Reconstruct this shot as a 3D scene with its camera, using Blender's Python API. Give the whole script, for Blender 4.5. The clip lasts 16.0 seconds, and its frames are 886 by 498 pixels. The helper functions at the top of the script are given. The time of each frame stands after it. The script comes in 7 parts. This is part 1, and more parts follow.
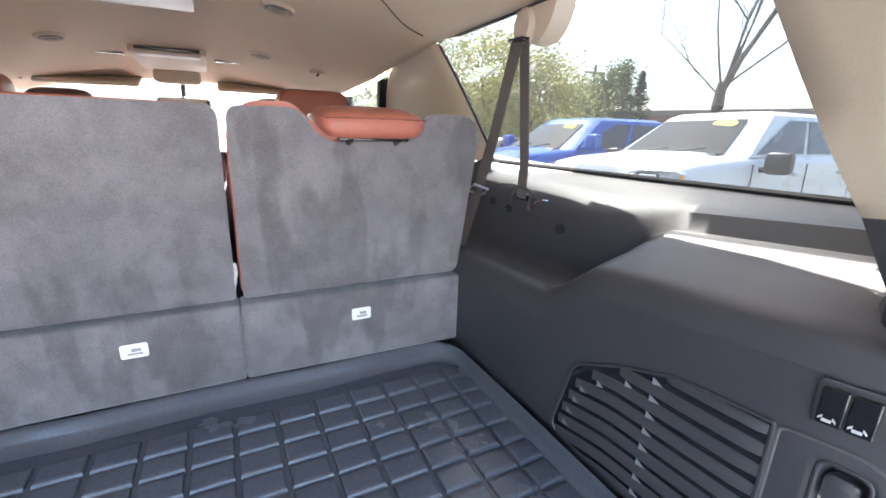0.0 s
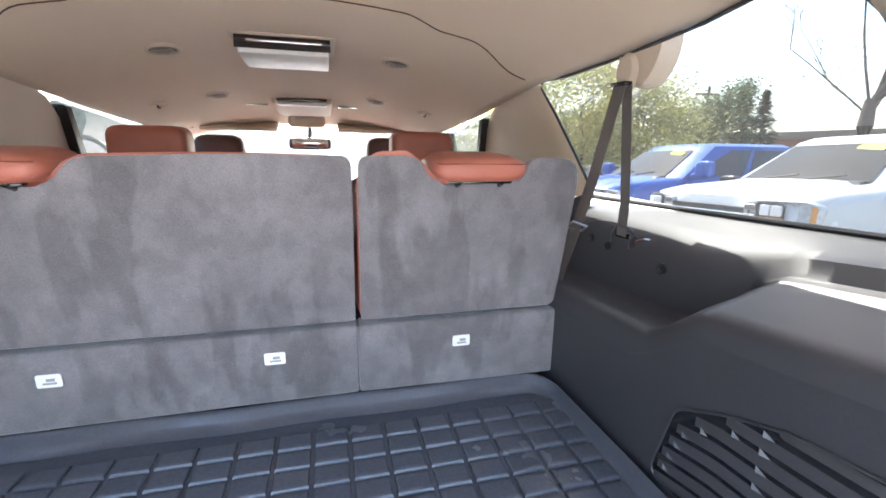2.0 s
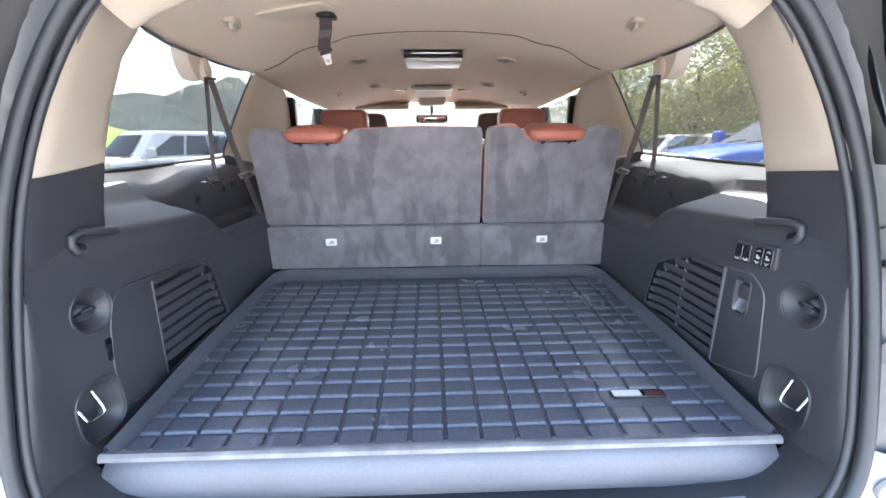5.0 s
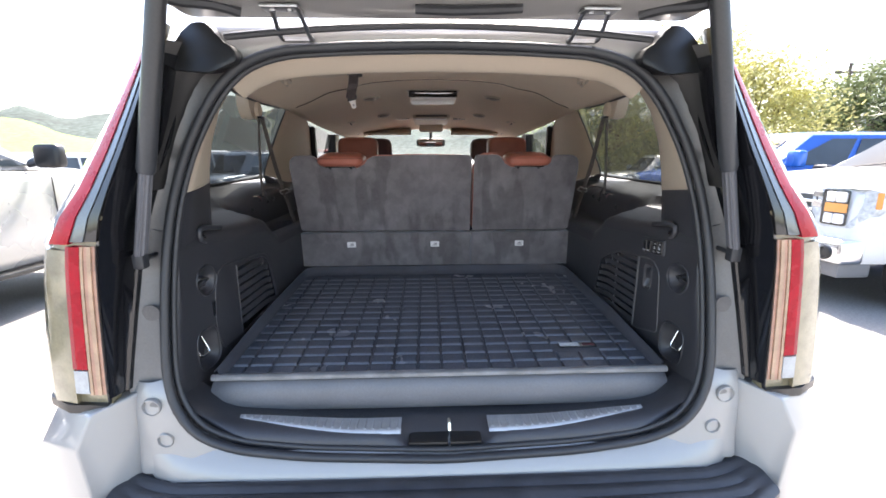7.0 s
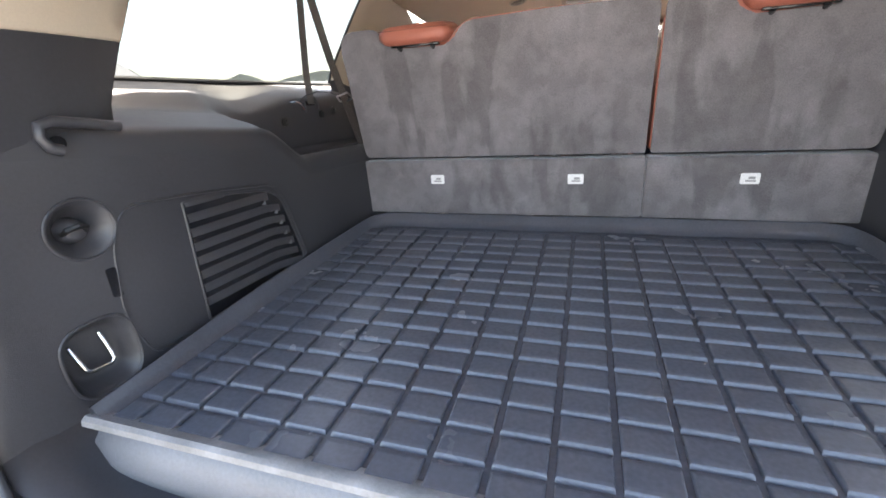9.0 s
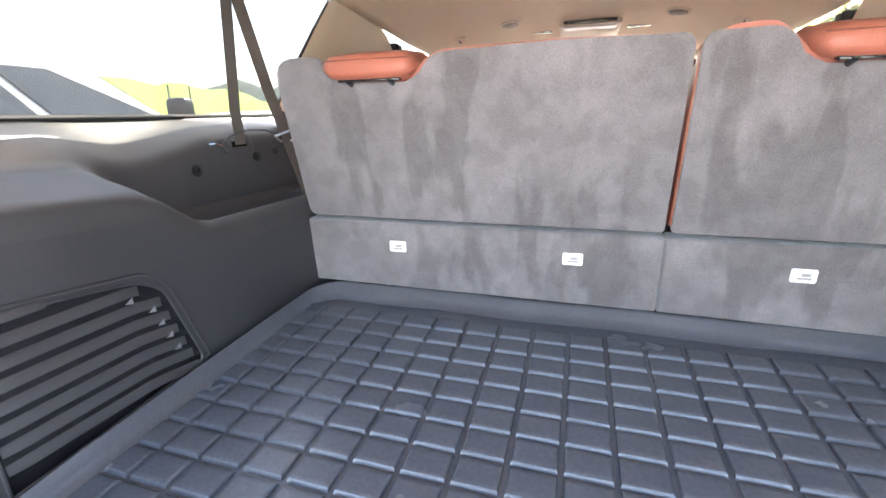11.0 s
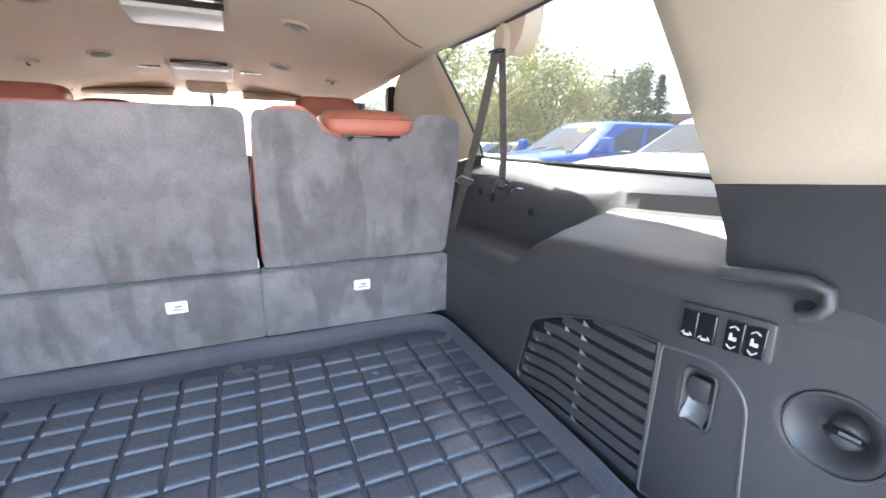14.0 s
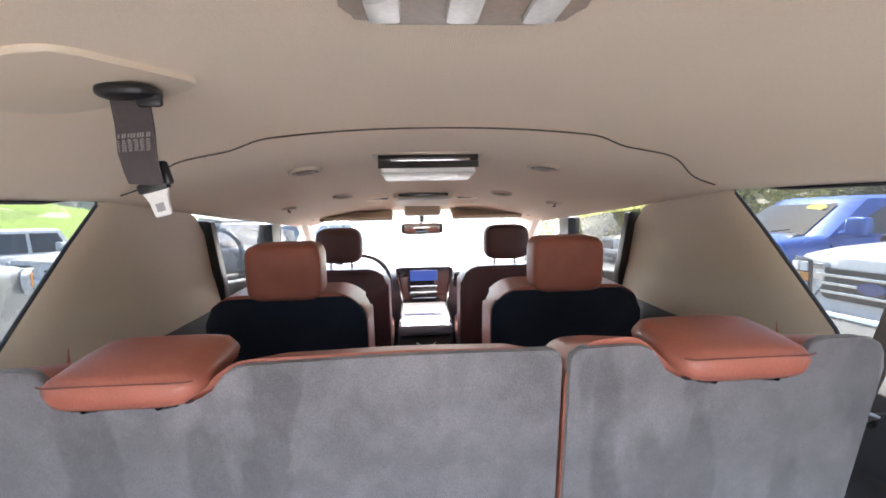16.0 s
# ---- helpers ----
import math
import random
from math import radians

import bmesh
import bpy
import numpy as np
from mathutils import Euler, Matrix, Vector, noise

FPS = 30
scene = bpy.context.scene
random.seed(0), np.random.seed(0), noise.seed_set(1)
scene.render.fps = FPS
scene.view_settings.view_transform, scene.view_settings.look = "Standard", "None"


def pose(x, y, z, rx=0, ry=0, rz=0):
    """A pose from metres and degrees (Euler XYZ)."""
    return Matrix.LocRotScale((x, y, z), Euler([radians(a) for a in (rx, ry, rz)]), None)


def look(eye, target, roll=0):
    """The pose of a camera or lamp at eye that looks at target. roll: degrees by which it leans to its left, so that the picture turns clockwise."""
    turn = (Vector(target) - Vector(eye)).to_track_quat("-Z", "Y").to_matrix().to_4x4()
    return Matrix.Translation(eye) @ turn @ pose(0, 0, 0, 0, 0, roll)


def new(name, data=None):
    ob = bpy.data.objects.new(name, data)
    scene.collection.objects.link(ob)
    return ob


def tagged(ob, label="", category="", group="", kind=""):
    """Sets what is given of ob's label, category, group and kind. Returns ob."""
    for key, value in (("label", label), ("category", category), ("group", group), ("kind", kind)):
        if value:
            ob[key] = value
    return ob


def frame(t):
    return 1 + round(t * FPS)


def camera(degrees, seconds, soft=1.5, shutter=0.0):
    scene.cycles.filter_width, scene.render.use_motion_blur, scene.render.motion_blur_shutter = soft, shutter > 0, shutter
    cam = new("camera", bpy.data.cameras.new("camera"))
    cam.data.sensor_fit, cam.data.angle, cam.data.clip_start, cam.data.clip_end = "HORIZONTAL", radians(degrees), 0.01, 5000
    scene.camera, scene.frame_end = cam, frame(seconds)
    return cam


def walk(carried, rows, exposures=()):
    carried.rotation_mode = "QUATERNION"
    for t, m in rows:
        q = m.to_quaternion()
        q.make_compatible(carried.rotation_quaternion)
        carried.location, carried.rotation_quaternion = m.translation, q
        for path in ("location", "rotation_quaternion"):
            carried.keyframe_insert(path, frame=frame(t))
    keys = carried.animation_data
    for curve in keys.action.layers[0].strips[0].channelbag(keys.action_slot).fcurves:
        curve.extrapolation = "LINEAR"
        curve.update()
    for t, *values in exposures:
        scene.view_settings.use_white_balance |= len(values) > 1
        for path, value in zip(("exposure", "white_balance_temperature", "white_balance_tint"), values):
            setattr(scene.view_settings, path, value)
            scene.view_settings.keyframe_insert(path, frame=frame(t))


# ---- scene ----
cam = camera(91.7, 16.0, soft=1.7)
PATH = [
    (0, (0.157, 0.045, 1.537), (1.034, 1.774, 1.048), 0.9),
    (0.5, (0.152, 0.043, 1.539), (0.955, 1.805, 1.042), 0.6),
    (1, (0.147, 0.042, 1.541), (0.872, 1.846, 1.071), 0.5),
    (1.5, (0.126, 0.032, 1.554), (0.749, 1.886, 1.137), 0.5),
    (2, (0.119, -0.003, 1.565), (0.609, 1.9, 1.193), 0.2),
    (2.5, (0.115, -0.03, 1.573), (0.462, 1.909, 1.227), -0.1),
    (3, (0.09, -0.061, 1.583), (0.299, 1.897, 1.235), -0.4),
    (3.5, (0.061, -0.101, 1.578), (0.176, 1.858, 1.19), -0.7),
    (4, (0.037, -0.241, 1.552), (0.109, 1.705, 1.094), -0.9),
    (4.5, (-0.008, -0.479, 1.533), (0.034, 1.459, 1.04), -1.1),
    (4.7, (-0.018, -0.559, 1.536), (0.028, 1.378, 1.039), -0.8),
    (6.8, (-0.04, -1.081, 1.572), (0.042, 0.879, 1.183), -0.1),
    (7, (-0.04, -1.08, 1.571), (0.032, 0.876, 1.159), -0.2),
    (7.5, (-0.042, -1.044, 1.561), (-0.023, 0.892, 1.061), -0.3),
    (8, (0.012, -0.812, 1.413), (-0.118, 1.092, 0.815), -0.8),
    (8.5, (0.041, -0.522, 1.39), (-0.323, 1.337, 0.747), -2.0),
    (8.7, (0.017, -0.428, 1.375), (-0.454, 1.408, 0.737), -2.6),
    (10.8, (0.012, -0.016, 1.453), (-0.906, 1.668, 0.892), -2.4),
    (11, (-0.01, -0.002, 1.457), (-0.58, 1.829, 0.888), -0.9),
    (11.5, (0.001, 0.052, 1.516), (0.15, 1.941, 0.875), 0.3),
    (12, (0.053, 0.006, 1.538), (0.667, 1.793, 0.885), 1.6),
    (12.5, (0.129, -0.11, 1.501), (0.959, 1.612, 0.913), 0.8),
    (13, (0.168, -0.183, 1.488), (1.106, 1.47, 0.865), 1.1),
    (13.5, (0.184, -0.208, 1.477), (1.113, 1.459, 0.879), 0.9),
    (14, (0.151, -0.131, 1.517), (0.953, 1.641, 1.052), 0.4),
    (14.5, (0.09, -0.011, 1.575), (0.676, 1.869, 1.222), -0.6),
    (15, (0.038, 0.105, 1.641), (0.407, 2.056, 1.402), -1.2),
    (15.5, (-0.018, 0.21, 1.713), (0.199, 2.192, 1.552), -1.3),
    (16, (-0.038, 0.261, 1.765), (0.085, 2.252, 1.627), -1.3),
]
EXPOSURE = [(0, 3.85, 6600, 14), (3.5, 3.85, 6600, 14), (4.5, 3.95, 6250, 15), (4.7, 3.92, 6300, 15), (6.8, 2.42, 6726, 14), (7.0, 2.42, 6750, 14), (7.5, 2.15, 6750, 14), (8.0, 2.45, 6750, 14), (8.5, 3.15, 7350, 15), (8.7, 3.3, 7350, 15), (10.8, 4.32, 7300, 14), (11.5, 4.42, 7050, 14), (12.5, 4.32, 6600, 12.5), (13.5, 4.28, 6600, 13), (14.5, 4.03, 6450, 12), (16, 3.62, 6550, 14)]
walk(cam, [(t, look(eye, target, roll)) for t, eye, target, roll in PATH], EXPOSURE)

# ---- light ----
SUN_AZ, SUN_EL = 6.0, 57.0  # degrees from +y towards +x, degrees above the horizon
world = bpy.data.worlds.new("sky")
scene.world = world
world.use_nodes = True
_n = world.node_tree.nodes
_sky = _n.new("ShaderNodeTexSky")
_sky.sky_type = "NISHITA"
_sky.sun_disc = False
_sky.sun_elevation = radians(SUN_EL)
_sky.sun_rotation = radians(SUN_AZ)
_sky.dust_density = 2.5
_sky.air_density = 1.2
_n["Background"].inputs["Strength"].default_value = 0.15
world.node_tree.links.new(_sky.outputs[0], _n["Background"].inputs["Color"])
_sun = bpy.data.lights.new("sun", "SUN")
_sun.energy, _sun.angle, _sun.color = 4.6, radians(0.6), (1.0, 0.95, 0.87)
_d = Vector((math.sin(radians(SUN_AZ)) * math.cos(radians(SUN_EL)), math.cos(radians(SUN_AZ)) * math.cos(radians(SUN_EL)), math.sin(radians(SUN_EL))))
sun_lamp = new("sun", _sun)
sun_lamp.matrix_world = look(_d * 40, (0, 0, 0))

# ---- helpers of this scene ----
# The vehicle stands nose-up on the sloping lot: its own frame has the cargo mat level, x to its right, y forward.
CAR = pose(0, 0, 1.0, 3.434, 0, 0)


def mk(name, base, rough=0.5, metal=0.0, vary=0.12, vscale=5.0, fine=0.08, fscale=220.0, bump=0.0, bscale=400.0, coat=0.0, sheen=0.0, spec=0.5, rvary=0.12):
    """A procedural surface: colour varied at two scales, roughness varied, fine relief."""
    m = bpy.data.materials.new(name)
    m.use_nodes = True
    nt = m.node_tree
    b = nt.nodes["Principled BSDF"]
    tc = nt.nodes.new("ShaderNodeTexCoord")
    n1, n2 = nt.nodes.new("ShaderNodeTexNoise"), nt.nodes.new("ShaderNodeTexNoise")
    n1.inputs["Scale"].default_value, n1.inputs["Detail"].default_value = vscale, 4.0
    n2.inputs["Scale"].default_value, n2.inputs["Detail"].default_value = fscale, 2.0
    for n in (n1, n2):
        nt.links.new(tc.outputs["Object"], n.inputs["Vector"])
    r1, r2 = nt.nodes.new("ShaderNodeMapRange"), nt.nodes.new("ShaderNodeMapRange")
    for r, a in ((r1, vary), (r2, fine)):
        r.inputs["From Min"].default_value, r.inputs["From Max"].default_value = 0.3, 0.7
        r.inputs["To Min"].default_value, r.inputs["To Max"].default_value = 1 - a, 1 + a
    nt.links.new(n1.outputs["Fac"], r1.inputs["Value"])
    nt.links.new(n2.outputs["Fac"], r2.inputs["Value"])
    mul = nt.nodes.new("ShaderNodeMath")
    mul.operation = "MULTIPLY"
    nt.links.new(r1.outputs[0], mul.inputs[0])
    nt.links.new(r2.outputs[0], mul.inputs[1])
    sc = nt.nodes.new("ShaderNodeVectorMath")
    sc.operation = "SCALE"
    sc.inputs[0].default_value = base
    nt.links.new(mul.outputs[0], sc.inputs["Scale"])
    nt.links.new(sc.outputs[0], b.inputs["Base Color"])
    rr = nt.nodes.new("ShaderNodeMapRange")
    rr.inputs["From Min"].default_value, rr.inputs["From Max"].default_value = 0.3, 0.7
    rr.inputs["To Min"].default_value, rr.inputs["To Max"].default_value = rough * (1 - rvary), min(1.0, rough * (1 + rvary))
    nt.links.new(n1.outputs["Fac"], rr.inputs["Value"])
    nt.links.new(rr.outputs[0], b.inputs["Roughness"])
    b.inputs["Metallic"].default_value = metal
    b.inputs["Coat Weight"].default_value = coat
    b.inputs["Coat Roughness"].default_value = 0.06
    b.inputs["Sheen Weight"].default_value = sheen
    b.inputs["Sheen Roughness"].default_value = 0.5
    b.inputs["Specular IOR Level"].default_value = spec
    if bump:
        n3, bp = nt.nodes.new("ShaderNodeTexNoise"), nt.nodes.new("ShaderNodeBump")
        n3.inputs["Scale"].default_value, n3.inputs["Detail"].default_value = bscale, 3.0
        nt.links.new(tc.outputs["Object"], n3.inputs["Vector"])
        bp.inputs["Strength"].default_value, bp.inputs["Distance"].default_value = bump, 0.002
        nt.links.new(n3.outputs["Fac"], bp.inputs["Height"])
        nt.links.new(bp.outputs[0], b.inputs["Normal"])
    return m


def glass(name, tint, rough=0.0, haze=0.0):
    """A thin pane: clear with a tint, and gloss by the angle."""
    m = bpy.data.materials.new(name)
    m.use_nodes = True
    nt = m.node_tree
    nt.nodes.remove(nt.nodes["Principled BSDF"])
    tr, gl, lw, mx = (nt.nodes.new(k) for k in ("ShaderNodeBsdfTransparent", "ShaderNodeBsdfGlossy", "ShaderNodeLayerWeight", "ShaderNodeMixShader"))
    pw, ad = nt.nodes.new("ShaderNodeMath"), nt.nodes.new("ShaderNodeMath")
    tr.inputs[0].default_value = (*tint, 1)
    gl.inputs["Roughness"].default_value = rough
    lw.inputs["Blend"].default_value = 0.5
    pw.operation, ad.operation = "POWER", "MULTIPLY_ADD"
    pw.inputs[1].default_value = 4.5
    ad.inputs[1].default_value, ad.inputs[2].default_value = 0.75, 0.05
    nt.links.new(lw.outputs["Facing"], pw.inputs[0])
    nt.links.new(pw.outputs[0], ad.inputs[0])
    nt.links.new(ad.outputs[0], mx.inputs[0])
    clear = tr.outputs[0]
    if haze:
        # translucent film that scatters daylight, added as haze over the view
        tl, df = nt.nodes.new("ShaderNodeBsdfTranslucent"), nt.nodes.new("ShaderNodeMixShader")
        tl.inputs[0].default_value = (0.75, 0.73, 0.68, 1)
        df.inputs[0].default_value = haze
        nt.links.new(clear, df.inputs[1])
        nt.links.new(tl.outputs[0], df.inputs[2])
        clear = df.outputs[0]
    nt.links.new(clear, mx.inputs[1])
    nt.links.new(gl.outputs[0], mx.inputs[2])
    nt.links.new(mx.outputs[0], nt.nodes["Material Output"].inputs["Surface"])
    return m


def thing(name, label, category, group="", kind="", m=CAR):
    ob = new(name)
    ob.empty_display_size = 0.1
    ob.matrix_world = m
    return tagged(ob, label, category, group, kind)


def part(name, bm, material, parent, label="", smooth=True, m=None, angle=40):
    """Links a bmesh as one mesh object under a thing or a part."""
    bmesh.ops.recalc_face_normals(bm, faces=bm.faces)
    me = bpy.data.meshes.new(name)
    if smooth:
        for f in bm.faces:
            f.smooth = True
        lim = radians(angle)
        for e in bm.edges:
            if len(e.link_faces) == 2 and e.calc_face_angle(0) > lim:
                e.smooth = False
    bm.to_mesh(me)
    bm.free()
    me.materials.append(material)
    ob = new(name, me)
    if parent is not None:
        ob.parent = parent
    if m is not None:
        ob.matrix_basis = m
    if label:
        tagged(ob, label)
    return ob


def box(bm, lo, hi, bevel=0.0, segs=2, m=None):
    r = bmesh.ops.create_cube(bm, size=1)
    vs = r["verts"]
    for v in vs:
        v.co = Vector([lo[i] + (v.co[i] + 0.5) * (hi[i] - lo[i]) for i in range(3)])
    if bevel:
        es = list({e for v in vs for e in v.link_edges})
        r = bmesh.ops.bevel(bm, geom=es, offset=bevel, segments=segs, profile=0.5, affect="EDGES")
        vs = list({v for f in r["faces"] for v in f.verts} | {v for v in vs if v.is_valid})
    if m is not None:
        bmesh.ops.transform(bm, matrix=m, verts=vs)
    return bm


def bbox(lo, hi, bevel=0.0, segs=2, m=None):
    return box(bmesh.new(), lo, hi, bevel, segs, m)


def prism(bm, pts, at, w0, w1, bevel=0.0, segs=2):
    """A solid from an outline pts (u, v), with at(u, v, w) giving the place; w0 to w1 is its depth."""
    a = [bm.verts.new(at(u, v, w0)) for u, v in pts]
    b = [bm.verts.new(at(u, v, w1)) for u, v in pts]
    n = len(pts)
    fa, fb = bm.faces.new(a), bm.faces.new(list(reversed(b)))
    for i in range(n):
        bm.faces.new((a[i], b[i], b[(i + 1) % n], a[(i + 1) % n]))
    if bevel:
        es = list(set(fa.edges) | set(fb.edges))
        bmesh.ops.bevel(bm, geom=es, offset=bevel, segments=segs, profile=0.5, affect="EDGES")
    return bm


def loft(bm, rings, close=False, caps=False):
    rows = [[bm.verts.new(p) for p in ring] for ring in rings]
    n = len(rows[0])
    for r0, r1 in zip(rows, rows[1:]):
        for i in range(n if close else n - 1):
            j = (i + 1) % n
            bm.faces.new((r0[i], r0[j], r1[j], r1[i]))
    if caps:
        bm.faces.new(list(reversed(rows[0])))
        bm.faces.new(rows[-1])
    return bm


def tube(bm, pts, r, seg=8, closed=False, flat=1.0, up=(0, 0, 1)):
    """A round bar along pts; flat squeezes it across."""
    pts = [Vector(p) for p in pts]
    rings, n = [], len(pts)
    for i, p in enumerate(pts):
        a, b = (pts[i - 1], pts[(i + 1) % n]) if closed else (pts[max(i - 1, 0)], pts[min(i + 1, n - 1)])
        d = (b - a).normalized()
        s = d.cross(Vector(up))
        if s.length < 1e-4:
            s = d.cross(Vector((1, 0, 0)))
        s.normalize()
        t = s.cross(d)
        rr = r[i] if isinstance(r, (list, tuple)) else r
        rings.append([p + s * math.cos(k * 2 * math.pi / seg) * rr + t * math.sin(k * 2 * math.pi / seg) * rr * flat for k in range(seg)])
    if closed:
        rings.append(rings[0])
        loft(bm, rings, True)
        bmesh.ops.remove_doubles(bm, verts=bm.verts, dist=1e-6)
    else:
        loft(bm, rings, True, True)
    return bm


def ribbon(bm, pts, wide, thick, across):
    """A strap along pts, wide along the direction across."""
    pts = [Vector(p) for p in pts]
    rings = []
    for i, p in enumerate(pts):
        d = (pts[min(i + 1, len(pts) - 1)] - pts[max(i - 1, 0)]).normalized()
        s = Vector(across[i] if isinstance(across, list) else across)
        s = (s - d * s.dot(d)).normalized() * wide / 2
        n = d.cross(s).normalized() * thick / 2
        rings.append([p + s + n, p + s * 1.03, p + s - n, p - s - n, p - s * 1.03, p - s + n])
    return loft(bm, rings, True, True)


def pillow(bm, centre, size, e1=0.35, e2=0.35, nu=28, nv=14):
    """A superellipsoid: a cushion with soft edges."""
    def pw(v, e):
        return math.copysign(abs(v) ** e, v)
    c, s = Vector(centre), Vector(size) / 2
    rings = []
    for j in range(nv + 1):
        v = -math.pi / 2 + math.pi * (0.02 + 0.96 * j / nv)
        ring = []
        for i in range(nu):
            u = 2 * math.pi * i / nu
            ring.append(c + Vector((s.x * pw(math.cos(v), e1) * pw(math.cos(u), e2), s.y * pw(math.cos(v), e1) * pw(math.sin(u), e2), s.z * pw(math.sin(v), e1))))
        rings.append(ring)
    return loft(bm, rings, True, True)


def lathe(bm, prof, at, seg=24):
    """A turned shape: prof of (radius, depth), at(x, y, depth) gives the place."""
    rings = [[at(r * math.cos(2 * math.pi * k / seg), r * math.sin(2 * math.pi * k / seg), d) for k in range(seg)] for r, d in prof]
    return loft(bm, rings, True, True)


def lerp(a, b, k):
    return a + (b - a) * k


def ss(a, b, v):
    k = min(1.0, max(0.0, (v - a) / (b - a)))
    return k * k * (3 - 2 * k)


def curve_at(table, v):
    """Straight pieces between rows (v, a, b, ...)."""
    rows = sorted(table)
    if v <= rows[0][0]:
        return rows[0][1:]
    for p, q in zip(rows, rows[1:]):
        if v <= q[0]:
            k = (v - p[0]) / (q[0] - p[0])
            return tuple(lerp(a, b, k) for a, b in zip(p[1:], q[1:]))
    return rows[-1][1:]


def rounded(pts, r, n=4):
    """An outline with its corners rounded by r (a number, or one for each corner)."""
    out, m = [], len(pts)
    for i in range(m):
        p = Vector(pts[i])
        ri = r[i] if isinstance(r, (list, tuple)) else r
        a, b = Vector(pts[i - 1]) - p, Vector(pts[(i + 1) % m]) - p
        ri = min(ri, a.length * 0.49, b.length * 0.49)
        if ri <= 1e-5:
            out.append(tuple(p))
            continue
        pa, pb = p + a.normalized() * ri, p + b.normalized() * ri
        for k in range(n + 1):
            t = k / n
            out.append(tuple(pa * (1 - t) ** 2 + p * 2 * t * (1 - t) + pb * t * t))
    return out


def solid(ob, t, offset=1.0):
    s = ob.modifiers.new("thick", "SOLIDIFY")
    s.thickness, s.offset = t, offset
    return ob


# ---- materials ----
RUBBER = mk("mat_rubber", (0.081, 0.088, 0.108), 0.27, vary=0.03, vscale=7, fine=0.10, fscale=160, bump=0.08, bscale=350, spec=0.65, rvary=0.02)
TRIM = mk("trim_plastic", (0.0395, 0.0395, 0.0455), 0.40, vary=0.15, vscale=3, bump=0.22, bscale=750, spec=0.6)
GRAINED = mk("grained_plastic", (0.041, 0.041, 0.047), 0.48, vary=0.10, vscale=3, fine=0.06, fscale=700, bump=0.18, bscale=750, spec=0.52)
TRIM_DARK = mk("dark_plastic", (0.012, 0.012, 0.013), 0.35, bump=0.15, bscale=600)
GLOSS = mk("gloss_black", (0.010, 0.010, 0.012), 0.12, coat=0.5)
CARPET_DARK = mk("dark_carpet", (0.018, 0.022, 0.034), 0.95, vary=0.2, vscale=8, fine=0.3, fscale=500, bump=0.7, bscale=900, sheen=0.1, spec=0.1)
LEATHER = mk("leather", (0.385, 0.122, 0.083), 0.40, vary=0.12, vscale=9, fine=0.06, fscale=320, bump=0.35, bscale=420, spec=0.45)
# darker copy of the leather: the front seats' shade put into its colour
LEATHER_SHADE = mk("leather_in_shade", (0.085, 0.034, 0.030), 0.45, vary=0.12, vscale=9, bump=0.35, bscale=420)
BEIGE = mk("beige_plastic", (0.59, 0.50, 0.395), 0.55, vary=0.04, vscale=3, fine=0.03, fscale=350, bump=0.2, bscale=600)
SEAL = mk("rubber_seal", (0.034, 0.035, 0.039), 0.42, vary=0.15, bump=0.15, bscale=300)
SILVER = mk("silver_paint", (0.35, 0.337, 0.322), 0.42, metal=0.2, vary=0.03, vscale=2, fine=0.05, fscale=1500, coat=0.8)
# silver paint again, darkened in colour for the shade round the hatch
PILLAR = mk("shaded_silver", (0.175, 0.168, 0.165), 0.42, metal=0.2, vary=0.15, vscale=6, fine=0.06, coat=0.1)
CHROME = mk("chrome", (0.75, 0.75, 0.76), 0.12, metal=1.0, vary=0.05)
STEEL = mk("steel", (0.45, 0.45, 0.46), 0.35, metal=1.0, vary=0.15, vscale=30)
ALU = mk("brushed_aluminium", (0.50, 0.51, 0.53), 0.5, metal=0.75, vary=0.08, vscale=30, fine=0.15, fscale=600)
WEB = mk("belt_webbing", (0.085, 0.072, 0.066), 0.75, vary=0.12, fine=0.3, fscale=700, bump=0.8, bscale=1200, sheen=0.2)
LABEL = mk("white_label", (0.78, 0.76, 0.76), 0.5, vary=0.05)
INK = mk("grey_print", (0.30, 0.29, 0.30), 0.6)
WHITE_PL = mk("white_plastic", (0.75, 0.74, 0.71), 0.4, vary=0.05)
LENS_LAMP = mk("lamp_cover", (0.78, 0.76, 0.70), 0.3, vary=0.05)
RED = mk("red_lens", (0.36, 0.004, 0.016), 0.28, spec=0.2, coat=0.05, vary=0.15, vscale=25)
PINK = mk("pale_red_lens", (0.40, 0.215, 0.15), 0.22, coat=0.3, vary=0.2, vscale=25)
PALE_AMBER = mk("pale_amber_lens", (0.40, 0.26, 0.17), 0.2, coat=0.3, vary=0.2, vscale=25)
SMOKE = mk("smoked_lens", (0.25, 0.21, 0.13), 0.15, coat=0.5, vary=0.25, vscale=20)
RED_DEEP = mk("deep_red_lens", (0.30, 0.006, 0.020), 0.2, coat=0.3, vary=0.2, vscale=25)
SMOKE_GREY = mk("grey_lens", (0.10, 0.11, 0.12), 0.12, coat=1.0)
CLEARISH = mk("clear_lens", (0.36, 0.37, 0.38), 0.1, coat=1.0, vary=0.2, vscale=20)
TINT = glass("privacy_glass", (0.155, 0.168, 0.168), haze=0.015)
CLEAR = glass("clear_glass", (0.93, 0.95, 0.95))
SCREEN = bpy.data.materials.new("screen_glow")
SCREEN.use_nodes = True
SCREEN.node_tree.nodes["Principled BSDF"].inputs["Base Color"].default_value = (0.01, 0.02, 0.06, 1)
SCREEN.node_tree.nodes["Principled BSDF"].inputs["Emission Color"].default_value = (0.05, 0.16, 0.8, 1)
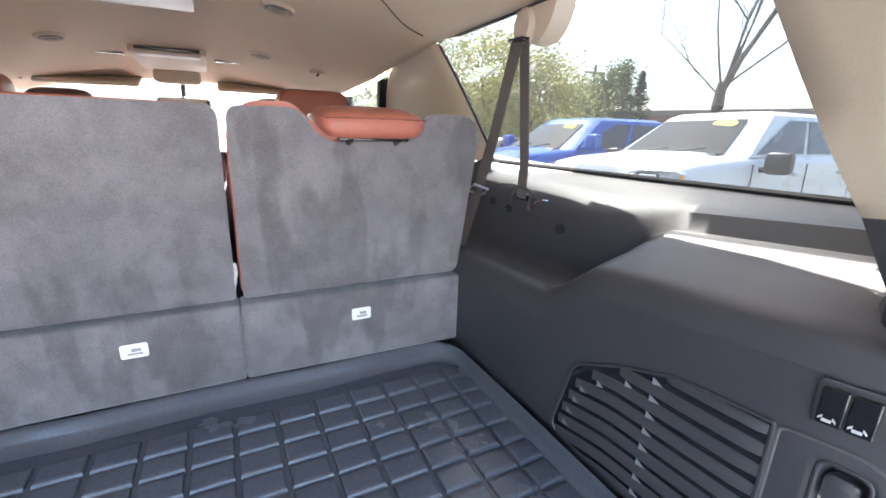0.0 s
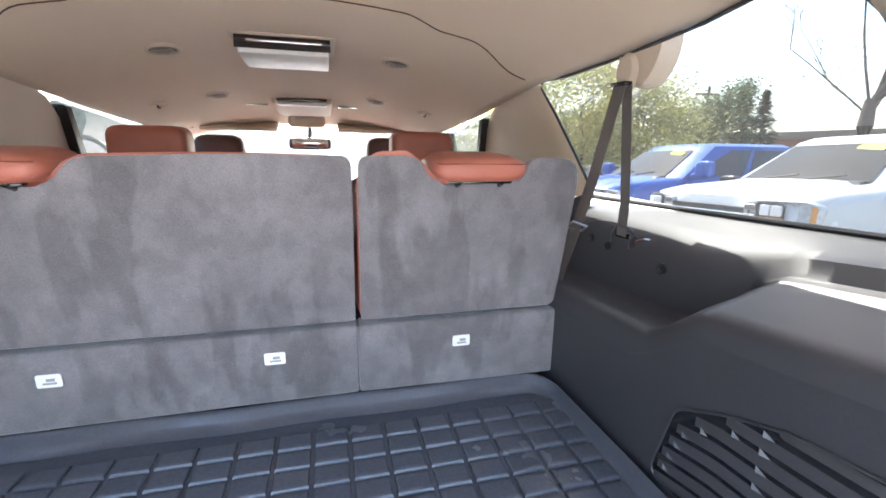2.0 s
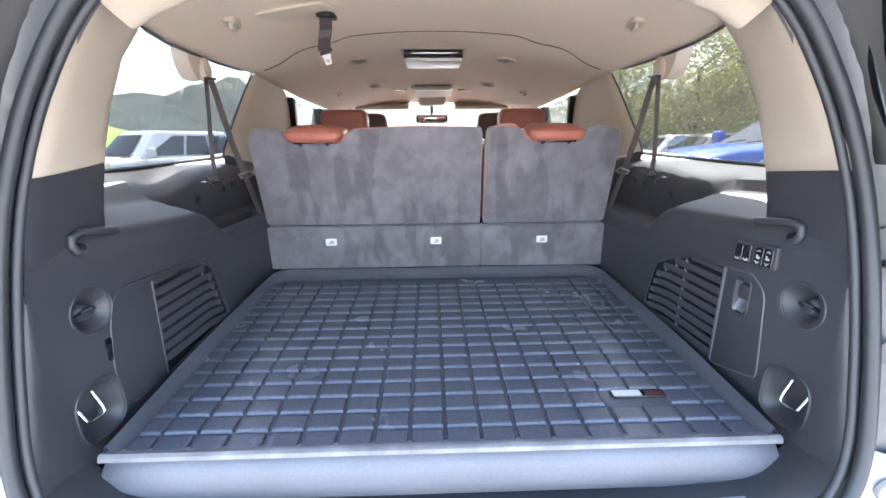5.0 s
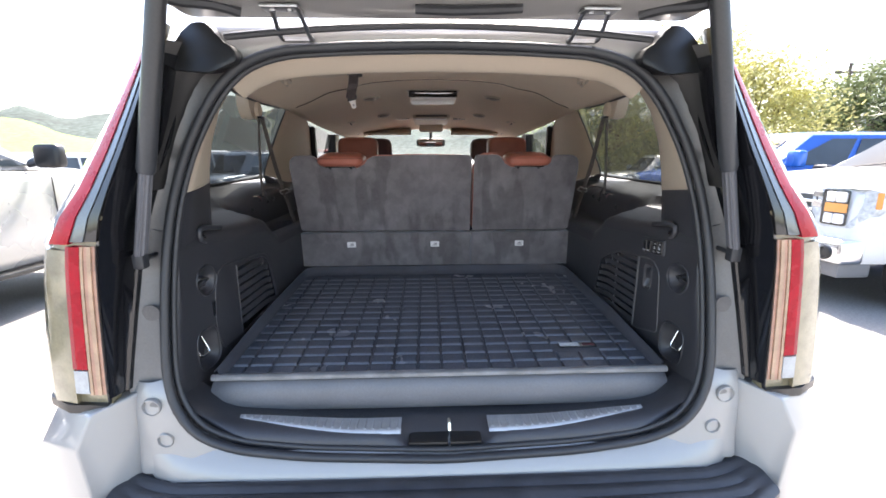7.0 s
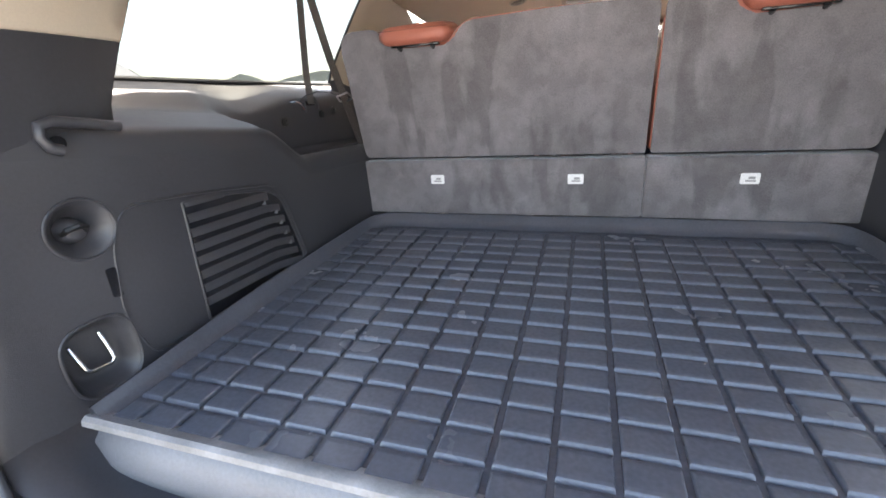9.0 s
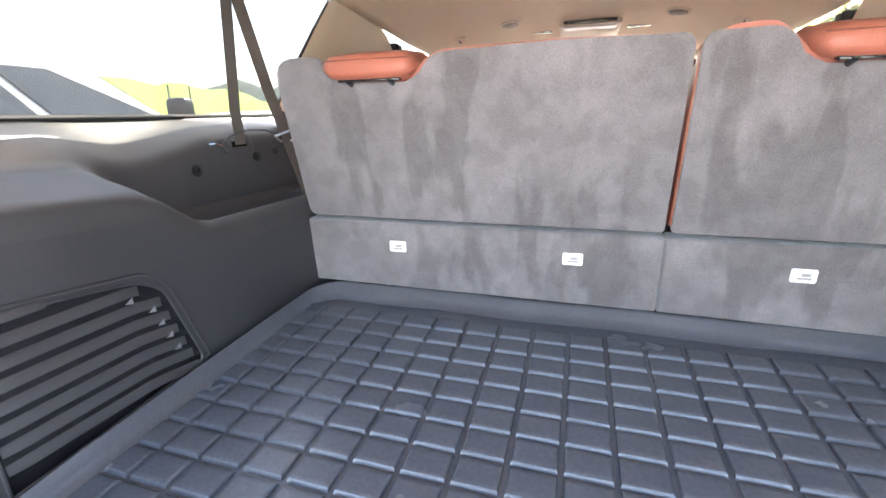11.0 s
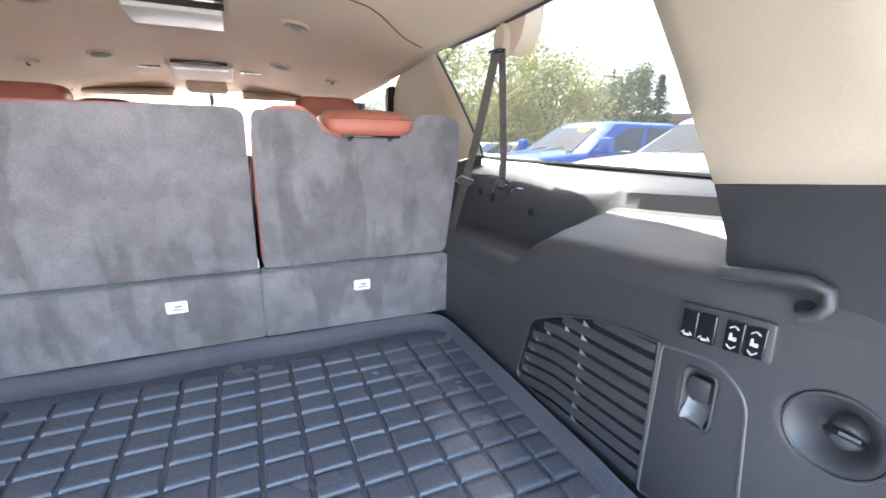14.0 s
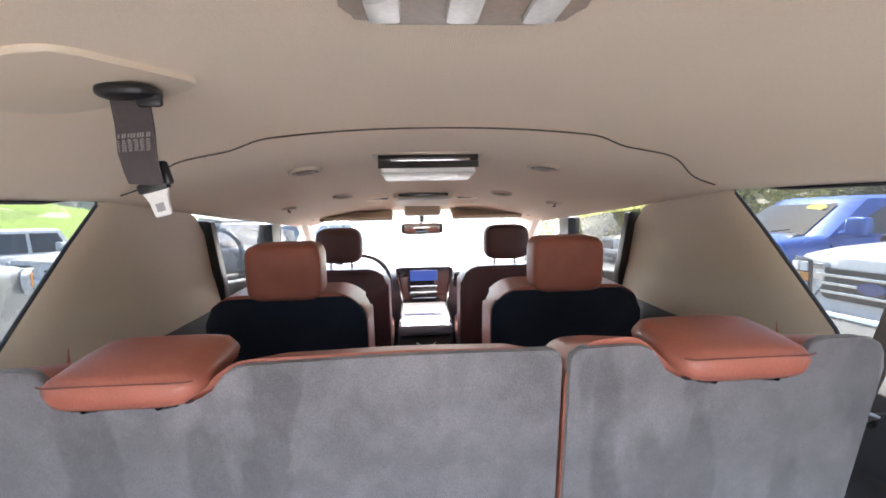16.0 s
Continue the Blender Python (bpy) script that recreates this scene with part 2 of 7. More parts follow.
SCREEN.node_tree.nodes["Principled BSDF"].inputs["Emission Strength"].default_value = 0.04


def headliner_material():
    m = mk("headliner_fabric", (0.78, 0.63, 0.47), 0.9, vary=0.03, vscale=3, fine=0.04, fscale=600, sheen=0.2, spec=0.2)
    nt = m.node_tree
    tc = nt.nodes.new("ShaderNodeTexCoord")
    w, bp = nt.nodes.new("ShaderNodeTexWave"), nt.nodes.new("ShaderNodeBump")
    w.inputs["Scale"].default_value, w.inputs["Distortion"].default_value = 130.0, 0.4
    nt.links.new(tc.outputs["Object"], w.inputs["Vector"])
    bp.inputs["Strength"].default_value, bp.inputs["Distance"].default_value = 0.35, 0.001
    nt.links.new(w.outputs["Fac"], bp.inputs["Height"])
    nt.links.new(bp.outputs[0], nt.nodes["Principled BSDF"].inputs["Normal"])
    return m


HEADLINER = headliner_material()


def nap_material(name, base):
    """Brushed pile: patches and downward strokes where the nap lies the other way."""
    m = mk(name, base, 0.95, vary=0.12, vscale=2.2, fine=0.16, fscale=420, bump=0.5, bscale=800, sheen=0.4, spec=0.15)
    nt = m.node_tree
    b = nt.nodes["Principled BSDF"]
    tc = nt.nodes.new("ShaderNodeTexCoord")
    for scale, rot, lo, hi, dark, light in (((10.0, 10.0, 3.0), 0.06, 0.40, 0.475, 0.79, 1.06), ((4.5, 4.5, 6.0), -0.6, 0.40, 0.62, 0.88, 1.07), ((26.0, 26.0, 22.0), 0.4, 0.36, 0.66, 0.88, 1.07)):
        old = b.inputs["Base Color"].links[0].from_socket
        mp, nz, rg, sc = (nt.nodes.new(k) for k in ("ShaderNodeMapping", "ShaderNodeTexNoise", "ShaderNodeMapRange", "ShaderNodeVectorMath"))
        mp.inputs["Scale"].default_value = scale
        mp.inputs["Rotation"].default_value = (0.0, rot, 0.0)
        nz.inputs["Scale"].default_value, nz.inputs["Detail"].default_value, nz.inputs["Distortion"].default_value = 1.0, 4.0, 0.25
        rg.interpolation_type = "SMOOTHSTEP"
        rg.inputs["From Min"].default_value, rg.inputs["From Max"].default_value = lo, hi
        rg.inputs["To Min"].default_value, rg.inputs["To Max"].default_value = dark, light
        sc.operation = "SCALE"
        nt.links.new(tc.outputs["Object"], mp.inputs["Vector"])
        nt.links.new(mp.outputs[0], nz.inputs["Vector"])
        nt.links.new(nz.outputs["Fac"], rg.inputs["Value"])
        nt.links.new(old, sc.inputs[0])
        nt.links.new(rg.outputs[0], sc.inputs["Scale"])
        nt.links.new(sc.outputs[0], b.inputs["Base Color"])
    return m


CARPET = nap_material("brushed_carpet", (0.174, 0.160, 0.168))

# ---- the vehicle's shell and lining ----
def wall_x(y):
    return 0.612 + (0.9 - y) * 0.033 + 0.016 * ss(0.22, 0.0, y)


def sill_z(y):
    """Lower edge of the side window."""
    return 0.415 + (1.05 - y) * 0.045


def shelf_rise(y):
    return ss(0.630, 0.492, y)


def shelf_z(y):
    return lerp(0.232 + (0.98 - y) * 0.055, 0.334 + (0.5 - y) * 0.12, shelf_rise(y))


def section(y, s):
    """The side lining across: from the floor up the panel, over the shelf and up to the window."""
    k, x0, zt, zl = shelf_rise(y), wall_x(y), shelf_z(y), sill_z(y)
    xs, zs = lerp(0.747, 0.770, k), lerp(zt - 0.004, zt + 0.030, k)
    zw = max(zs + 0.012, zl - 0.075)
    g = ss(0.065, 0.095, y)
    pts = [(x0, zt - 0.045), (x0 + 0.003 * g, zt - 0.02), (x0 + 0.012 * g, zt - 0.006), (x0 + 0.001 + 0.031 * g, zt)]
    if s < 0 and 0.64 < y < 0.96:  # open bin in the left shelf
        pts += [(x0 + 0.037, 0.12), (xs - 0.03, 0.12), (xs - 0.02, zt - 0.01), (xs - 0.008, zt)]
    else:
        pts += [(lerp(x0, xs, 0.35), zt + (zs - zt) * 0.3), (lerp(x0, xs, 0.65), zt + (zs - zt) * 0.7), (xs - 0.03, zs), (xs - 0.012, zs + 0.002)]
    steep = [(lerp(0.750, 0.779, k), zs + 0.012), (lerp(0.755, 0.783, k), zw), (lerp(0.768, 0.791, k), zw + 0.03), (0.825, zl - 0.022), (0.855, zl - 0.006), (0.875, zl)]
    for i, (px, pz) in enumerate(steep):
        f = i / 5
        edge = lerp(0.53, 0.82, f)
        q = ss(edge + 0.14, edge - 0.09, y) * (0.15 if s > 0 else 0.55)
        pts.append((lerp(px, lerp(0.757, 0.875, f), q), lerp(pz, lerp(zs + 0.008, zl, f) + 0.006 * math.sin(math.pi * f), q)))
    return [Vector((s * x, y, z)) for x, z in pts]


PIL_F = [(0.33, 0.655, 0.185), (0.40, 0.668, 0.21), (0.455, 0.680, 0.245), (0.52, 0.696, 0.295), (0.60, 0.702, 0.345), (0.70, 0.690, 0.398), (0.785, 0.655, 0.448)]
PIL_R = [(0.33, 0.655, 0.015), (0.40, 0.648, 0.027), (0.455, 0.640, 0.037), (0.52, 0.624, 0.055), (0.60, 0.603, 0.08), (0.70, 0.570, 0.113), (0.785, 0.515, 0.140)]
CEIL_C = [(0.12, 0.868), (0.3, 0.885), (0.9, 0.885), (1.12, 0.875), (1.5, 0.862), (1.62, 0.852), (2.23, 0.772), (2.9, 0.668), (3.0, 0.65)]
CEIL_S = [(0.12, 0.790), (0.3, 0.795), (0.5, 0.790), (0.77, 0.775), (0.94, 0.762), (1.374, 0.750), (1.9, 0.688), (2.9, 0.570), (3.0, 0.555)]
CEIL_W = [(0.12, 0.50), (0.3, 0.60), (0.5, 0.70), (0.7, 0.745), (1.4, 0.77), (2.0, 0.77), (3.0, 0.70)]
OPENING = [(0.0, 0.824), (0.2, 0.820), (0.385, 0.810), (0.478, 0.778), (0.541, 0.712), (0.604, 0.592), (0.643, 0.464), (0.660, 0.34), (0.666, 0.22), (0.664, 0.07), (0.65, -0.005), (0.605, -0.070), (0.515, -0.108), (0.34, -0.130), (0.0, -0.145)]


def hatch_y(z):
    """The plane of the rear opening, leaning forward above the waist."""
    return curve_at([(-0.25, -0.15), (-0.1, -0.12), (0.1, -0.07), (0.3, -0.018), (0.5, 0.03), (0.7, 0.075), (0.9, 0.115)], z)[0]


def seam_y(x):
    u = abs(x)
    return 1.135 if u < 0.30 else (lerp(1.135, 1.205, ss(0.30, 0.42, u)) if u < 0.5 else lerp(1.205, 1.37, ss(0.48, 0.70, u)))


def ceil_z(x, y):
    zc, zs, w = curve_at(CEIL_C, y)[0], curve_at(CEIL_S, y)[0], curve_at(CEIL_W, y)[0]
    step = 0.007 * (1 - ss(-0.012, 0.004, y - seam_y(x)))
    return lerp(zc, zs, min(1.0, abs(x) / w) ** 2.2) + step * (1 - min(1.0, abs(x) / w) ** 3) - 0.007


def build_ceiling():
    bm = bmesh.new()
    ys = [0.15 + 0.05 * i for i in range(18)] + [1.04 + 0.012 * i for i in range(32)] + [1.45 + 0.06 * i for i in range(26)]
    rings = []
    for y in ys:
        w = curve_at(CEIL_W, y)[0]
        rings.append([(w * (i / 22 - 1), y, ceil_z(w * (i / 22 - 1), y)) for i in range(45)])
    loft(bm, rings)
    ob = part("ceiling", bm, HEADLINER, None, smooth=True, angle=60)
    ob.matrix_world = CAR
    if ob.data.polygons[0].normal.z > 0:
        ob.data.flip_normals()
    solid(ob, 0.02, -1.0)
    return tagged(ob, "beige ribbed fabric headliner of the vehicle", "ceiling", kind="structure")


def dent(s, y, z):
    """Depth of the moulded hollows in the side panel."""
    cy, cz = (0.066, 0.241) if s > 0 else (0.098, 0.240)
    r = math.hypot(y - cy, z - cz) / 0.043
    d = 0.030 * (1 - ss(0.30, 1.0, r)) if r < 1 else 0.0
    cy, cz = (0.048, 0.050) if s > 0 else (0.066, 0.052)
    q = (abs((y - cy) / 0.050) ** 3 + abs((z - cz) / 0.058) ** 3) ** (1 / 3)
    d = max(d, 0.034 * (1 - ss(0.62, 1.0, q)))
    if s > 0:
        q = (abs((y - 0.187) / 0.019) ** 6 + abs((z - 0.203) / 0.038) ** 6) ** (1 / 6)
        d = max(d, 0.016 * (1 - ss(0.86, 1.0, q)))
    return d


def build_wall(s, name):
    w = thing(name, "black moulded plastic cargo side lining under beige pillars", "wall lining", kind="structure")
    bm = bmesh.new()
    ys = [0.0, 0.05, 0.1, 0.15, 0.2, 0.27, 0.34, 0.41] + [0.44 + 0.012 * i for i in range(38)] + [0.90, 0.94, 0.98, 1.05, 1.15, 1.3, 1.45]
    loft(bm, [section(y, s) for y in ys])
    part("shelf", bm, GRAINED, w, smooth=True, angle=50)
    bm = bmesh.new()
    rings = []
    for i in range(201):
        y = 0.0 + 1.0 * i / 200
        top = shelf_z(y) - 0.045
        rings.append([(s * (wall_x(y) + dent(s, y, z)), y, z) for z in [lerp(-0.12, top, j / 84) for j in range(85)]])
    loft(bm, rings)
    part("side_panel", bm, TRIM, w, smooth=True, angle=60)
    # the rear return of the panel to the seal
    bm = bmesh.new()
    rings = []
    for z in (-0.13, -0.05, 0.05, 0.15, 0.25, 0.30, 0.36):
        x0 = wall_x(0.0)
        ye = hatch_y(z) + 0.012
        rings.append([(s * x0, 0.004, z), (s * (x0 + 0.0003), lerp(0.004, ye, 0.5), z), (s * (x0 + 0.0008), lerp(0.004, ye, 0.8), z), (s * (x0 + 0.003), ye + 0.002, z), (s * (x0 + 0.009), ye - 0.005, z), (s * (x0 + 0.03), ye - 0.009, z)])
    loft(bm, rings)
    part("rear_edge_trim", bm, TRIM, w)
    # rear pillar, black below and beige above, with a return towards the glass
    for nm, zs, m in (("pillar_base", [0.30, 0.33, 0.36, 0.40, 0.43] + ([0.458, 0.460, 0.475] if s > 0 else [0.488, 0.490, 0.505]), TRIM), ("pillar_cover", [0.460 if s > 0 else 0.490, 0.495, 0.52, 0.56, 0.60, 0.65, 0.70, 0.745, 0.785], BEIGE)):
        bm = bmesh.new()
        rings = []
        for z in zs:
            (fx, fy), (rx, ry) = curve_at(PIL_F, z), curve_at(PIL_R, z)
            base = ss(0.40, 0.30, z) if nm == "pillar_base" else 0.0
            edge = 0.459 if s > 0 else 0.489
            tuck = 0.010 * ss(0.375, 0.34, z) + (0.006 if z > edge else 0.0) if nm == "pillar_base" else 0.0
            fx, rx = fx + tuck, rx + tuck
            rise = 0.030 * math.exp(-((z - 0.465) / 0.11) ** 2) if s > 0 else 0.0
            ring = [(fx + 0.16, fy + 0.05 + 0.1 * base, z), (fx + 0.05, fy + 0.012 + 0.06 * base, z), (fx + 0.012, fy + 0.003 + 0.03 * base, z)]
            for k in range(7):
                t = k / 6
                bow = 0.018 * math.sin(math.pi * t)
                ring.append((lerp(fx, rx, t) - bow * 0.3, lerp(fy, ry, t), z + rise * t))
            ring.append((rx + 0.004, ry - 0.012, z + rise))
            ring.append((rx + 0.012, hatch_y(z) + 0.03, z + rise))
            rings.append([Vector((s * x, y, zz)) for x, y, zz in ring])
        loft(bm, rings)
        ob = part(nm, bm, m, w, "beige plastic pillar cover" if m is BEIGE else "", smooth=True, angle=55)
        solid(ob, 0.004, 0.0)
    # beige panel between the side window and the door window
    def quarter_ring(z):
        t = max(0.0, (z - 0.26) / 0.482)
        yr = 1.11 + max(0.0, z - 0.43) * 0.85
        yf = curve_at([(0.20, 2.03), (0.26, 2.02), (0.45, 2.0), (0.60, 1.93), (0.70, 1.80), (0.742, 1.6)], z)[0]
        x = curve_at([(0.20, 0.79), (0.26, 0.80), (0.45, 0.825), (0.60, 0.805), (0.742, 0.772)], z)[0]
        ring = [(x + 0.012, yr)] + [(x - 0.03 * math.sin(math.pi * k / 8) * (1 - min(1.0, t)) ** 0.5, lerp(yr + 0.012, yf, k / 8)) for k in range(9)] + [(x + 0.05, yf + 0.01)]
        return [Vector((s * px, py, z)) for px, py in ring]

    split = [curve_at([(1.1, 0.428), (1.133, 0.422), (1.311, 0.369), (1.536, 0.350), (1.954, 0.330), (2.05, 0.325)], p.y)[0] for p in quarter_ring(0.36)]
    for nm, m, lab, z0, z1, n in (("quarter_cover", BEIGE, "beige plastic quarter panel", None, 0.742, 14), ("quarter_base", TRIM, "", 0.20, None, 4)):
        bm = bmesh.new()
        loft(bm, [[quarter_ring(lerp(sp + 0.0015 if z0 is None else z0, sp if z1 is None else z1, j / n))[k] for k, sp in enumerate(split)] for j in range(n + 1)])
        part(nm, bm, m, w, lab, angle=60)
    reveal = []
    for i in range(13):
        p = quarter_ring(lerp(0.26, 0.742, i / 12))[0]
        reveal.append([(p.x + s * 0.002, p.y - 0.002, p.z), (p.x - s * 0.001, p.y - 0.001, p.z)])
    # black pad where the belt runs into the lining, colour for the mouth's shade
    bm = bmesh.new()
    prism(bm, rounded([(0.832, 0.345), (0.886, 0.345), (0.886, 0.372), (0.832, 0.372)], 0.005, 3), lambda u, v, w: Vector((s * (0.765 - w), u, v)), 0.0, 0.006, 0.002)
    part("belt_mouth", bm, GLOSS, w)
    for y in (0.826, 0.892):
        bm = bmesh.new()
        tube(bm, [(s * 0.762, y, 0.338), (s * 0.752, y, 0.344), (s * 0.753, y, 0.366), (s * 0.764, y, 0.380)], 0.0028, 6)
        part("belt_guide", bm, TRIM, w)
    bm = bmesh.new()
    loft(bm, reveal)
    part("window_reveal", bm, SEAL, w)
    # dark gasket round the side window
    edge = [(1.10, 0.418), (1.125, 0.45), (1.20, 0.535), (1.30, 0.652), (1.372, 0.735), (1.366, 0.75), (1.336, 0.755)]
    line = [(curve_at([(0.42, 0.832), (0.45, 0.835), (0.60, 0.816), (0.742, 0.784), (0.76, 0.782)], z)[0], y, z) for y, z in edge]
    line += [(curve_at(CEIL_W, y)[0] + 0.003, y, curve_at(CEIL_S, y)[0] - 0.010) for y in (1.2, 1.0, 0.85, 0.7, 0.58, 0.48)]
    bm = bmesh.new()
    tube(bm, [(s * x, y, z) for x, y, z in line], 0.0042, 8)
    tube(bm, [(s * 0.872, y, sill_z(y) + 0.003) for y in (1.12, 0.9, 0.7, 0.5, 0.3)], 0.005, 6)
    part("window_gasket", bm, SEAL, w)
    bm = bmesh.new()
    loft(bm, [[(s * lerp(0.874, 0.842, ss(0.7, 1.12, y)), y, sill_z(y)) for y in (1.4, 1.1, 0.95, 0.8, 0.5, 0.22)], [(s * 0.797, y, 0.80) for y in (1.6, 1.36, 1.1, 0.9, 0.6, 0.34)]])
    part("side_window", bm, TINT, w, "tinted rear side window glass", smooth=True)
    return w


wall_left = build_wall(-1, "wall_left")
wall_right = build_wall(1, "wall_right")
build_ceiling()

# seam between the two pieces of headliner
bm = bmesh.new()
tube(bm, [(x / 80, seam_y(x / 80) - 0.004, ceil_z(x / 80, seam_y(x / 80) - 0.004) - 0.0018) for x in range(-58, 59)], 0.0018, 5)
seam = part("ceiling_seam", bm, mk("seam_shadow_gap", (0.10, 0.075, 0.055), 0.9), None)
seam.matrix_world = CAR
tagged(seam, "narrow joint between two headliner pieces", "trim", kind="structure")

# beige header over the rear opening
bm = bmesh.new()
HEAD = [(-0.525, 0.12, 0.747), (-0.490, 0.142, 0.776), (-0.440, 0.15, 0.795), (-0.36, 0.153, 0.806), (-0.2, 0.155, 0.815), (0, 0.156, 0.819)]
HEAD = HEAD + [(-x, y, z) for x, y, z in reversed(HEAD[:-1])]
rows = [[(x * k, y + dy, z + dz) for x, y, z in HEAD] for k, dy, dz in ((1.0, -0.03, 0.022), (1.0, -0.008, 0.004), (0.998, 0.012, -0.008), (0.992, 0.034, -0.020), (0.99, 0.050, -0.027), (0.99, 0.062, -0.028), (0.995, 0.080, -0.022))]
rows.append([(x * 1.03, y + 0.13, max(z - 0.01, ceil_z(x * 1.03, y + 0.13) - 0.004)) for x, y, z in HEAD])
rows.append([(x * 1.06, y + 0.17, ceil_z(x * 1.06, y + 0.17) + 0.006) for x, y, z in HEAD])
loft(bm, rows)
header = part("rear_header", bm, BEIGE, None, angle=60)
header.matrix_world = CAR
tagged(header, "beige plastic header above the rear opening", "trim", kind="structure")

# floor pan, cargo floor box and sill
floor = thing("floor", "dark carpeted vehicle floor under the cargo mat", "floor", kind="structure")
part("floor_pan", bbox((-0.80, 0.96, -0.42), (0.80, 3.9, -0.36), 0.01), CARPET_DARK, floor)
bm = bmesh.new()
SILL = [(0.02, -0.012), (-0.005, -0.022), (-0.018, -0.04), (-0.024, -0.070), (-0.02, -0.100), (0.0, -0.117)]
rings = []
for i in range(25):
    x = -0.632 + 1.264 * i / 24
    c = 1 - max(0.0, abs(x) - 0.60) / 0.032 * 0.25
    rings.append([(x, y + 0.012 + 0.03 * (1 - c), -0.066 + (z + 0.066) * c) for y, z in SILL])
loft(bm, rings)
part("cargo_floor_edge", bm, mk("floor_edge_vinyl", (0.145, 0.147, 0.158), 0.40, bump=0.3, bscale=600), floor, "grey vinyl edge of the cargo floor", angle=60)
part("cargo_floor_panel", bbox((-0.63, 0.03, -0.10), (0.63, 0.93, -0.012), 0.005), TRIM_DARK, floor)


# ---- cargo mat ----
def build_mat():
    mat = thing("cargo_mat", "black rubber cargo mat with raised grid pads and a turned-up rim", "cargo mat")
    Y1 = 0.818
    bm = bmesh.new()
    loft(bm, [[(x, y, -0.0045) for x in (-0.605, 0.605)] for y in (0.012, 0.875)])
    part("base", bm, RUBBER, mat, smooth=False)
    # raised pads between deep lengthwise grooves and shallow cross grooves, one moulding
    bm = bmesh.new()
    cols, rows = 18, 17
    cw, rh = 0.0677, 0.0508
    for i in range(cols):
        for j in range(rows):
            xa, xb = -0.003 + (i - 9) * cw + 0.0036, -0.003 + (i - 8) * cw - 0.0036
            ya, yb = -0.048 + j * rh + 0.0020, -0.048 + (j + 1) * rh - 0.0020
            ya, yb = max(ya, 0.006), min(yb, Y1)
            xa, xb = max(xa, -0.588), min(xb, 0.588)
            if 14 <= i <= 15 and j == 3 or yb - ya < 0.01:
                continue
            lo = [bm.verts.new(p) for p in ((xa, ya, -0.0045), (xb, ya, -0.0045), (xb, yb, -0.0045), (xa, yb, -0.0045))]
            for bx, by, h in ((0.0006, 0.0024, -0.0006), (0.0016, 0.0040, 0.0009), (0.0040, 0.0085, 0.0016)):
                hi = [bm.verts.new(p) for p in ((xa + bx, ya + by, h), (xb - bx, ya + by, h), (xb - bx, yb - by, h), (xa + bx, yb - by, h))]
                for k in range(4):
                    bm.faces.new((lo[k], lo[(k + 1) % 4], hi[(k + 1) % 4], hi[k]))
                lo = hi
            bm.faces.new(lo)
    part("tread", bm, RUBBER, mat, "moulded grid of raised pads", smooth=False)
    # rim: rises at both sides and against the seat, with a soft roll on top
    prof = [(0.0, -0.003), (0.012, 0.002), (0.022, 0.012), (0.028, 0.026), (0.034, 0.031), (0.041, 0.029), (0.043, 0.018), (0.043, -0.01)]
    path = [(-0.592, 0.004), (-0.590, 0.3), (-0.585, 0.6), (-0.579, 0.80)]
    for k in range(7):
        a = math.pi / 2 * k / 6
        path.append((-0.579 + 0.045 * (1 - math.cos(a)), 0.80 + 0.045 * math.sin(a)))
    path += [(x / 10, 0.845 + 0.004 * math.sin(x * 1.7)) for x in range(-4, 5)]
    left = [p for p in path if p[0] < -0.5]
    path = left + [p for p in path if -0.5 <= p[0] <= 0.5] + [(-x, y) for x, y in reversed(left)]
    bm = bmesh.new()
    rings = []
    for i, (x, y) in enumerate(path):
        a, b = path[max(i - 1, 0)], path[min(i + 1, len(path) - 1)]
        d = Vector((b[0] - a[0], b[1] - a[1])).normalized()
        nrm = Vector((-d.y, d.x))
        end = 0.55 + 0.45 * ss(0.0, 0.10, y)
        rings.append([(x + nrm.x * o * 0.55, y + nrm.y * o, z * (end if z > 0.005 else 1)) for o, z in prof])
    loft(bm, rings)
    part("rim", bm, mk("rim_rubber", (0.070, 0.075, 0.092), 0.18, vary=0.15, vscale=5, bump=0.04, bscale=350, spec=0.65, rvary=0.04), mat, "turned-up rubber rim", angle=70)
    # rear lip
    bm = bmesh.new()
    rings = []
    for i in range(21):
        x = -0.622 + 1.244 * i / 20
        sag = 0.006 * (1 - (x / 0.62) ** 2)
        rings.append([(x, 0.022, -0.003), (x, 0.010, 0.002), (x, 0.0, 0.005 - sag * 0.2), (x, -0.006, 0.001), (x, -0.008, -0.007), (x, -0.002, -0.012), (x, 0.018, -0.011)])
    loft(bm, rings, True, True)
    part("rear_lip", bm, mk("worn_rubber_edge", (0.21, 0.205, 0.205), 0.42, vary=0.35, vscale=12, bump=0.3, bscale=300), mat, "scuffed rear lip")
    # badge: plain coloured plate
    badge = part("badge", bbox((0.36, 0.128, -0.003), (0.475, 0.152, 0.0015), 0.001), GLOSS, mat, "small printed badge plate", smooth=False)
    part("silver_field", bbox((0.362, 0.131, 0.0016), (0.422, 0.150, 0.0022)), mk("silver_print", (0.74, 0.76, 0.78), 0.4, metal=0.2), badge, smooth=False)
    part("red_field", bbox((0.432, 0.133, 0.0016), (0.470, 0.147, 0.0022)), mk("red_print", (0.085, 0.010, 0.018), 0.4), badge, smooth=False)
    return mat


build_mat()


# ---- rear sill, scuff plates, latch ----
def sill_lift(x):
    u = abs(x) / 0.66
    return -0.012 + 0.026 * ss(0.30, 0.95, u) + 0.07 * max(0.0, u - 0.80) ** 2 / 0.04


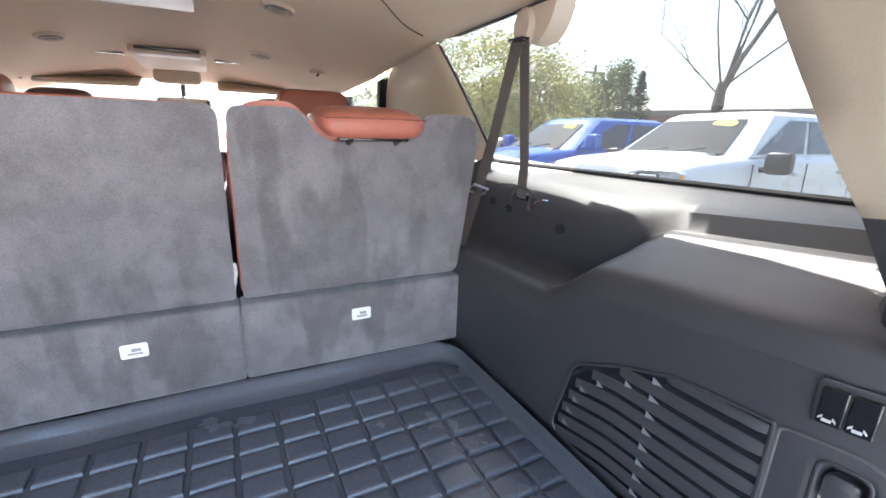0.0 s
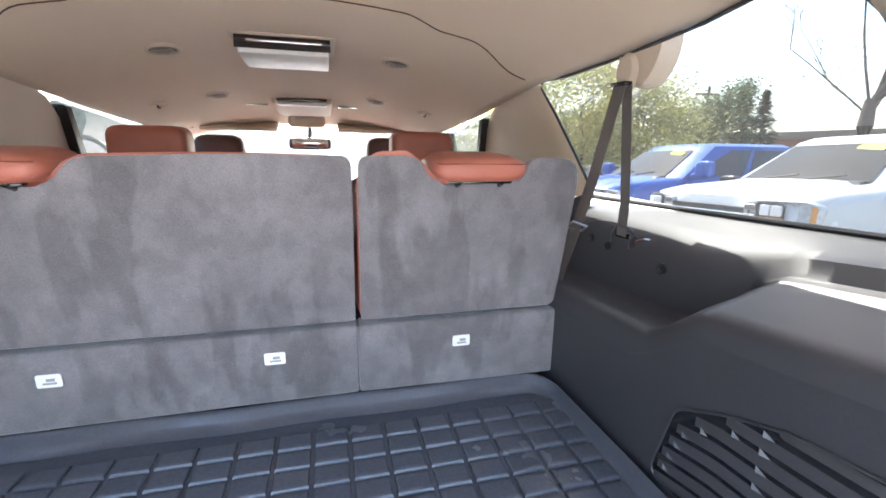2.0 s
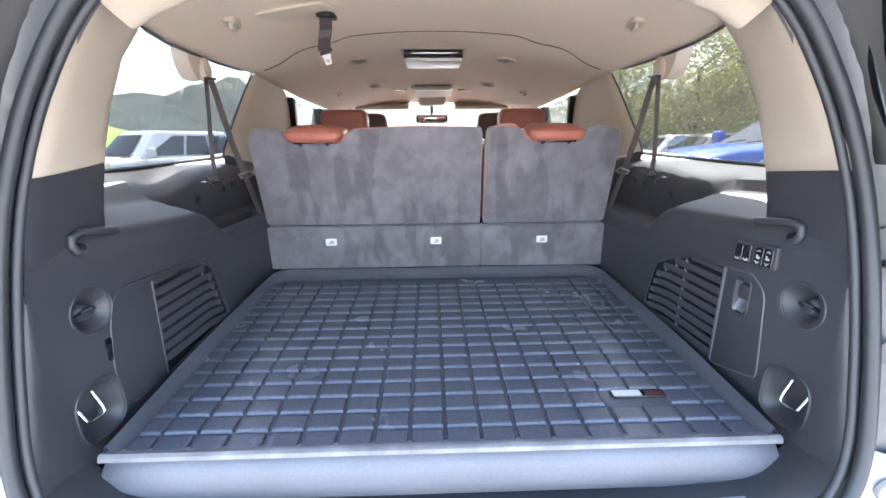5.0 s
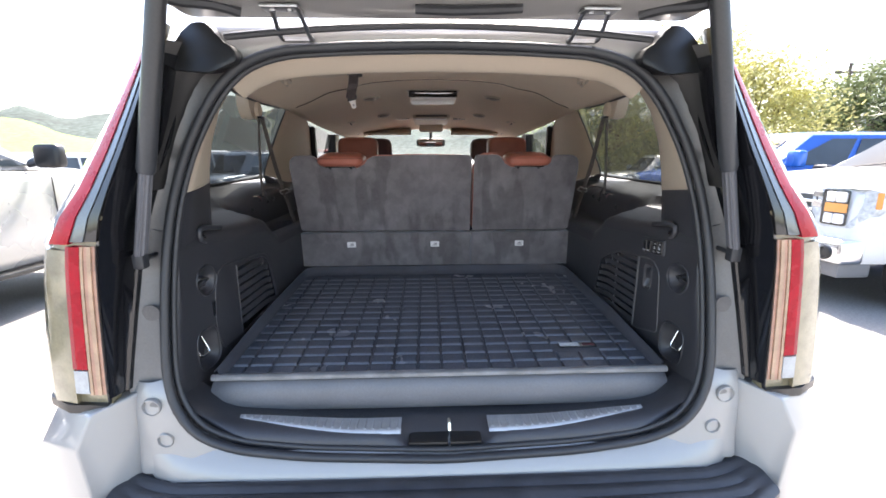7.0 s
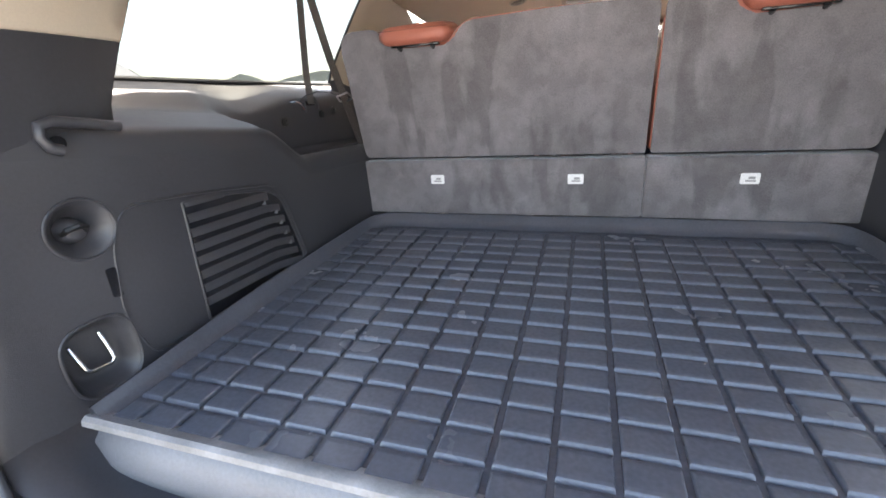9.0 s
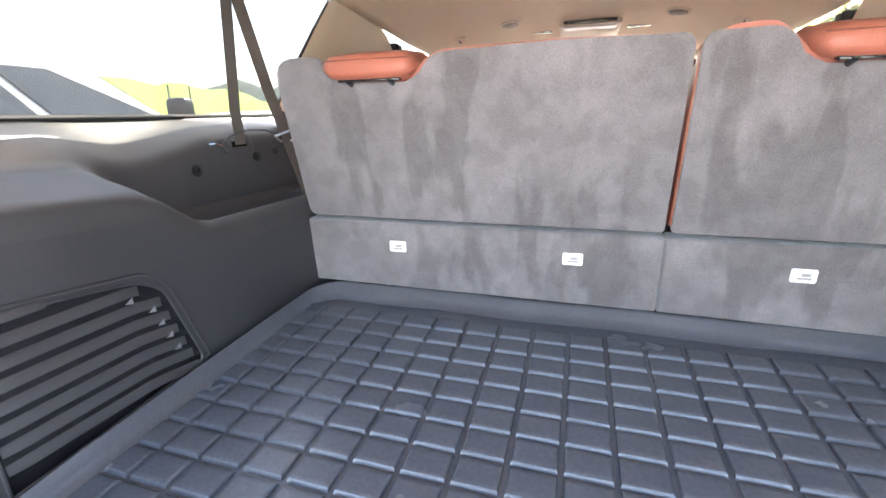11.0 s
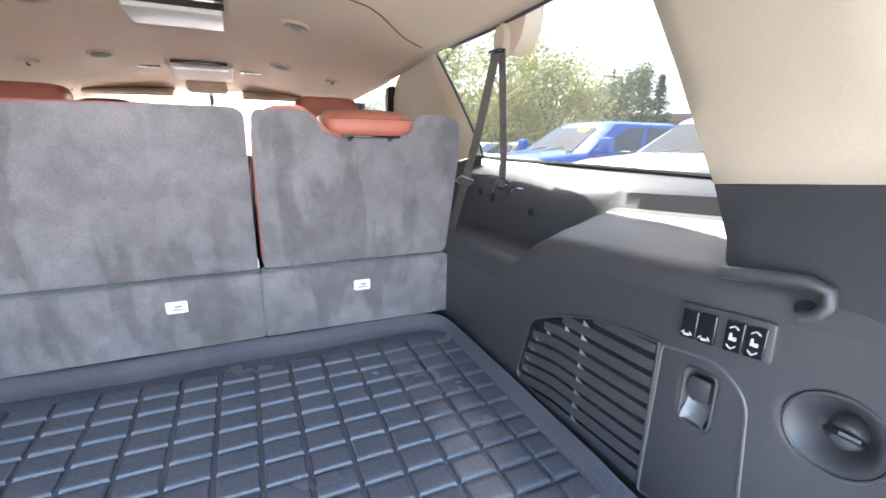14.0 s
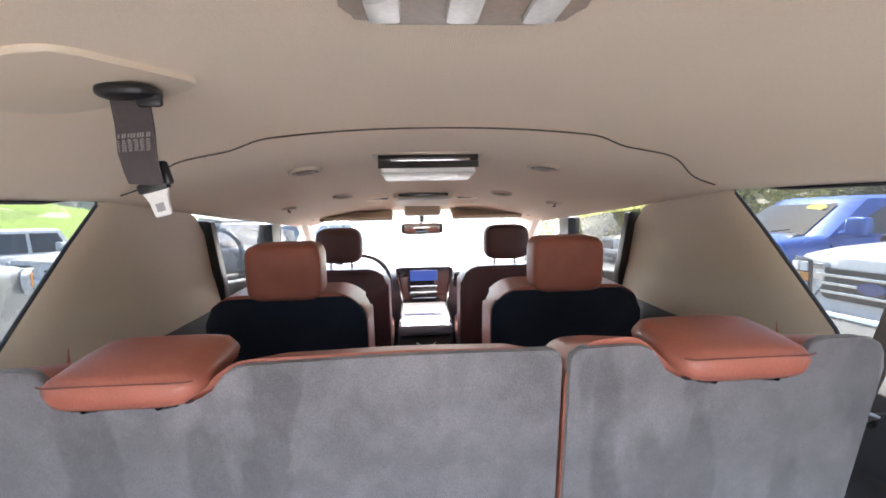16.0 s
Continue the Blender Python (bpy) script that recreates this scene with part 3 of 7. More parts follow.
def build_sill():
    sill = thing("rear_sill", "black plastic rear sill with two ribbed aluminium scuff plates", "sill", kind="structure")
    bm = bmesh.new()
    rings = []
    for i in range(41):
        x = -0.66 + 1.32 * i / 40
        lift = sill_lift(x)
        far = ss(0.50, 0.60, abs(x))
        dip = 0.035 * (1 - ss(0.09, 0.15, abs(x)))
        rings.append([(x, 0.015, -0.104 + lift), (x, -0.02, -0.100 + lift), (x, -0.045, -0.092 + lift), (x, -0.075, -0.093 + lift - dip * 0.7), (x, lerp(-0.105, -0.085, far), -0.098 + lift - dip), (x, lerp(-0.118, -0.088, far), lerp(-0.112, -0.10, far) + lift - dip * 0.6), (x, lerp(-0.122, -0.088, far), lerp(-0.14, -0.105, far) + lift * 0.8), (x, lerp(-0.124, -0.086, far), lerp(-0.155, -0.11, far) + lift * lerp(0.5, 0.8, far))])
    loft(bm, rings)
    part("sill_cover", bm, TRIM, sill, angle=60)
    for s in (-1, 1):
        def plate_y(t):
            return -0.103 + 0.036 * t ** 2, -0.049 - 0.002 * t ** 2

        bm = bmesh.new()
        rings = []
        for i in range(13):
            t = i / 12
            x = lerp(0.114, 0.532, t)
            (ya, yb), z = plate_y(t), -0.092 + sill_lift(x)
            rings.append([(s * x, ya - 0.002, z - 0.007), (s * x, ya + 0.002, z - 0.001), (s * x, ya + 0.007, z + 0.0012), (s * x, yb - 0.001, z + 0.0015), (s * x, yb, z - 0.004)])
        loft(bm, rings, True, True)
        plate = part("scuff_plate", bm, ALU, sill, "brushed aluminium scuff plate")
        bm = bmesh.new()
        n = 20
        for i in range(n):
            t0, t1 = (i + 0.30) / n, (i + 0.58) / n
            xa, xb = lerp(0.114, 0.532, t0), lerp(0.114, 0.532, t1)
            (y0, y1), lift = plate_y(t1), sill_lift(xb)
            box(bm, (s * xa if s > 0 else -xb, y0 + 0.006, -0.092 + lift), (s * xb if s > 0 else -xa, y1 - 0.003, -0.0875 + lift), 0.0015, 1)
        part("rib", bm, ALU, plate, smooth=False)
    part("latch_recess", bbox((-0.095, -0.117, -0.172), (0.095, -0.04, -0.130), 0.006), TRIM_DARK, sill, "gloss black latch recess")
    bm = bmesh.new()
    tube(bm, [(0.010, -0.088, -0.14), (0.010, -0.09, -0.085), (0.010, -0.10, -0.076), (0.010, -0.115, -0.076), (0.010, -0.122, -0.09), (0.010, -0.122, -0.15)], 0.0045, 8)
    part("striker", bm, CHROME, sill, "chromed latch striker")
    return sill


build_sill()


def opening_loop(off, n=8):
    """The rear opening's outline, off outwards, as places."""
    half = OPENING
    pts = half + [(-x, z) for x, z in reversed(half[1:-1])]
    pts = rounded(pts, 0.06, 3)
    c = Vector((0, 0.32))
    out = []
    for i, p in enumerate(pts):
        a, b = Vector(pts[i - 1]), Vector(pts[(i + 1) % len(pts)])
        d = (b - a).normalized()
        nrm = Vector((d.y, -d.x))
        if nrm.dot(Vector(p) - c) < 0:
            nrm = -nrm
        q = Vector(p) + nrm * off
        out.append(Vector((q.x, hatch_y(q.y), q.y)))
    return out


seal = thing("door_seal", "black rubber weather seal round the rear opening", "seal", kind="structure")
bm = bmesh.new()
tube(bm, [p + Vector((0, -0.012, 0)) for p in opening_loop(0.014)], 0.011, 16, True, up=(0, 1, 0))
part("bulb", bm, SEAL, seal)
bm = bmesh.new()
tube(bm, [p + Vector((0, 0.004, 0)) for p in opening_loop(0.001)], 0.007, 16, True, up=(0, 1, 0))
part("lip", bm, SEAL, seal)

# height, inner edge (x, y), outer edge (x, y) of the tail lamp
LAMP = [(-0.05, 0.795, -0.140, 0.998, -0.03), (0.04, 0.788, -0.140, 0.994, -0.03), (0.13, 0.778, -0.140, 0.981, -0.03), (0.24, 0.765, -0.140, 0.957, -0.03), (0.34, 0.752, -0.140, 0.934, -0.03), (0.40, 0.742, -0.139, 0.912, -0.028), (0.46, 0.726, -0.136, 0.880, -0.025), (0.52, 0.706, -0.120, 0.852, -0.012), (0.61, 0.674, -0.092, 0.812, 0.020), (0.71, 0.642, -0.062, 0.755, 0.055), (0.81, 0.612, -0.035, 0.694, 0.088), (0.87, 0.597, -0.018, 0.654, 0.105)]


def lamp_in(z):
    return curve_at(LAMP, z)[:2]


def lamp_out(z):
    return curve_at(LAMP, z)[2:]


def build_body():
    body = thing("suv_body", "silver full-size SUV body with open rear hatch", "vehicle", kind="structure")
    loop = opening_loop(0.02)
    # frame of painted metal round the opening
    bm = bmesh.new()
    rows = [[], [], [], []]
    for p in loop + loop[:1]:
        z, s = p.z, (1 if p.x >= 0 else -1)
        top = ss(0.74, 0.80, z)
        low = ss(0.0, -0.12, z)
        lx, ly = lamp_in(z)
        side = Vector((s * max(lx - 0.020, abs(p.x) + 0.012), lerp(hatch_y(z), ly, 0.12), z))
        up = Vector((p.x * 1.10, hatch_y(z) + 0.03, z + 0.03))
        down = Vector((p.x * 1.02, hatch_y(z) - 0.004, z - 0.03))
        q = side.lerp(up, top).lerp(down, low)
        rows[0].append(p + Vector((0, 0.05, 0)))
        rows[1].append(p)
        rows[2].append(p.lerp(q, 0.5) + Vector((0, 0.012 * (1 - top) * (1 - low) + 0.03 * low, 0)))
        rows[3].append(q + Vector((0, 0.03 * low, 0)))
    loft(bm, rows)
    part("hatch_frame", bm, PILLAR, body, "painted metal hatch frame, its shade put into the colour", angle=60)
    # silver edge of the roof over the opening
    bm = bmesh.new()
    rings = []
    for i in range(33):
        x = -0.56 + 1.12 * i / 32
        zo = curve_at([(0.0, 0.824), (0.2, 0.820), (0.385, 0.810), (0.478, 0.780), (0.56, 0.70)], abs(x))[0]
        rings.append([(x, 0.108, zo + 0.018), (x, 0.102, zo + 0.034), (x, 0.104, max(zo + 0.036, 0.864)), (x, 0.112, 0.878), (x, 0.135, 0.890), (x, 0.18, 0.90)])
    loft(bm, rings)
    part("roof_edge", bm, SILVER, body, "silver painted roof edge", angle=60)
    # roof, with a rail edge
    bm = bmesh.new()
    rings = []
    for y in [0.13, 0.15, 0.17, 0.2, 0.3, 0.5, 0.8, 1.2, 1.6, 2.0, 2.4, 2.8, 3.0]:
        w = curve_at(CEIL_W, y)[0] + 0.045
        e = 0.035 * ss(0.24, 0.13, y)
        rings.append([(w * (i / 10 - 1), y, ceil_z(w * 0.98 * (i / 10 - 1), max(y, 0.3)) + 0.045 - e) for i in range(21)])
    loft(bm, rings)
    solid(part("roof", bm, SILVER, body, "silver painted roof", angle=60), 0.012, -1.0)
    for s in (-1, 1):
        # quarter panel outside the lamp
        bm = bmesh.new()
        rings = []
        for z in (-0.03, 0.1, 0.2, 0.3, 0.36, 0.41, 0.46, 0.52, 0.60, 0.70, 0.785, 0.83):
            xo, yo = lamp_out(z)
            xf, yf = curve_at([(-0.03, 1.004, 0.5), (0.36, 0.975, 0.45), (0.43, 0.905, 0.26), (0.52, 0.885, 0.31), (0.7, 0.84, 0.46), (0.83, 0.79, 0.57)], z)
            rings.append([(s * (xo - 0.02), yo - 0.012, z), (s * (xo + 0.002), yo + 0.004, z), (s * lerp(xo + 0.004, xf, 0.5), lerp(yo + 0.03, yf, 0.5), z), (s * xf, yf, z)])
        loft(bm, rings)
        part("quarter_panel", bm, SILVER, body, angle=60)
        bm = bmesh.new()
        rings = []
        for z in (-0.62, -0.4, -0.2, -0.02, 0.15, 0.3, 0.38, 0.43):
            x = curve_at([(-0.62, 0.93), (-0.2, 1.0), (0.15, 1.005), (0.3, 0.985), (0.38, 0.94), (0.43, 0.885)], z)[0]
            rings.append([(s * x * (1 if y < 4.3 else 0.96), y, z - 0.02 * max(0, y - 1.0) * ss(0.2, 0.43, z) - 0.11 * max(0, y - 2.0) * ss(0.25, 0.43, z)) for y in (0.05, 0.5, 1.0, 1.6, 2.2, 2.9, 3.6, 4.3, 4.85)])
        loft(bm, rings)
        solid(part("body_side", bm, SILVER, body, "silver painted body side", angle=50), 0.02, -1.0)
        # black trim between frame and lamp
        bm = bmesh.new()
        rings = []
        for z in (0.032, 0.1, 0.2, 0.3, 0.37, 0.42, 0.5, 0.6, 0.7, 0.8):
            xi, yi = lamp_in(z)
            y0 = lerp(hatch_y(z), yi, 0.12)
            rings.append([(s * (xi - 0.026), y0 + 0.006, z), (s * (xi - 0.024), y0 - 0.010, z), (s * (xi - 0.019), y0 - 0.012, z), (s * (xi - 0.015), lerp(y0, yi, 0.45), z), (s * (xi - 0.010), lerp(y0, yi, 0.80), z), (s * (xi - 0.004), yi + 0.003, z), (s * (xi + 0.004), yi + 0.006, z)])
        loft(bm, rings)
        part("lamp_trim", bm, GLOSS, body, "gloss black trim beside the tail lamp", angle=60)
        # tail lamp: three vertical strips of lens over a dark shell
        lamp = None
        zs = [-0.05, 0.0, 0.05, 0.12, 0.18, 0.25, 0.31, 0.36, 0.385, 0.41, 0.46, 0.52, 0.6, 0.68, 0.75, 0.80, 0.84]

        def strip(f0, f1, proud, z0, z1):
            b = bmesh.new()
            rr = []
            for z in [z0] + [v for v in zs if z0 < v < z1] + [z1]:
                (xi, yi), (xo, yo) = lamp_in(z), lamp_out(z)
                full = lerp(1.0, 0.35, ss(0.40, 0.56, z))

                def bow(q):
                    return Vector((s * (lerp(xi, xo, q) + full * 0.03 * math.sin(math.pi * min(1, max(0, q)))), lerp(yi, yo, q) - full * 0.035 * math.sin(math.pi * min(1, max(0, q))) - proud, z))

                back = Vector((0, 0.03, 0))
                rr.append([bow(f0) + back, bow(f0), bow(lerp(f0, f1, 0.33)), bow(lerp(f0, f1, 0.67)), bow(f1), bow(f1) + back])
            return loft(b, rr, True, True)

        lamp = part("tail_lamp", strip(-0.02, 1.02, -0.010, 0.0, 0.86), SMOKE, body, "tall tail lamp with red and clear lenses")
        part("inner_lens", strip(-0.015, 0.004, 0.0, 0.02, 0.40), GLOSS, lamp, "gloss black lamp edge")
        for f0, f1, out, mat in ((0.006, 0.030, 0.0, PINK), (0.031, 0.062, 0.003, PALE_AMBER), (0.063, 0.094, 0.001, PINK), (0.095, 0.118, 0.003, PALE_AMBER)):
            part("pale_lens", strip(f0, f1, out, 0.045, 0.40), mat, lamp, "pale red lens rib")
        part("red_lens", strip(0.120, 0.205, 0.004, 0.112, 0.40), RED, lamp)
        part("red_side_lens", strip(0.207, 0.245, 0.002, 0.112, 0.40), RED_DEEP, lamp, "deep red lens")
        part("outer_lens", strip(0.247, 1.0, 0.0, 0.02, 0.39), SMOKE, lamp, "smoked lens")
        part("red_blade", strip(0.22, 0.44, 0.005, 0.405, 0.85), RED, lamp, "narrow red blade lens")
        part("clear_blade", strip(0.445, 1.0, 0.002, 0.40, 0.85), CLEARISH, lamp)
        part("pale_blade", strip(0.10, 0.215, 0.002, 0.41, 0.85), SMOKE_GREY, lamp)
        part("dark_blade", strip(0.0, 0.095, 0.0, 0.41, 0.85), GLOSS, lamp, "gloss black blade")
        part("reverse_lens", strip(0.122, 0.235, 0.004, 0.050, 0.108), CLEARISH, lamp, "clear reversing lens")
        part("lamp_base", strip(0.0, 1.0, 0.004, -0.004, 0.018), TRIM_DARK, lamp, "black lamp base")
        # dark filler between the hatch frame and the lamp's top
        bm = bmesh.new()
        rings = []
        for z in (0.50, 0.56, 0.62, 0.68, 0.74, 0.79, 0.83):
            xi, yi = lamp_in(z)
            xs = curve_at([(0.50, 0.645), (0.60, 0.622), (0.726, 0.565), (0.798, 0.50), (0.84, 0.44)], z)[0]
            rings.append([(s * xs, hatch_y(z) + 0.03, z), (s * lerp(xs, xi, 0.4), hatch_y(z) + 0.012, z), (s * lerp(xs, xi, 0.8), lerp(hatch_y(z), yi, 0.5) + 0.015, z), (s * (xi + 0.02), yi + 0.03, z)])
        loft(bm, rings)
        part("pillar_trim", bm, TRIM_DARK, body, "black trim beside the opening", angle=60)
        # bumper corner
        bm = bmesh.new()
        rim = [(0.746, -0.100, 0.024), (0.80, -0.02, 0.010), (0.985, -0.01, -0.010), (0.990, -0.057, -0.044), (1.005, -0.104, -0.109), (0.847, -0.190, -0.069), (0.812, -0.172, 0.012)]
        low = [(0.746, -0.122, -0.56), (0.80, 0.12, -0.56), (1.02, 0.12, -0.56), (1.025, 0.0, -0.56), (1.025, -0.110, -0.56), (0.800, -0.212, -0.56), (0.770, -0.16, -0.56)]
        top = [bm.verts.new((s * x, y, z)) for x, y, z in rim]
        bot = [bm.verts.new((s * x, y, z)) for x, y, z in low]
        for k in range(4):
            bm.faces.new((top[k], top[k + 1], bot[k + 1], bot[k]))
        bm.faces.new((top[4], top[5], bot[5], bot[4]))
        bm.faces.new((top[5], top[6], top[0], bot[0], bot[6], bot[5]))
        bm.faces.new((top[0], top[6], top[1]))
        bm.faces.new((top[1], top[6], top[3], top[2]))
        bm.faces.new((top[3], top[6], top[5], top[4]))
        bm.faces.new(list(reversed(bot)))
        bmesh.ops.recalc_face_normals(bm, faces=bm.faces[:])
        bmesh.ops.bevel(bm, geom=[e for e in bm.edges if max(v.co.z for v in e.verts) > -0.5], offset=0.007, segments=3, profile=0.5, affect="EDGES")
        part("bumper_corner", bm, SILVER, body, "silver painted bumper corner", angle=35)
        # inner painted wing between seal and corner, with plugs
        bm = bmesh.new()
        rings = []
        for z in (-0.18, -0.15, -0.11, -0.07, -0.03, 0.0, 0.03, 0.045):
            xo = curve_at([(-0.18, 0.45), (-0.15, 0.50), (-0.11, 0.575), (-0.03, 0.665), (0.045, 0.685)], z)[0]
            back = 0.020 * ss(0.025, 0.045, z) + 0.030 * ss(-0.045, -0.10, z)
            rings.append([(s * xo, hatch_y(z) - 0.012 + back, z), (s * lerp(xo, 0.745, 0.5), hatch_y(z) - 0.018 + back * 0.4, z), (s * 0.742, hatch_y(z) - 0.016 + back * 0.4, z), (s * 0.757, hatch_y(z) - 0.006 + back * 0.4, z)])
        loft(bm, rings)
        part("wing_panel", bm, SILVER, body)
        for cx, cz, r in ((0.711, -0.008, 0.0215), (0.685, -0.094, 0.0185)):
            bm = bmesh.new()
            py = hatch_y(cz) - 0.022 + 0.012 * ss(-0.045, -0.10, cz)
            lathe(bm, [(r * 1.06, 0.006), (r * 1.02, -0.002), (r * 0.94, -0.003), (r * 0.88, 0.001), (r * 0.80, 0.011), (0.001, 0.012)], lambda a, b, d: Vector((s * cx + a, py + d, cz + b)), 24)
            plug = part("rubber_plug", bm, SILVER, body, "round plug in the painted wing")
            # boss coloured grey or black for the shade inside the hole
            bm = bmesh.new()
            lathe(bm, [(r * 0.50, 0.012), (r * 0.46, 0.005), (r * 0.20, 0.004), (0.001, 0.004)], lambda a, b, d: Vector((s * (cx - r * 0.18) + a, py + d, cz + r * 0.05 + b)), 14)
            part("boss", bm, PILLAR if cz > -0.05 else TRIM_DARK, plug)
        bm = bmesh.new()
        lathe(bm, [(0.021, 0.0), (0.021, -0.004), (0.016, -0.006), (0.013, -0.002), (0.006, -0.004), (0.001, -0.004)], lambda a, b, d: Vector((s * 0.716 + a, hatch_y(0.207) - 0.004 + d * 0.2, 0.207 + b)), 20)
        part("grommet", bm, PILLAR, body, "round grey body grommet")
        # dark cap at the roof corner
        bm = bmesh.new()
        prism(bm, rounded([(s * x, z) for x, z in ((0.655, 0.775), (0.640, 0.815), (0.600, 0.872), (0.572, 0.884), (0.540, 0.874), (0.528, 0.842), (0.492, 0.828), (0.480, 0.795), (0.545, 0.770))], 0.016, 3), lambda u, v, w: Vector((u * (1 - 0.03 * (w < 0.05)), w + 0.25 * (v - 0.80), v - 0.006 * (w < 0.05))), 0.030, 0.13, 0.004, 3)
        part("corner_cap", bm, TRIM_DARK, body, "black plastic roof corner cap")
    # painted band under the seal and the step pad
    bm = bmesh.new()
    rings = []
    for i in range(31):
        x = -0.765 + 1.53 * i / 30
        u = abs(x) / 0.70
        z0 = -0.160 + 0.025 * max(0.0, u - 0.72) ** 2 / 0.078
        bow = 0.03 * max(0.0, 1 - u ** 2)
        e = ss(0.69, 0.765, abs(x))
        rings.append([(x, lerp(y, -0.100, e), z) for y, z in ((-0.115, z0 + 0.03 - 0.02 * (1 - ss(0.09, 0.16, abs(x)))), (-0.135, z0 + 0.006), (-0.150 - bow * 0.3, z0 - 0.012), (-0.160 - bow * 0.3, -0.194), (-0.165 - bow * 0.3, -0.22))])
    loft(bm, rings)
    part("sill_paint", bm, SILVER, body, "silver painted panel under the opening", angle=60)
    bm = bmesh.new()
    rings = []
    for i in range(41):
        x = -0.80 + 1.60 * i / 40
        u = abs(x) / 0.80
        bow = 0.05 * (1 - u ** 2.5)
        y0, y1 = -0.118 - 0.045 * ss(1.0, 0.80, u), -0.225 - bow - 0.04 * ss(1.0, 0.9, u)
        ring = [(x, y0 + 0.02, -0.194), (x, y0, -0.189)]
        for k in range(13):
            t = k / 12
            rib = 0.004 * (1 if k % 3 else -1)
            ring.append((x, lerp(y0, y1, t), -0.187 + rib * ss(1.0, 0.9, u) - 0.008 * t))
        ring += [(x, y1 - 0.008, -0.200), (x, y1 - 0.010, -0.23)]
        rings.append(ring)
    loft(bm, rings)
    part("step_pad", bm, mk("step_pad_plastic", (0.035, 0.036, 0.042), 0.4, vary=0.3, vscale=14, bump=0.4, bscale=350), body, "ribbed black bumper step pad, damp in spots", angle=50)
    bm = bmesh.new()
    rings = []
    for i in range(41):
        x = -0.86 + 1.72 * i / 40
        u = min(1.0, abs(x) / 0.80)
        bow = 0.05 * (1 - u ** 2.5)
        y1 = -0.235 - bow - 0.045
        rings.append([(x, y1 + 0.01, -0.205), (x, y1 - 0.012, -0.212), (x, y1 - 0.016, -0.42), (x, y1 + 0.03, -0.56), (x, 0.05, -0.58)])
    loft(bm, rings)
    part("bumper", bm, SILVER, body, "silver painted rear bumper", angle=50)
    # hood, cowl, nose
    bm = bmesh.new()
    loft(bm, [[(0.95 * (i / 6 - 1), y, z - 0.04 * abs(i / 6 - 1) ** 3) for i in range(13)] for y, z in ((3.62, 0.20), (3.9, 0.17), (4.4, 0.12), (4.85, 0.03), (4.95, -0.08), (4.97, -0.5))])
    part("hood", bm, SILVER, body, "silver painted hood")
    # windscreen and its frame
    bm = bmesh.new()
    loft(bm, [[(lerp(0.66, 0.82, t) * (i / 6 - 1), lerp(2.92, 3.66, t) - 0.08 * abs(i / 6 - 1) ** 2, lerp(0.668, 0.20, t)) for i in range(13)] for t in (0, 0.25, 0.5, 0.75, 1)])
    w = part("windscreen", bm, CLEAR, body, "clear windscreen")
    w.visible_shadow = False
    for s in (-1, 1):
        bm = bmesh.new()
        tube(bm, [(s * 0.69, 2.80, 0.622), (s * 0.74, 3.1, 0.515), (s * 0.83, 3.60, 0.21)], 0.04, 8)
        part("front_pillar", bm, BEIGE, body, "beige front pillar")
        bm = bmesh.new()
        prism(bm, [(2.60, 0.22), (2.74, 0.22), (2.72, 0.42), (2.66, 0.612), (2.50, 0.612), (2.58, 0.42)], lambda u, v, q: Vector((s * (q - 0.10 * max(0, v - 0.2)), u, v)), 0.80, 0.86, 0.008)
        part("centre_pillar", bm, TRIM_DARK, body)
        bm = bmesh.new()
        prism(bm, [(2.04, 0.22), (2.08, 0.22), (2.06, 0.40), (1.93, 0.66), (1.88, 0.665), (2.02, 0.40)], lambda u, v, q: Vector((s * (q - 0.10 * max(0, v - 0.2)), u, v)), 0.815, 0.87, 0.006)
        part("door_frame", bm, TRIM_DARK, body)
        for nm, glz, lo, hi, lab in (("door_window", TINT, (1.8, 2.2, 2.66), (1.85, 2.2, 2.54), "tinted rear door window"), ("front_door_window", CLEAR, (2.66, 3.1, 3.6), (2.54, 2.75, 3.0), "clear front door window")):
            bm = bmesh.new()
            loft(bm, [[(s * 0.885, y, 0.20) for y in lo], [(s * 0.79, y, 0.68 - 0.13 * max(0, y - 1.9)) for y in hi]])
            g = part(nm, bm, glz, body, lab)
            g.visible_shadow = False
        # inner door skin below the windows
        part("door_lining", bbox((min(s * 0.80, s * 0.87), 1.5, -0.36), (max(s * 0.80, s * 0.87), 3.6, 0.25), 0.02), TRIM, body, "dark door lining")
        for wy in (0.62, 3.95):
            bm = bmesh.new()
            lathe(bm, [(0.22, 0.0), (0.30, 0.0), (0.37, 0.015), (0.40, 0.05), (0.40, 0.20), (0.37, 0.235), (0.28, 0.24)], lambda a, b, d: Vector((s * (0.995 - d), wy + a, -0.60 + b)), 32)
            wheel = part("wheel", bm, SEAL, body, "black tyre on a bright alloy rim")
            bm = bmesh.new()
            lathe(bm, [(0.275, 0.004), (0.265, -0.004), (0.25, 0.02), (0.07, 0.035), (0.06, 0.01), (0.001, 0.01)], lambda a, b, d: Vector((s * (0.995 - d), wy + a, -0.60 + b)), 24)
            part("rim", bm, CHROME, wheel)
    return body


build_body()


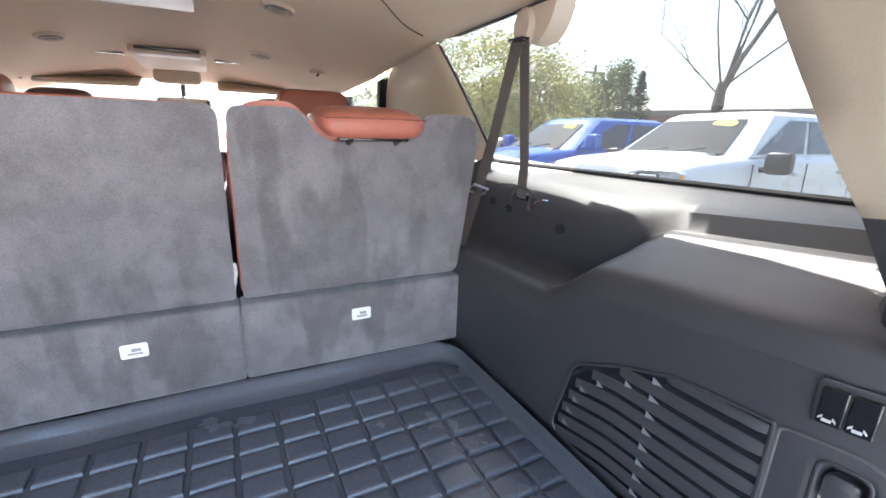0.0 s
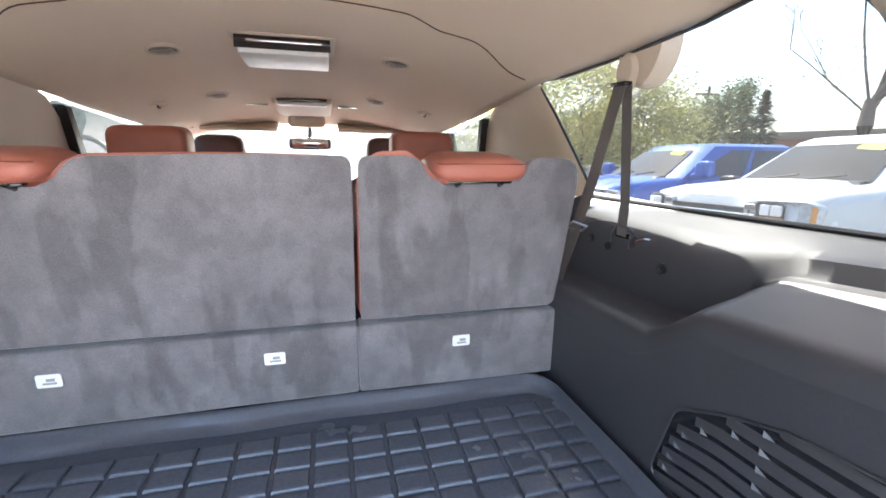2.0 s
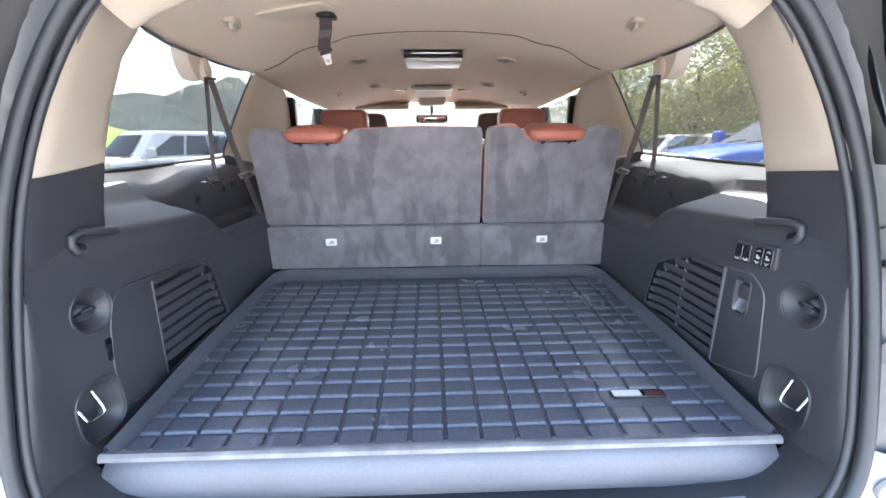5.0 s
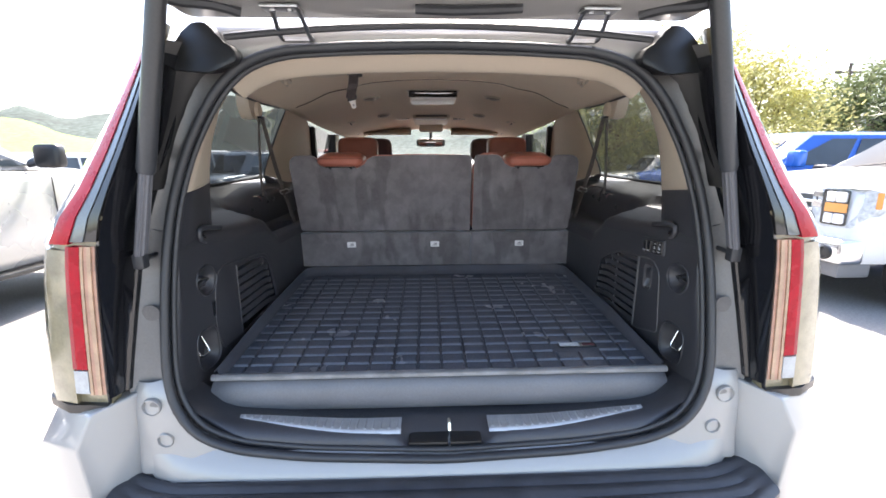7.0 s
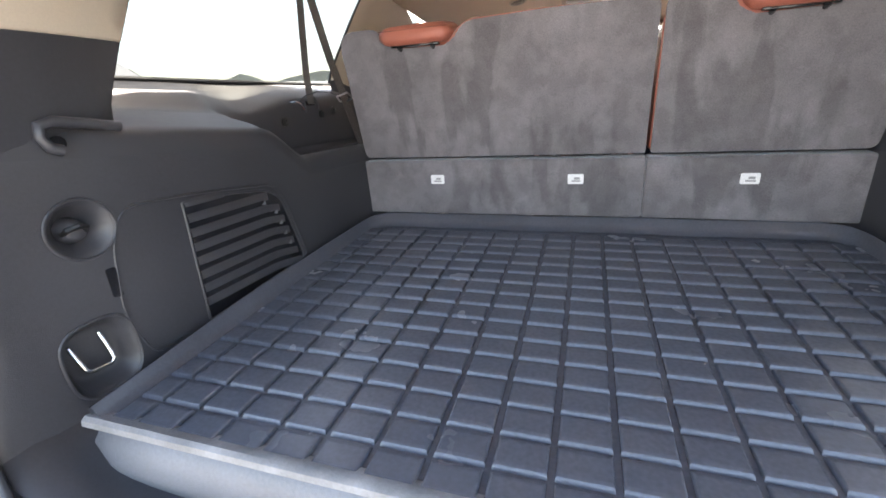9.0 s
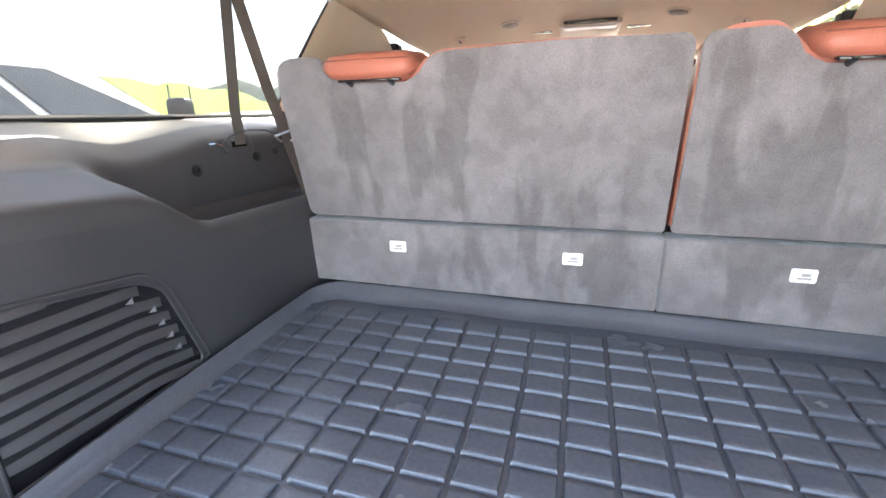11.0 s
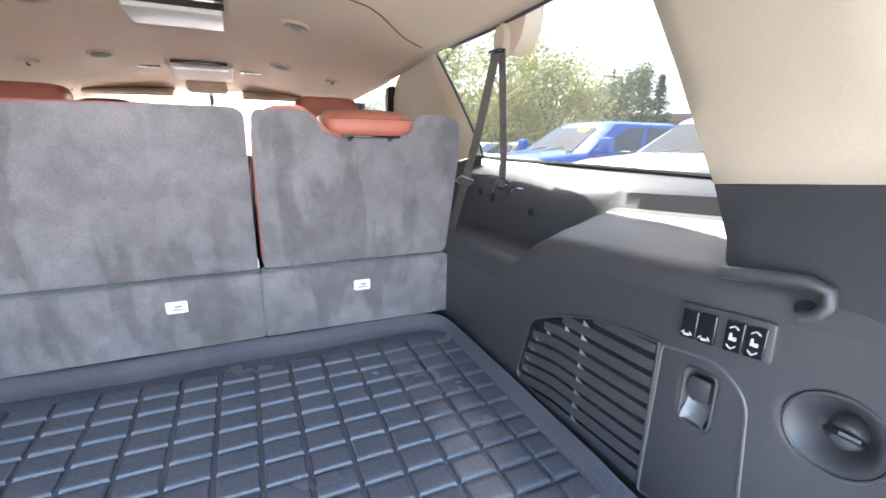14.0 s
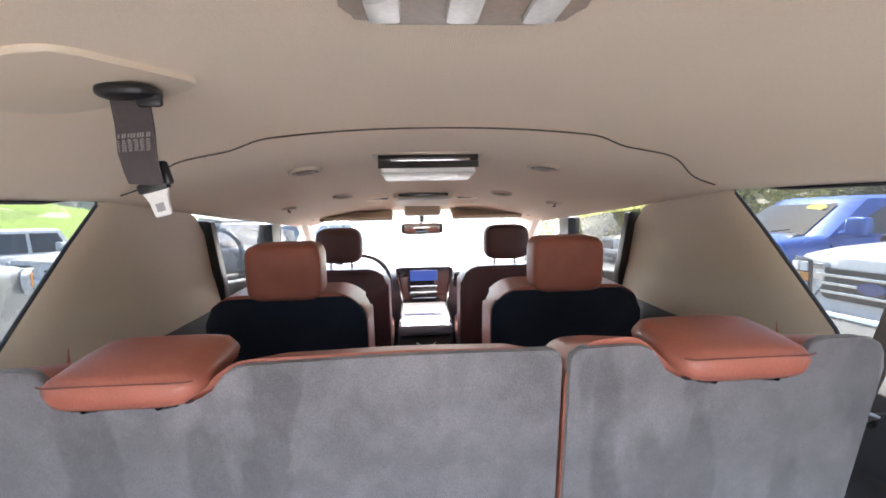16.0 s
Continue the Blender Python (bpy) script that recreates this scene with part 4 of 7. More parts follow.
# ---- open liftgate ----
def build_gate():
    gate = thing("liftgate", "raised silver liftgate with a dark inner lining", "liftgate")
    ax = pose(0, 0.055, 0.886, -13, 0, 0)
    n = lambda u, v, w: ax @ Vector((u, -v, w))
    out = rounded([(-0.60, 0.0), (0.60, 0.0), (0.66, 0.35), (0.67, 1.10), (-0.67, 1.10), (-0.66, 0.35)], 0.06, 4)
    bm = bmesh.new()
    prism(bm, out, n, 0.02, 0.075, 0.012, 2)
    part("outer_panel", bm, SILVER, gate, "silver painted outer panel")
    bm = bmesh.new()
    prism(bm, rounded([(-0.57, 0.004), (0.57, 0.004), (0.60, 0.100), (-0.60, 0.100)], 0.02, 3), n, -0.006, 0.03, 0.005, 2)
    part("hinge_rail", bm, SILVER, gate, "silver painted rail beside the hinges")
    bm = bmesh.new()
    prism(bm, rounded([(-0.54, 0.106), (0.54, 0.106), (0.62, 0.38), (0.62, 1.05), (-0.62, 1.05), (-0.62, 0.38)], 0.05, 3), n, -0.012, 0.03, 0.01, 2)
    part("inner_lining", bm, TRIM, gate, "black inner lining")
    for s in (-1, 1):
        bm = bmesh.new()
        for dx in (-0.034, 0.034):
            tube(bm, [(s * 0.345 + dx, 0.097, 0.847), (s * 0.345 + dx, 0.074, 0.850), (s * 0.345 + dx * 0.95, 0.050, 0.866), (s * 0.345 + dx * 0.85, 0.018, 0.888), (s * 0.345 + dx * 0.8, 0.0, 0.892)], 0.0055, 8)
        tube(bm, [(s * 0.345 - 0.034, 0.096, 0.847), (s * 0.345 + 0.034, 0.096, 0.847)], 0.0055, 8)
        box(bm, (s * 0.345 - 0.042, -0.03, 0.886), (s * 0.345 + 0.038, 0.014, 0.893), 0.002)
        for dx in (-0.02, 0.016):
            lathe(bm, [(0.007, 0.0), (0.007, -0.004), (0.001, -0.004)], lambda a, b, d: Vector((s * 0.345 + dx + a, -0.008 + b, 0.886 + d)), 8)
        part("hinge", bm, STEEL, gate, "steel hinge bracket")
        bm = bmesh.new()
        tube(bm, [(s * 0.44 + s * 0.025 * k, 0.01 - 0.012 * k, 0.885 + 0.003 * k + 0.004 * math.sin(k)) for k in range(6)], 0.012, 8)
        part("cable_sleeve", bm, SEAL, gate, "corrugated black cable sleeve")
    bm = bmesh.new()
    tube(bm, [(x / 10, 0.070 - 0.0006 * x * x, 0.874 - 0.0012 * x * x) for x in range(-5, 6)], 0.008, 8)
    part("gate_seal", bm, SEAL, gate, "black rubber seal along the hinge edge")
    bm = bmesh.new()
    tube(bm, [(-0.06, -0.015, 0.888), (0.02, -0.02, 0.884), (0.10, -0.022, 0.886), (0.17, -0.02, 0.89)], 0.010, 8)
    part("wiper_hose", bm, SEAL, gate, "black washer hose")
    return gate


build_gate()


def build_strut(s):
    st = thing("liftgate_strut", "dark power strut that holds the liftgate up", "strut", group="liftgate struts")
    a, b = Vector((s * 0.706, -0.062, 0.345)), Vector((s * 0.553, -0.075, 0.955))
    d = b - a
    bm = bmesh.new()
    tube(bm, [a + d * 0.33, a + d * 0.345, a + d * 0.98], [0.016, 0.0195, 0.0195], 16)
    part("sleeve", bm, mk("strut_coat", (0.045, 0.047, 0.052), 0.35, vary=0.1), st, "grey upper sleeve")
    bm = bmesh.new()
    rings = []
    for q in (0.03, 0.04, 0.33, 0.34):
        rings.append([a + d * q + Vector((1, 0, 0)) * math.cos(k * math.pi / 18) * (0.0150 if k % 4 < 2 else 0.0130) + Vector((0, 1, 0.3)) * math.sin(k * math.pi / 18) * (0.0150 if k % 4 < 2 else 0.0130) for k in range(36)])
    loft(bm, rings, True, True)
    part("lower_tube", bm, mk("strut_tube", (0.10, 0.10, 0.11), 0.35), st, "ribbed lower tube")
    bm = bmesh.new()
    box(bm, (a.x - 0.013, a.y - 0.012, a.z - 0.018), (a.x + 0.013, a.y + 0.012, a.z + 0.018), 0.004)
    tube(bm, [(a.x, a.y, a.z), (a.x, hatch_y(0.345) + 0.006, a.z)], 0.006, 8)
    part("ball_socket", bm, SEAL, st)
    part("gate_bracket", bbox((min(s * 0.533, s * 0.573), -0.095, 0.935), (max(s * 0.533, s * 0.573), -0.055, 0.972), 0.004), STEEL, st)


build_strut(-1)
build_strut(1)


# ---- fittings of the side linings ----
def side_at(s, y, z, d):
    """A place on the side panel: d metres in front of it."""
    return Vector((s * (wall_x(y) - d), y, z))


SYMBOL = mk("symbol_print", (0.48, 0.48, 0.48), 0.5)
# pale grey of the grille wedges: glints on the ribs put into colour
GLINT = mk("glint_grey", (0.42, 0.43, 0.46), 0.25, metal=0.4)


def build_fittings(s, wall):
    at = lambda u, v, w: side_at(s, u, v, w)
    # loudspeaker grille: flush louvres over a black plate that stands for the slots' shade
    if s > 0:
        out = rounded([(0.247, 0.250), (0.345, 0.240), (0.429, 0.211), (0.511, 0.168), (0.541, 0.040), (0.530, 0.024), (0.240, 0.022)], [0.004, 0.03, 0.04, 0.02, 0.01, 0.01, 0.004], 4)
        front = [(0.024, 0.536), (0.045, 0.536), (0.106, 0.525), (0.168, 0.500), (0.211, 0.425), (0.240, 0.345), (0.250, 0.26)]
        y0, z0, pitch, n = 0.250, 0.220, 0.0255, 8
    else:
        out = rounded([(0.250, 0.236), (0.340, 0.228), (0.448, 0.209), (0.486, 0.182), (0.525, 0.035), (0.516, 0.022), (0.238, 0.014)], [0.004, 0.03, 0.03, 0.02, 0.01, 0.01, 0.004], 4)
        front = [(0.020, 0.520), (0.035, 0.520), (0.110, 0.500), (0.182, 0.478), (0.209, 0.440), (0.228, 0.335), (0.236, 0.26)]
        y0, z0, pitch, n = 0.254, 0.214, 0.0262, 7
    bm = bmesh.new()
    prism(bm, out, at, 0.0010, -0.004)
    grille = part("grille", bm, GLOSS, wall, "black louvred loudspeaker grille", smooth=False)
    bm = bmesh.new()
    tube(bm, [at(u, v, 0.0012) for u, v in out], 0.0024, 6, True, up=(1, 0, 0))
    part("grille_rim", bm, TRIM, grille)
    for i in range(n + 1):
        zc = z0 - pitch * (i - 0.5)
        half = 0.0078 if i else 0.006
        y1 = curve_at(front, zc)[0] - 0.003
        bm = bmesh.new()
        rings = []
        for k in range(13):
            q = k / 12
            y = lerp(y0 - 0.010 * i / n, y1, q)
            zz = zc - 0.050 * (y - 0.37) - 0.25 * max(0.0, y - 0.43) ** 1.2
            e = ss(0.0, 0.04, q) * ss(1.0, 0.96, q)
            rings.append([at(y, zz - half, 0.0012), at(y, zz - half + 0.001, 0.0018 + 0.0042 * e), at(y, zz, 0.0018 + 0.0034 * e), at(y, zz + half - 0.001, 0.0016 + 0.0008 * e), at(y, zz + half, 0.0010)])
        loft(bm, rings, True, True)
        slat = part("slat", bm, TRIM, grille)
        # where wedges are added for the ribs' glints
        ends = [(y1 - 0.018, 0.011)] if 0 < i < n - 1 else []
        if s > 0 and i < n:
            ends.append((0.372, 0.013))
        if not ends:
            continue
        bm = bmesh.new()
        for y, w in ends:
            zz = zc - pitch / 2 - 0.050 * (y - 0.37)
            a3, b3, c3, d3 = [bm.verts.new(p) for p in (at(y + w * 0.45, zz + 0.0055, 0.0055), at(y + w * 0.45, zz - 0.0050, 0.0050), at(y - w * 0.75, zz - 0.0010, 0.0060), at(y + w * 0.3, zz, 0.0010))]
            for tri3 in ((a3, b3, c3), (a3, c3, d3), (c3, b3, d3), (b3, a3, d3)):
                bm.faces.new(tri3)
        part("rib_glint", bm, GLINT, slat, "pale wedges for the glints on the rib ends", smooth=False)
    # access door with a pull latch (right) or plain cover (left)
    d_out = rounded([(0.243, 0.250), (0.175, 0.262), (0.135, 0.235), (0.112, 0.05), (0.238, 0.012)], [0.008, 0.02, 0.04, 0.015, 0.01], 4)
    if s > 0:
        bm = bmesh.new()
        tube(bm, [at(u, v, 0.0004) for u, v in d_out], 0.0022, 6, True, up=(1, 0, 0))
        # paler than the trim: the edge's sheen is put into its colour
        door = part("access_door_edge", bm, mk("edge_sheen", (0.085, 0.085, 0.09), 0.3), wall, "raised edge of the storage door")
        bm = bmesh.new()
        tube(bm, [at(u, v, 0.0006) for u, v in rounded([(0.207, 0.241), (0.168, 0.243), (0.166, 0.166), (0.204, 0.163)], 0.012, 4)], 0.0018, 6, True, up=(1, 0, 0))
        part("latch_bezel", bm, TRIM, door)
        bm = bmesh.new()
        prism(bm, rounded([(0.201, 0.228), (0.175, 0.230), (0.173, 0.199), (0.199, 0.196)], 0.006, 4), at, -0.002, -0.014, 0.003, 2)
        part("latch_button", bm, TRIM, door)
        bm = bmesh.new()
        rings = []
        for k in range(7):
            t = k / 6
            z = lerp(0.197, 0.168, t)
            d = -0.013 + 0.013 * ss(0.0, 1.0, t)
            rings.append([at(0.202 - 0.002 * t, z, d + 0.003), at(0.196, z, d - 0.002), at(0.187, z, d - 0.003), at(0.178, z, d - 0.002), at(0.171, z, d + 0.003)])
        loft(bm, rings)
        part("latch_pull", bm, mk("satin_grey", (0.13, 0.135, 0.145), 0.30, metal=0.2), door, "satin grey scooped pull")
        # switch panel
        bm = bmesh.new()
        prism(bm, rounded([(0.224, 0.320), (0.124, 0.333), (0.121, 0.285), (0.222, 0.272)], 0.006, 3), at, 0.006, -0.004, 0.002, 2)
        sw = part("switch_panel", bm, TRIM, wall, "black panel with seat folding switches")
        for j, (y0, w) in enumerate(((0.219, 0.019), (0.198, 0.019), (0.169, 0.019), (0.148, 0.019))):
            zc = 0.2955 + 0.13 * (0.219 - y0)
            bm = bmesh.new()
            prism(bm, rounded([(y0, zc + 0.018), (y0 - w, zc + 0.0205), (y0 - w - 0.001, zc - 0.0165), (y0 - 0.001, zc - 0.019)], 0.002, 2), at, 0.0085, 0.0, 0.001, 1)
            b = part("switch", bm, GLOSS, sw)
            bm = bmesh.new()
            def bar(u0, v0, u1, v1, th):
                prism(bm, [(y0 - u0, zc + v0 + th), (y0 - u0, zc + v0 - th), (y0 - u1, zc + v1 - th), (y0 - u1, zc + v1 + th)], at, 0.0092, 0.008)

            if j < 2:
                bar(0.003, -0.013, 0.006, -0.010, 0.0013)
                bar(0.006, -0.0135, 0.013, -0.0125, 0.0015)
                bar(0.013, -0.009, 0.016, -0.012, 0.0010)
            else:
                for v0, v1 in ((0.010, 0.0135), (-0.0105, -0.014)):
                    bar(0.005, v0, 0.0095, v1, 0.0009)
                    bar(0.0095, v1, 0.014, v0 + 0.001, 0.0009)
                bar(0.006, 0.000, 0.0085, 0.0005, 0.0042)
                bar(0.0085, -0.002, 0.0135, -0.0015, 0.0022)
            part("symbol", bm, SYMBOL, b, "small white printed symbol", smooth=False)
    else:
        big = rounded([(0.157, 0.258), (0.300, 0.243), (0.470, 0.216), (0.498, 0.180), (0.540, 0.025), (0.132, 0.012), (0.108, 0.09), (0.128, 0.21)], [0.04, 0.06, 0.03, 0.03, 0.01, 0.02, 0.05, 0.06], 4)
        bm = bmesh.new()
        tube(bm, [at(u, v, 0.0006) for u, v in big], 0.0024, 6, True, up=(1, 0, 0))
        door = part("access_door_edge", bm, TRIM, wall, "raised edge of the storage door")
        bm = bmesh.new()
        prism(bm, rounded([(0.119, 0.175), (0.106, 0.175), (0.104, 0.130), (0.117, 0.128)], 0.003, 2), at, 0.002, -0.006)
        part("finger_slot", bm, GLOSS, door, smooth=False)
        # divider in the open bin
        part("bin_divider", bbox((-0.765, 0.80, 0.12), (-0.66, 0.806, 0.215), 0.001), TRIM, wall)
    # round tie-down dish with a hook knob
    cy, cz = (0.057, 0.239) if s > 0 else (0.096, 0.238)
    bm = bmesh.new()
    lathe(bm, [(0.020, -0.031), (0.018, -0.022), (0.014, -0.010), (0.010, -0.008), (0.001, -0.008)], lambda a, b, d: side_at(s, cy + a, cz + b, d), 24)
    dish = part("tie_down_boss", bm, TRIM, wall, "round boss in a moulded dish", angle=60)
    bm = bmesh.new()
    tube(bm, [side_at(s, cy + 0.002 + 0.0425 * math.cos(k * math.pi / 16), cz + 0.002 + 0.0425 * math.sin(k * math.pi / 16), 0.0008) for k in range(32)], 0.0022, 6, True, up=(1, 0, 0))
    part("dish_rim", bm, TRIM, dish)
    bm = bmesh.new()
    tube(bm, [side_at(s, cy - 0.013, cz - 0.002, -0.016), side_at(s, cy - 0.012, cz + 0.005, -0.004), side_at(s, cy, cz + 0.008, 0.001), side_at(s, cy + 0.011, cz + 0.004, -0.004), side_at(s, cy + 0.012, cz - 0.006, -0.014)], 0.004, 8)
    part("knob", bm, TRIM_DARK, dish)
    # cargo loop in a recess near the floor
    cy, cz = (0.048, 0.050) if s > 0 else (0.066, 0.052)
    o = [(cy + 0.050 * math.copysign(abs(math.cos(a)) ** 0.66, math.cos(a)), cz + 0.058 * math.copysign(abs(math.sin(a)) ** 0.66, math.sin(a))) for a in [k * math.pi / 16 for k in range(32)]]
    bm = bmesh.new()
    tube(bm, [at(u, v, 0.0006) for u, v in o], 0.0024, 6, True, up=(1, 0, 0))
    rec = part("loop_recess_rim", bm, TRIM, wall)
    bm = bmesh.new()
    u_path = [(0.019, 0.026, -0.030), (0.019, 0.006, -0.022), (0.018, -0.008, -0.016)]
    u_path += [(0.008 + 0.010 * math.cos(q), -0.012 + 0.010 * math.sin(q), -0.013) for q in (-0.3, -0.8, -1.3)]
    u_path += [(-0.011 + 0.010 * math.cos(q), -0.010 + 0.010 * math.sin(q), -0.013) for q in (-1.8, -2.3, -2.9)]
    u_path += [(-0.022, 0.004, -0.020), (-0.022, 0.022, -0.030)]
    tube(bm, [at(cy + p, cz + q, d) for p, q, d in u_path], 0.0034, 10)
    part("cargo_loop", bm, CHROME, rec, "chromed wire cargo loop")
    # hooked lip at the rear of the shelf
    bm = bmesh.new()
    tube(bm, [at(0.19, 0.369, 0.0), at(0.15, 0.377, 0.002), at(0.11, 0.384, 0.003), at(0.094, 0.380, 0.003), at(0.091, 0.366, 0.003), at(0.098, 0.352, 0.003), at(0.110, 0.347, 0.003)], 0.0075, 10, up=(1, 0, 0))
    hook = part("bag_hook", bm, TRIM, wall, "moulded black bag hook")
    # solid black disc in place of the opening, its shade given by colour
    bm = bmesh.new()
    lathe(bm, [(0.009, 0.0), (0.009, 0.004), (0.001, 0.004)], lambda a, b, d: at(0.108 + a, 0.357 + b, d - 0.0005), 12)
    part("hook_hole", bm, GLOSS, hook)
    # small hooks and the metal eye on the upper wall
    for y, z in ((0.97, 0.335), (0.90, 0.33), (0.72, 0.325)):
        bm = bmesh.new()
        lathe(bm, [(0.012, 0.0), (0.012, 0.004), (0.007, 0.005), (0.005, 0.001), (0.001, 0.001)], lambda a, b, d: Vector((s * (0.753 - d), y + a, z + b)), 14)
        part("trim_plug", bm, TRIM_DARK, wall)
    bm = bmesh.new()
    tube(bm, [(s * 0.772, 0.775, 0.37), (s * 0.750, 0.780, 0.372), (s * 0.745, 0.795, 0.365), (s * 0.747, 0.808, 0.35), (s * 0.770, 0.812, 0.35)], 0.003, 6)
    part("bag_eye", bm, CHROME, wall, "chromed bag hook")


build_fittings(-1, wall_left)
build_fittings(1, wall_right)


# ---- third-row seats ----
def seat_back_y(z):
    return 0.888 - 0.10 * (z - 0.19)


def build_third_seat(x0, x1, hx, label):
    seat = thing("third_row_seat", label, "vehicle seat", group="third-row seats")
    s = 1 if (x0 + x1) > 0.1 else -1
    xo, xi = (x1, x0) if s > 0 else (x0, x1)
    tr = 0.022 * s
    xi = xi + 0.004 * s if s > 0 else xi
    pts = [(xi, 0.196), (xo, 0.196), (xo + tr * 0.6, 0.40), (xo + tr, 0.535), (hx + s * 0.116, 0.535), (hx + s * 0.086, 0.484), (hx - s * 0.086, 0.481), (hx - s * 0.116, 0.530), (lerp(hx, xi, 0.6), 0.537), (xi + s * 0.008, 0.535), (xi, 0.520)]
    rad = [0.006, 0.014, 0.05, 0.048, 0.02, 0.02, 0.02, 0.03, 0.05, 0.012, 0.012]
    out = rounded(pts, rad, 4)
    at = lambda u, v, w: Vector((u, seat_back_y(v) + w, v))
    bm = bmesh.new()
    prism(bm, out, at, 0.0, 0.016, 0.004, 2)
    part("backrest", bm, CARPET, seat, "grey carpeted seat back", angle=50)
    bm = bmesh.new()
    gap = 0.003 if s > 0 else 0.0
    soft = [(xi - gap, 0.20), (xo - s * 0.004, 0.20), (xo + tr * 0.6 - s * 0.004, 0.40), (xo + tr - s * 0.003, 0.534), (hx + s * 0.12, 0.534), (hx + s * 0.074, 0.494), (hx - s * 0.074, 0.492), (hx - s * 0.12, 0.535), (lerp(hx, xi, 0.6), 0.546 if s > 0 else 0.540), (xi - gap + s * 0.03, 0.543 if s > 0 else 0.536), (xi - gap, 0.50)]
    soft = rounded(soft, [0.01, 0.02, 0.05, 0.048, 0.02, 0.02, 0.02, 0.03, 0.05, 0.022, 0.022], 6)
    prism(bm, soft, lambda u, v, w: at(u, v, w) + Vector((0, 0, -0.42 * max(0.0, w - 0.05) if v > 0.45 else 0)), 0.012, 0.17, 0.014, 4)
    part("cushion_front", bm, LEATHER, seat, "orange-brown leather seat front", angle=75)
    # lower carpet flap
    a, b = (0.1605 if s > 0 else x0 - 0.003, x1 + 0.003 if s > 0 else 0.1600)
    bm = bmesh.new()
    prism(bm, rounded([(a, 0.030), (b, 0.030), (b + (0.004 if s > 0 else 0), 0.188), (a - (0.004 if s < 0 else 0), 0.188)], 0.007, 3), lambda u, v, w: Vector((u, 0.876 + w + 0.006 * math.sin(u * 9) * (v < 0.1), v)), 0.0, 0.05, 0.005, 2)
    part("lower_panel", bm, CARPET, seat, "grey carpet panel under the seat back", angle=50)
    for lx in ([0.385] if s > 0 else [-0.387, -0.006]):
        bm = bmesh.new()
        prism(bm, rounded([(lx - 0.020, 0.121), (lx + 0.020, 0.121), (lx + 0.020, 0.147), (lx - 0.020, 0.147)], 0.004, 3), lambda u, v, w: Vector((u, 0.8755 - w, v)), 0.0, 0.0025, 0.0006, 1)
        tag = part("care_tag", bm, LABEL, seat, "small white anchor tag", smooth=False)
        bm = bmesh.new()
        box(bm, (lx - 0.010, 0.8725, 0.127), (lx + 0.012, 0.8729, 0.131))
        box(bm, (lx - 0.004, 0.8725, 0.133), (lx + 0.010, 0.8729, 0.139))
        part("print", bm, INK, tag, smooth=False)
    # folded headrest cushion
    bm = bmesh.new()
    cx, w = hx + s * 0.007, 0.188
    rings = []
    prof = [(0.835, 0.500), (0.827, 0.512), (0.828, 0.533), (0.840, 0.545), (0.90, 0.553), (0.95, 0.555), (0.978, 0.548), (0.984, 0.53), (0.97, 0.505), (0.90, 0.497)]
    for k in range(13):
        t = k / 12 * 2 - 1
        e = (1 - abs(t) ** 5) ** 0.5 if abs(t) < 1 else 0.0
        e = 0.45 + 0.55 * e
        rings.append([(cx + t * w / 2 * (1 + 0.02 * (y - 0.83) / 0.18), lerp(0.91, y, 0.7 + 0.3 * e), lerp(0.525, z, e) - 0.011) for y, z in prof])
    loft(bm, rings, True, True)
    hr = part("headrest", bm, LEATHER, seat, "folded orange-brown leather headrest", angle=60)
    bm = bmesh.new()
    for k in (1, -1):
        tube(bm, [(cx + k * 0.045, 0.848, 0.494), (cx + k * 0.045, 0.842, 0.488), (cx + k * 0.045, 0.862, 0.480)], 0.006, 8)
    box(bm, (cx - 0.065, 0.843, 0.484), (cx + 0.065, 0.86, 0.490), 0.002)
    part("headrest_post", bm, GLOSS, hr, "black headrest bracket")
    bm = bmesh.new()
    tube(bm, [(cx + t * w / 2 * 0.985, 0.829 if abs(t) < 0.9 else 0.834, 0.523) for t in [k / 8 - 1 for k in range(17)]], 0.0013, 5)
    part("stitching", bm, mk("brown_thread", (0.17, 0.055, 0.040), 0.7), hr, "brown stitched seam")
    return seat


build_third_seat(-0.612, 0.156, -0.405, "grey carpet-backed double third-row seat with orange leather front")
build_third_seat(0.164, 0.612, 0.400, "grey carpet-backed single third-row seat with orange leather front")


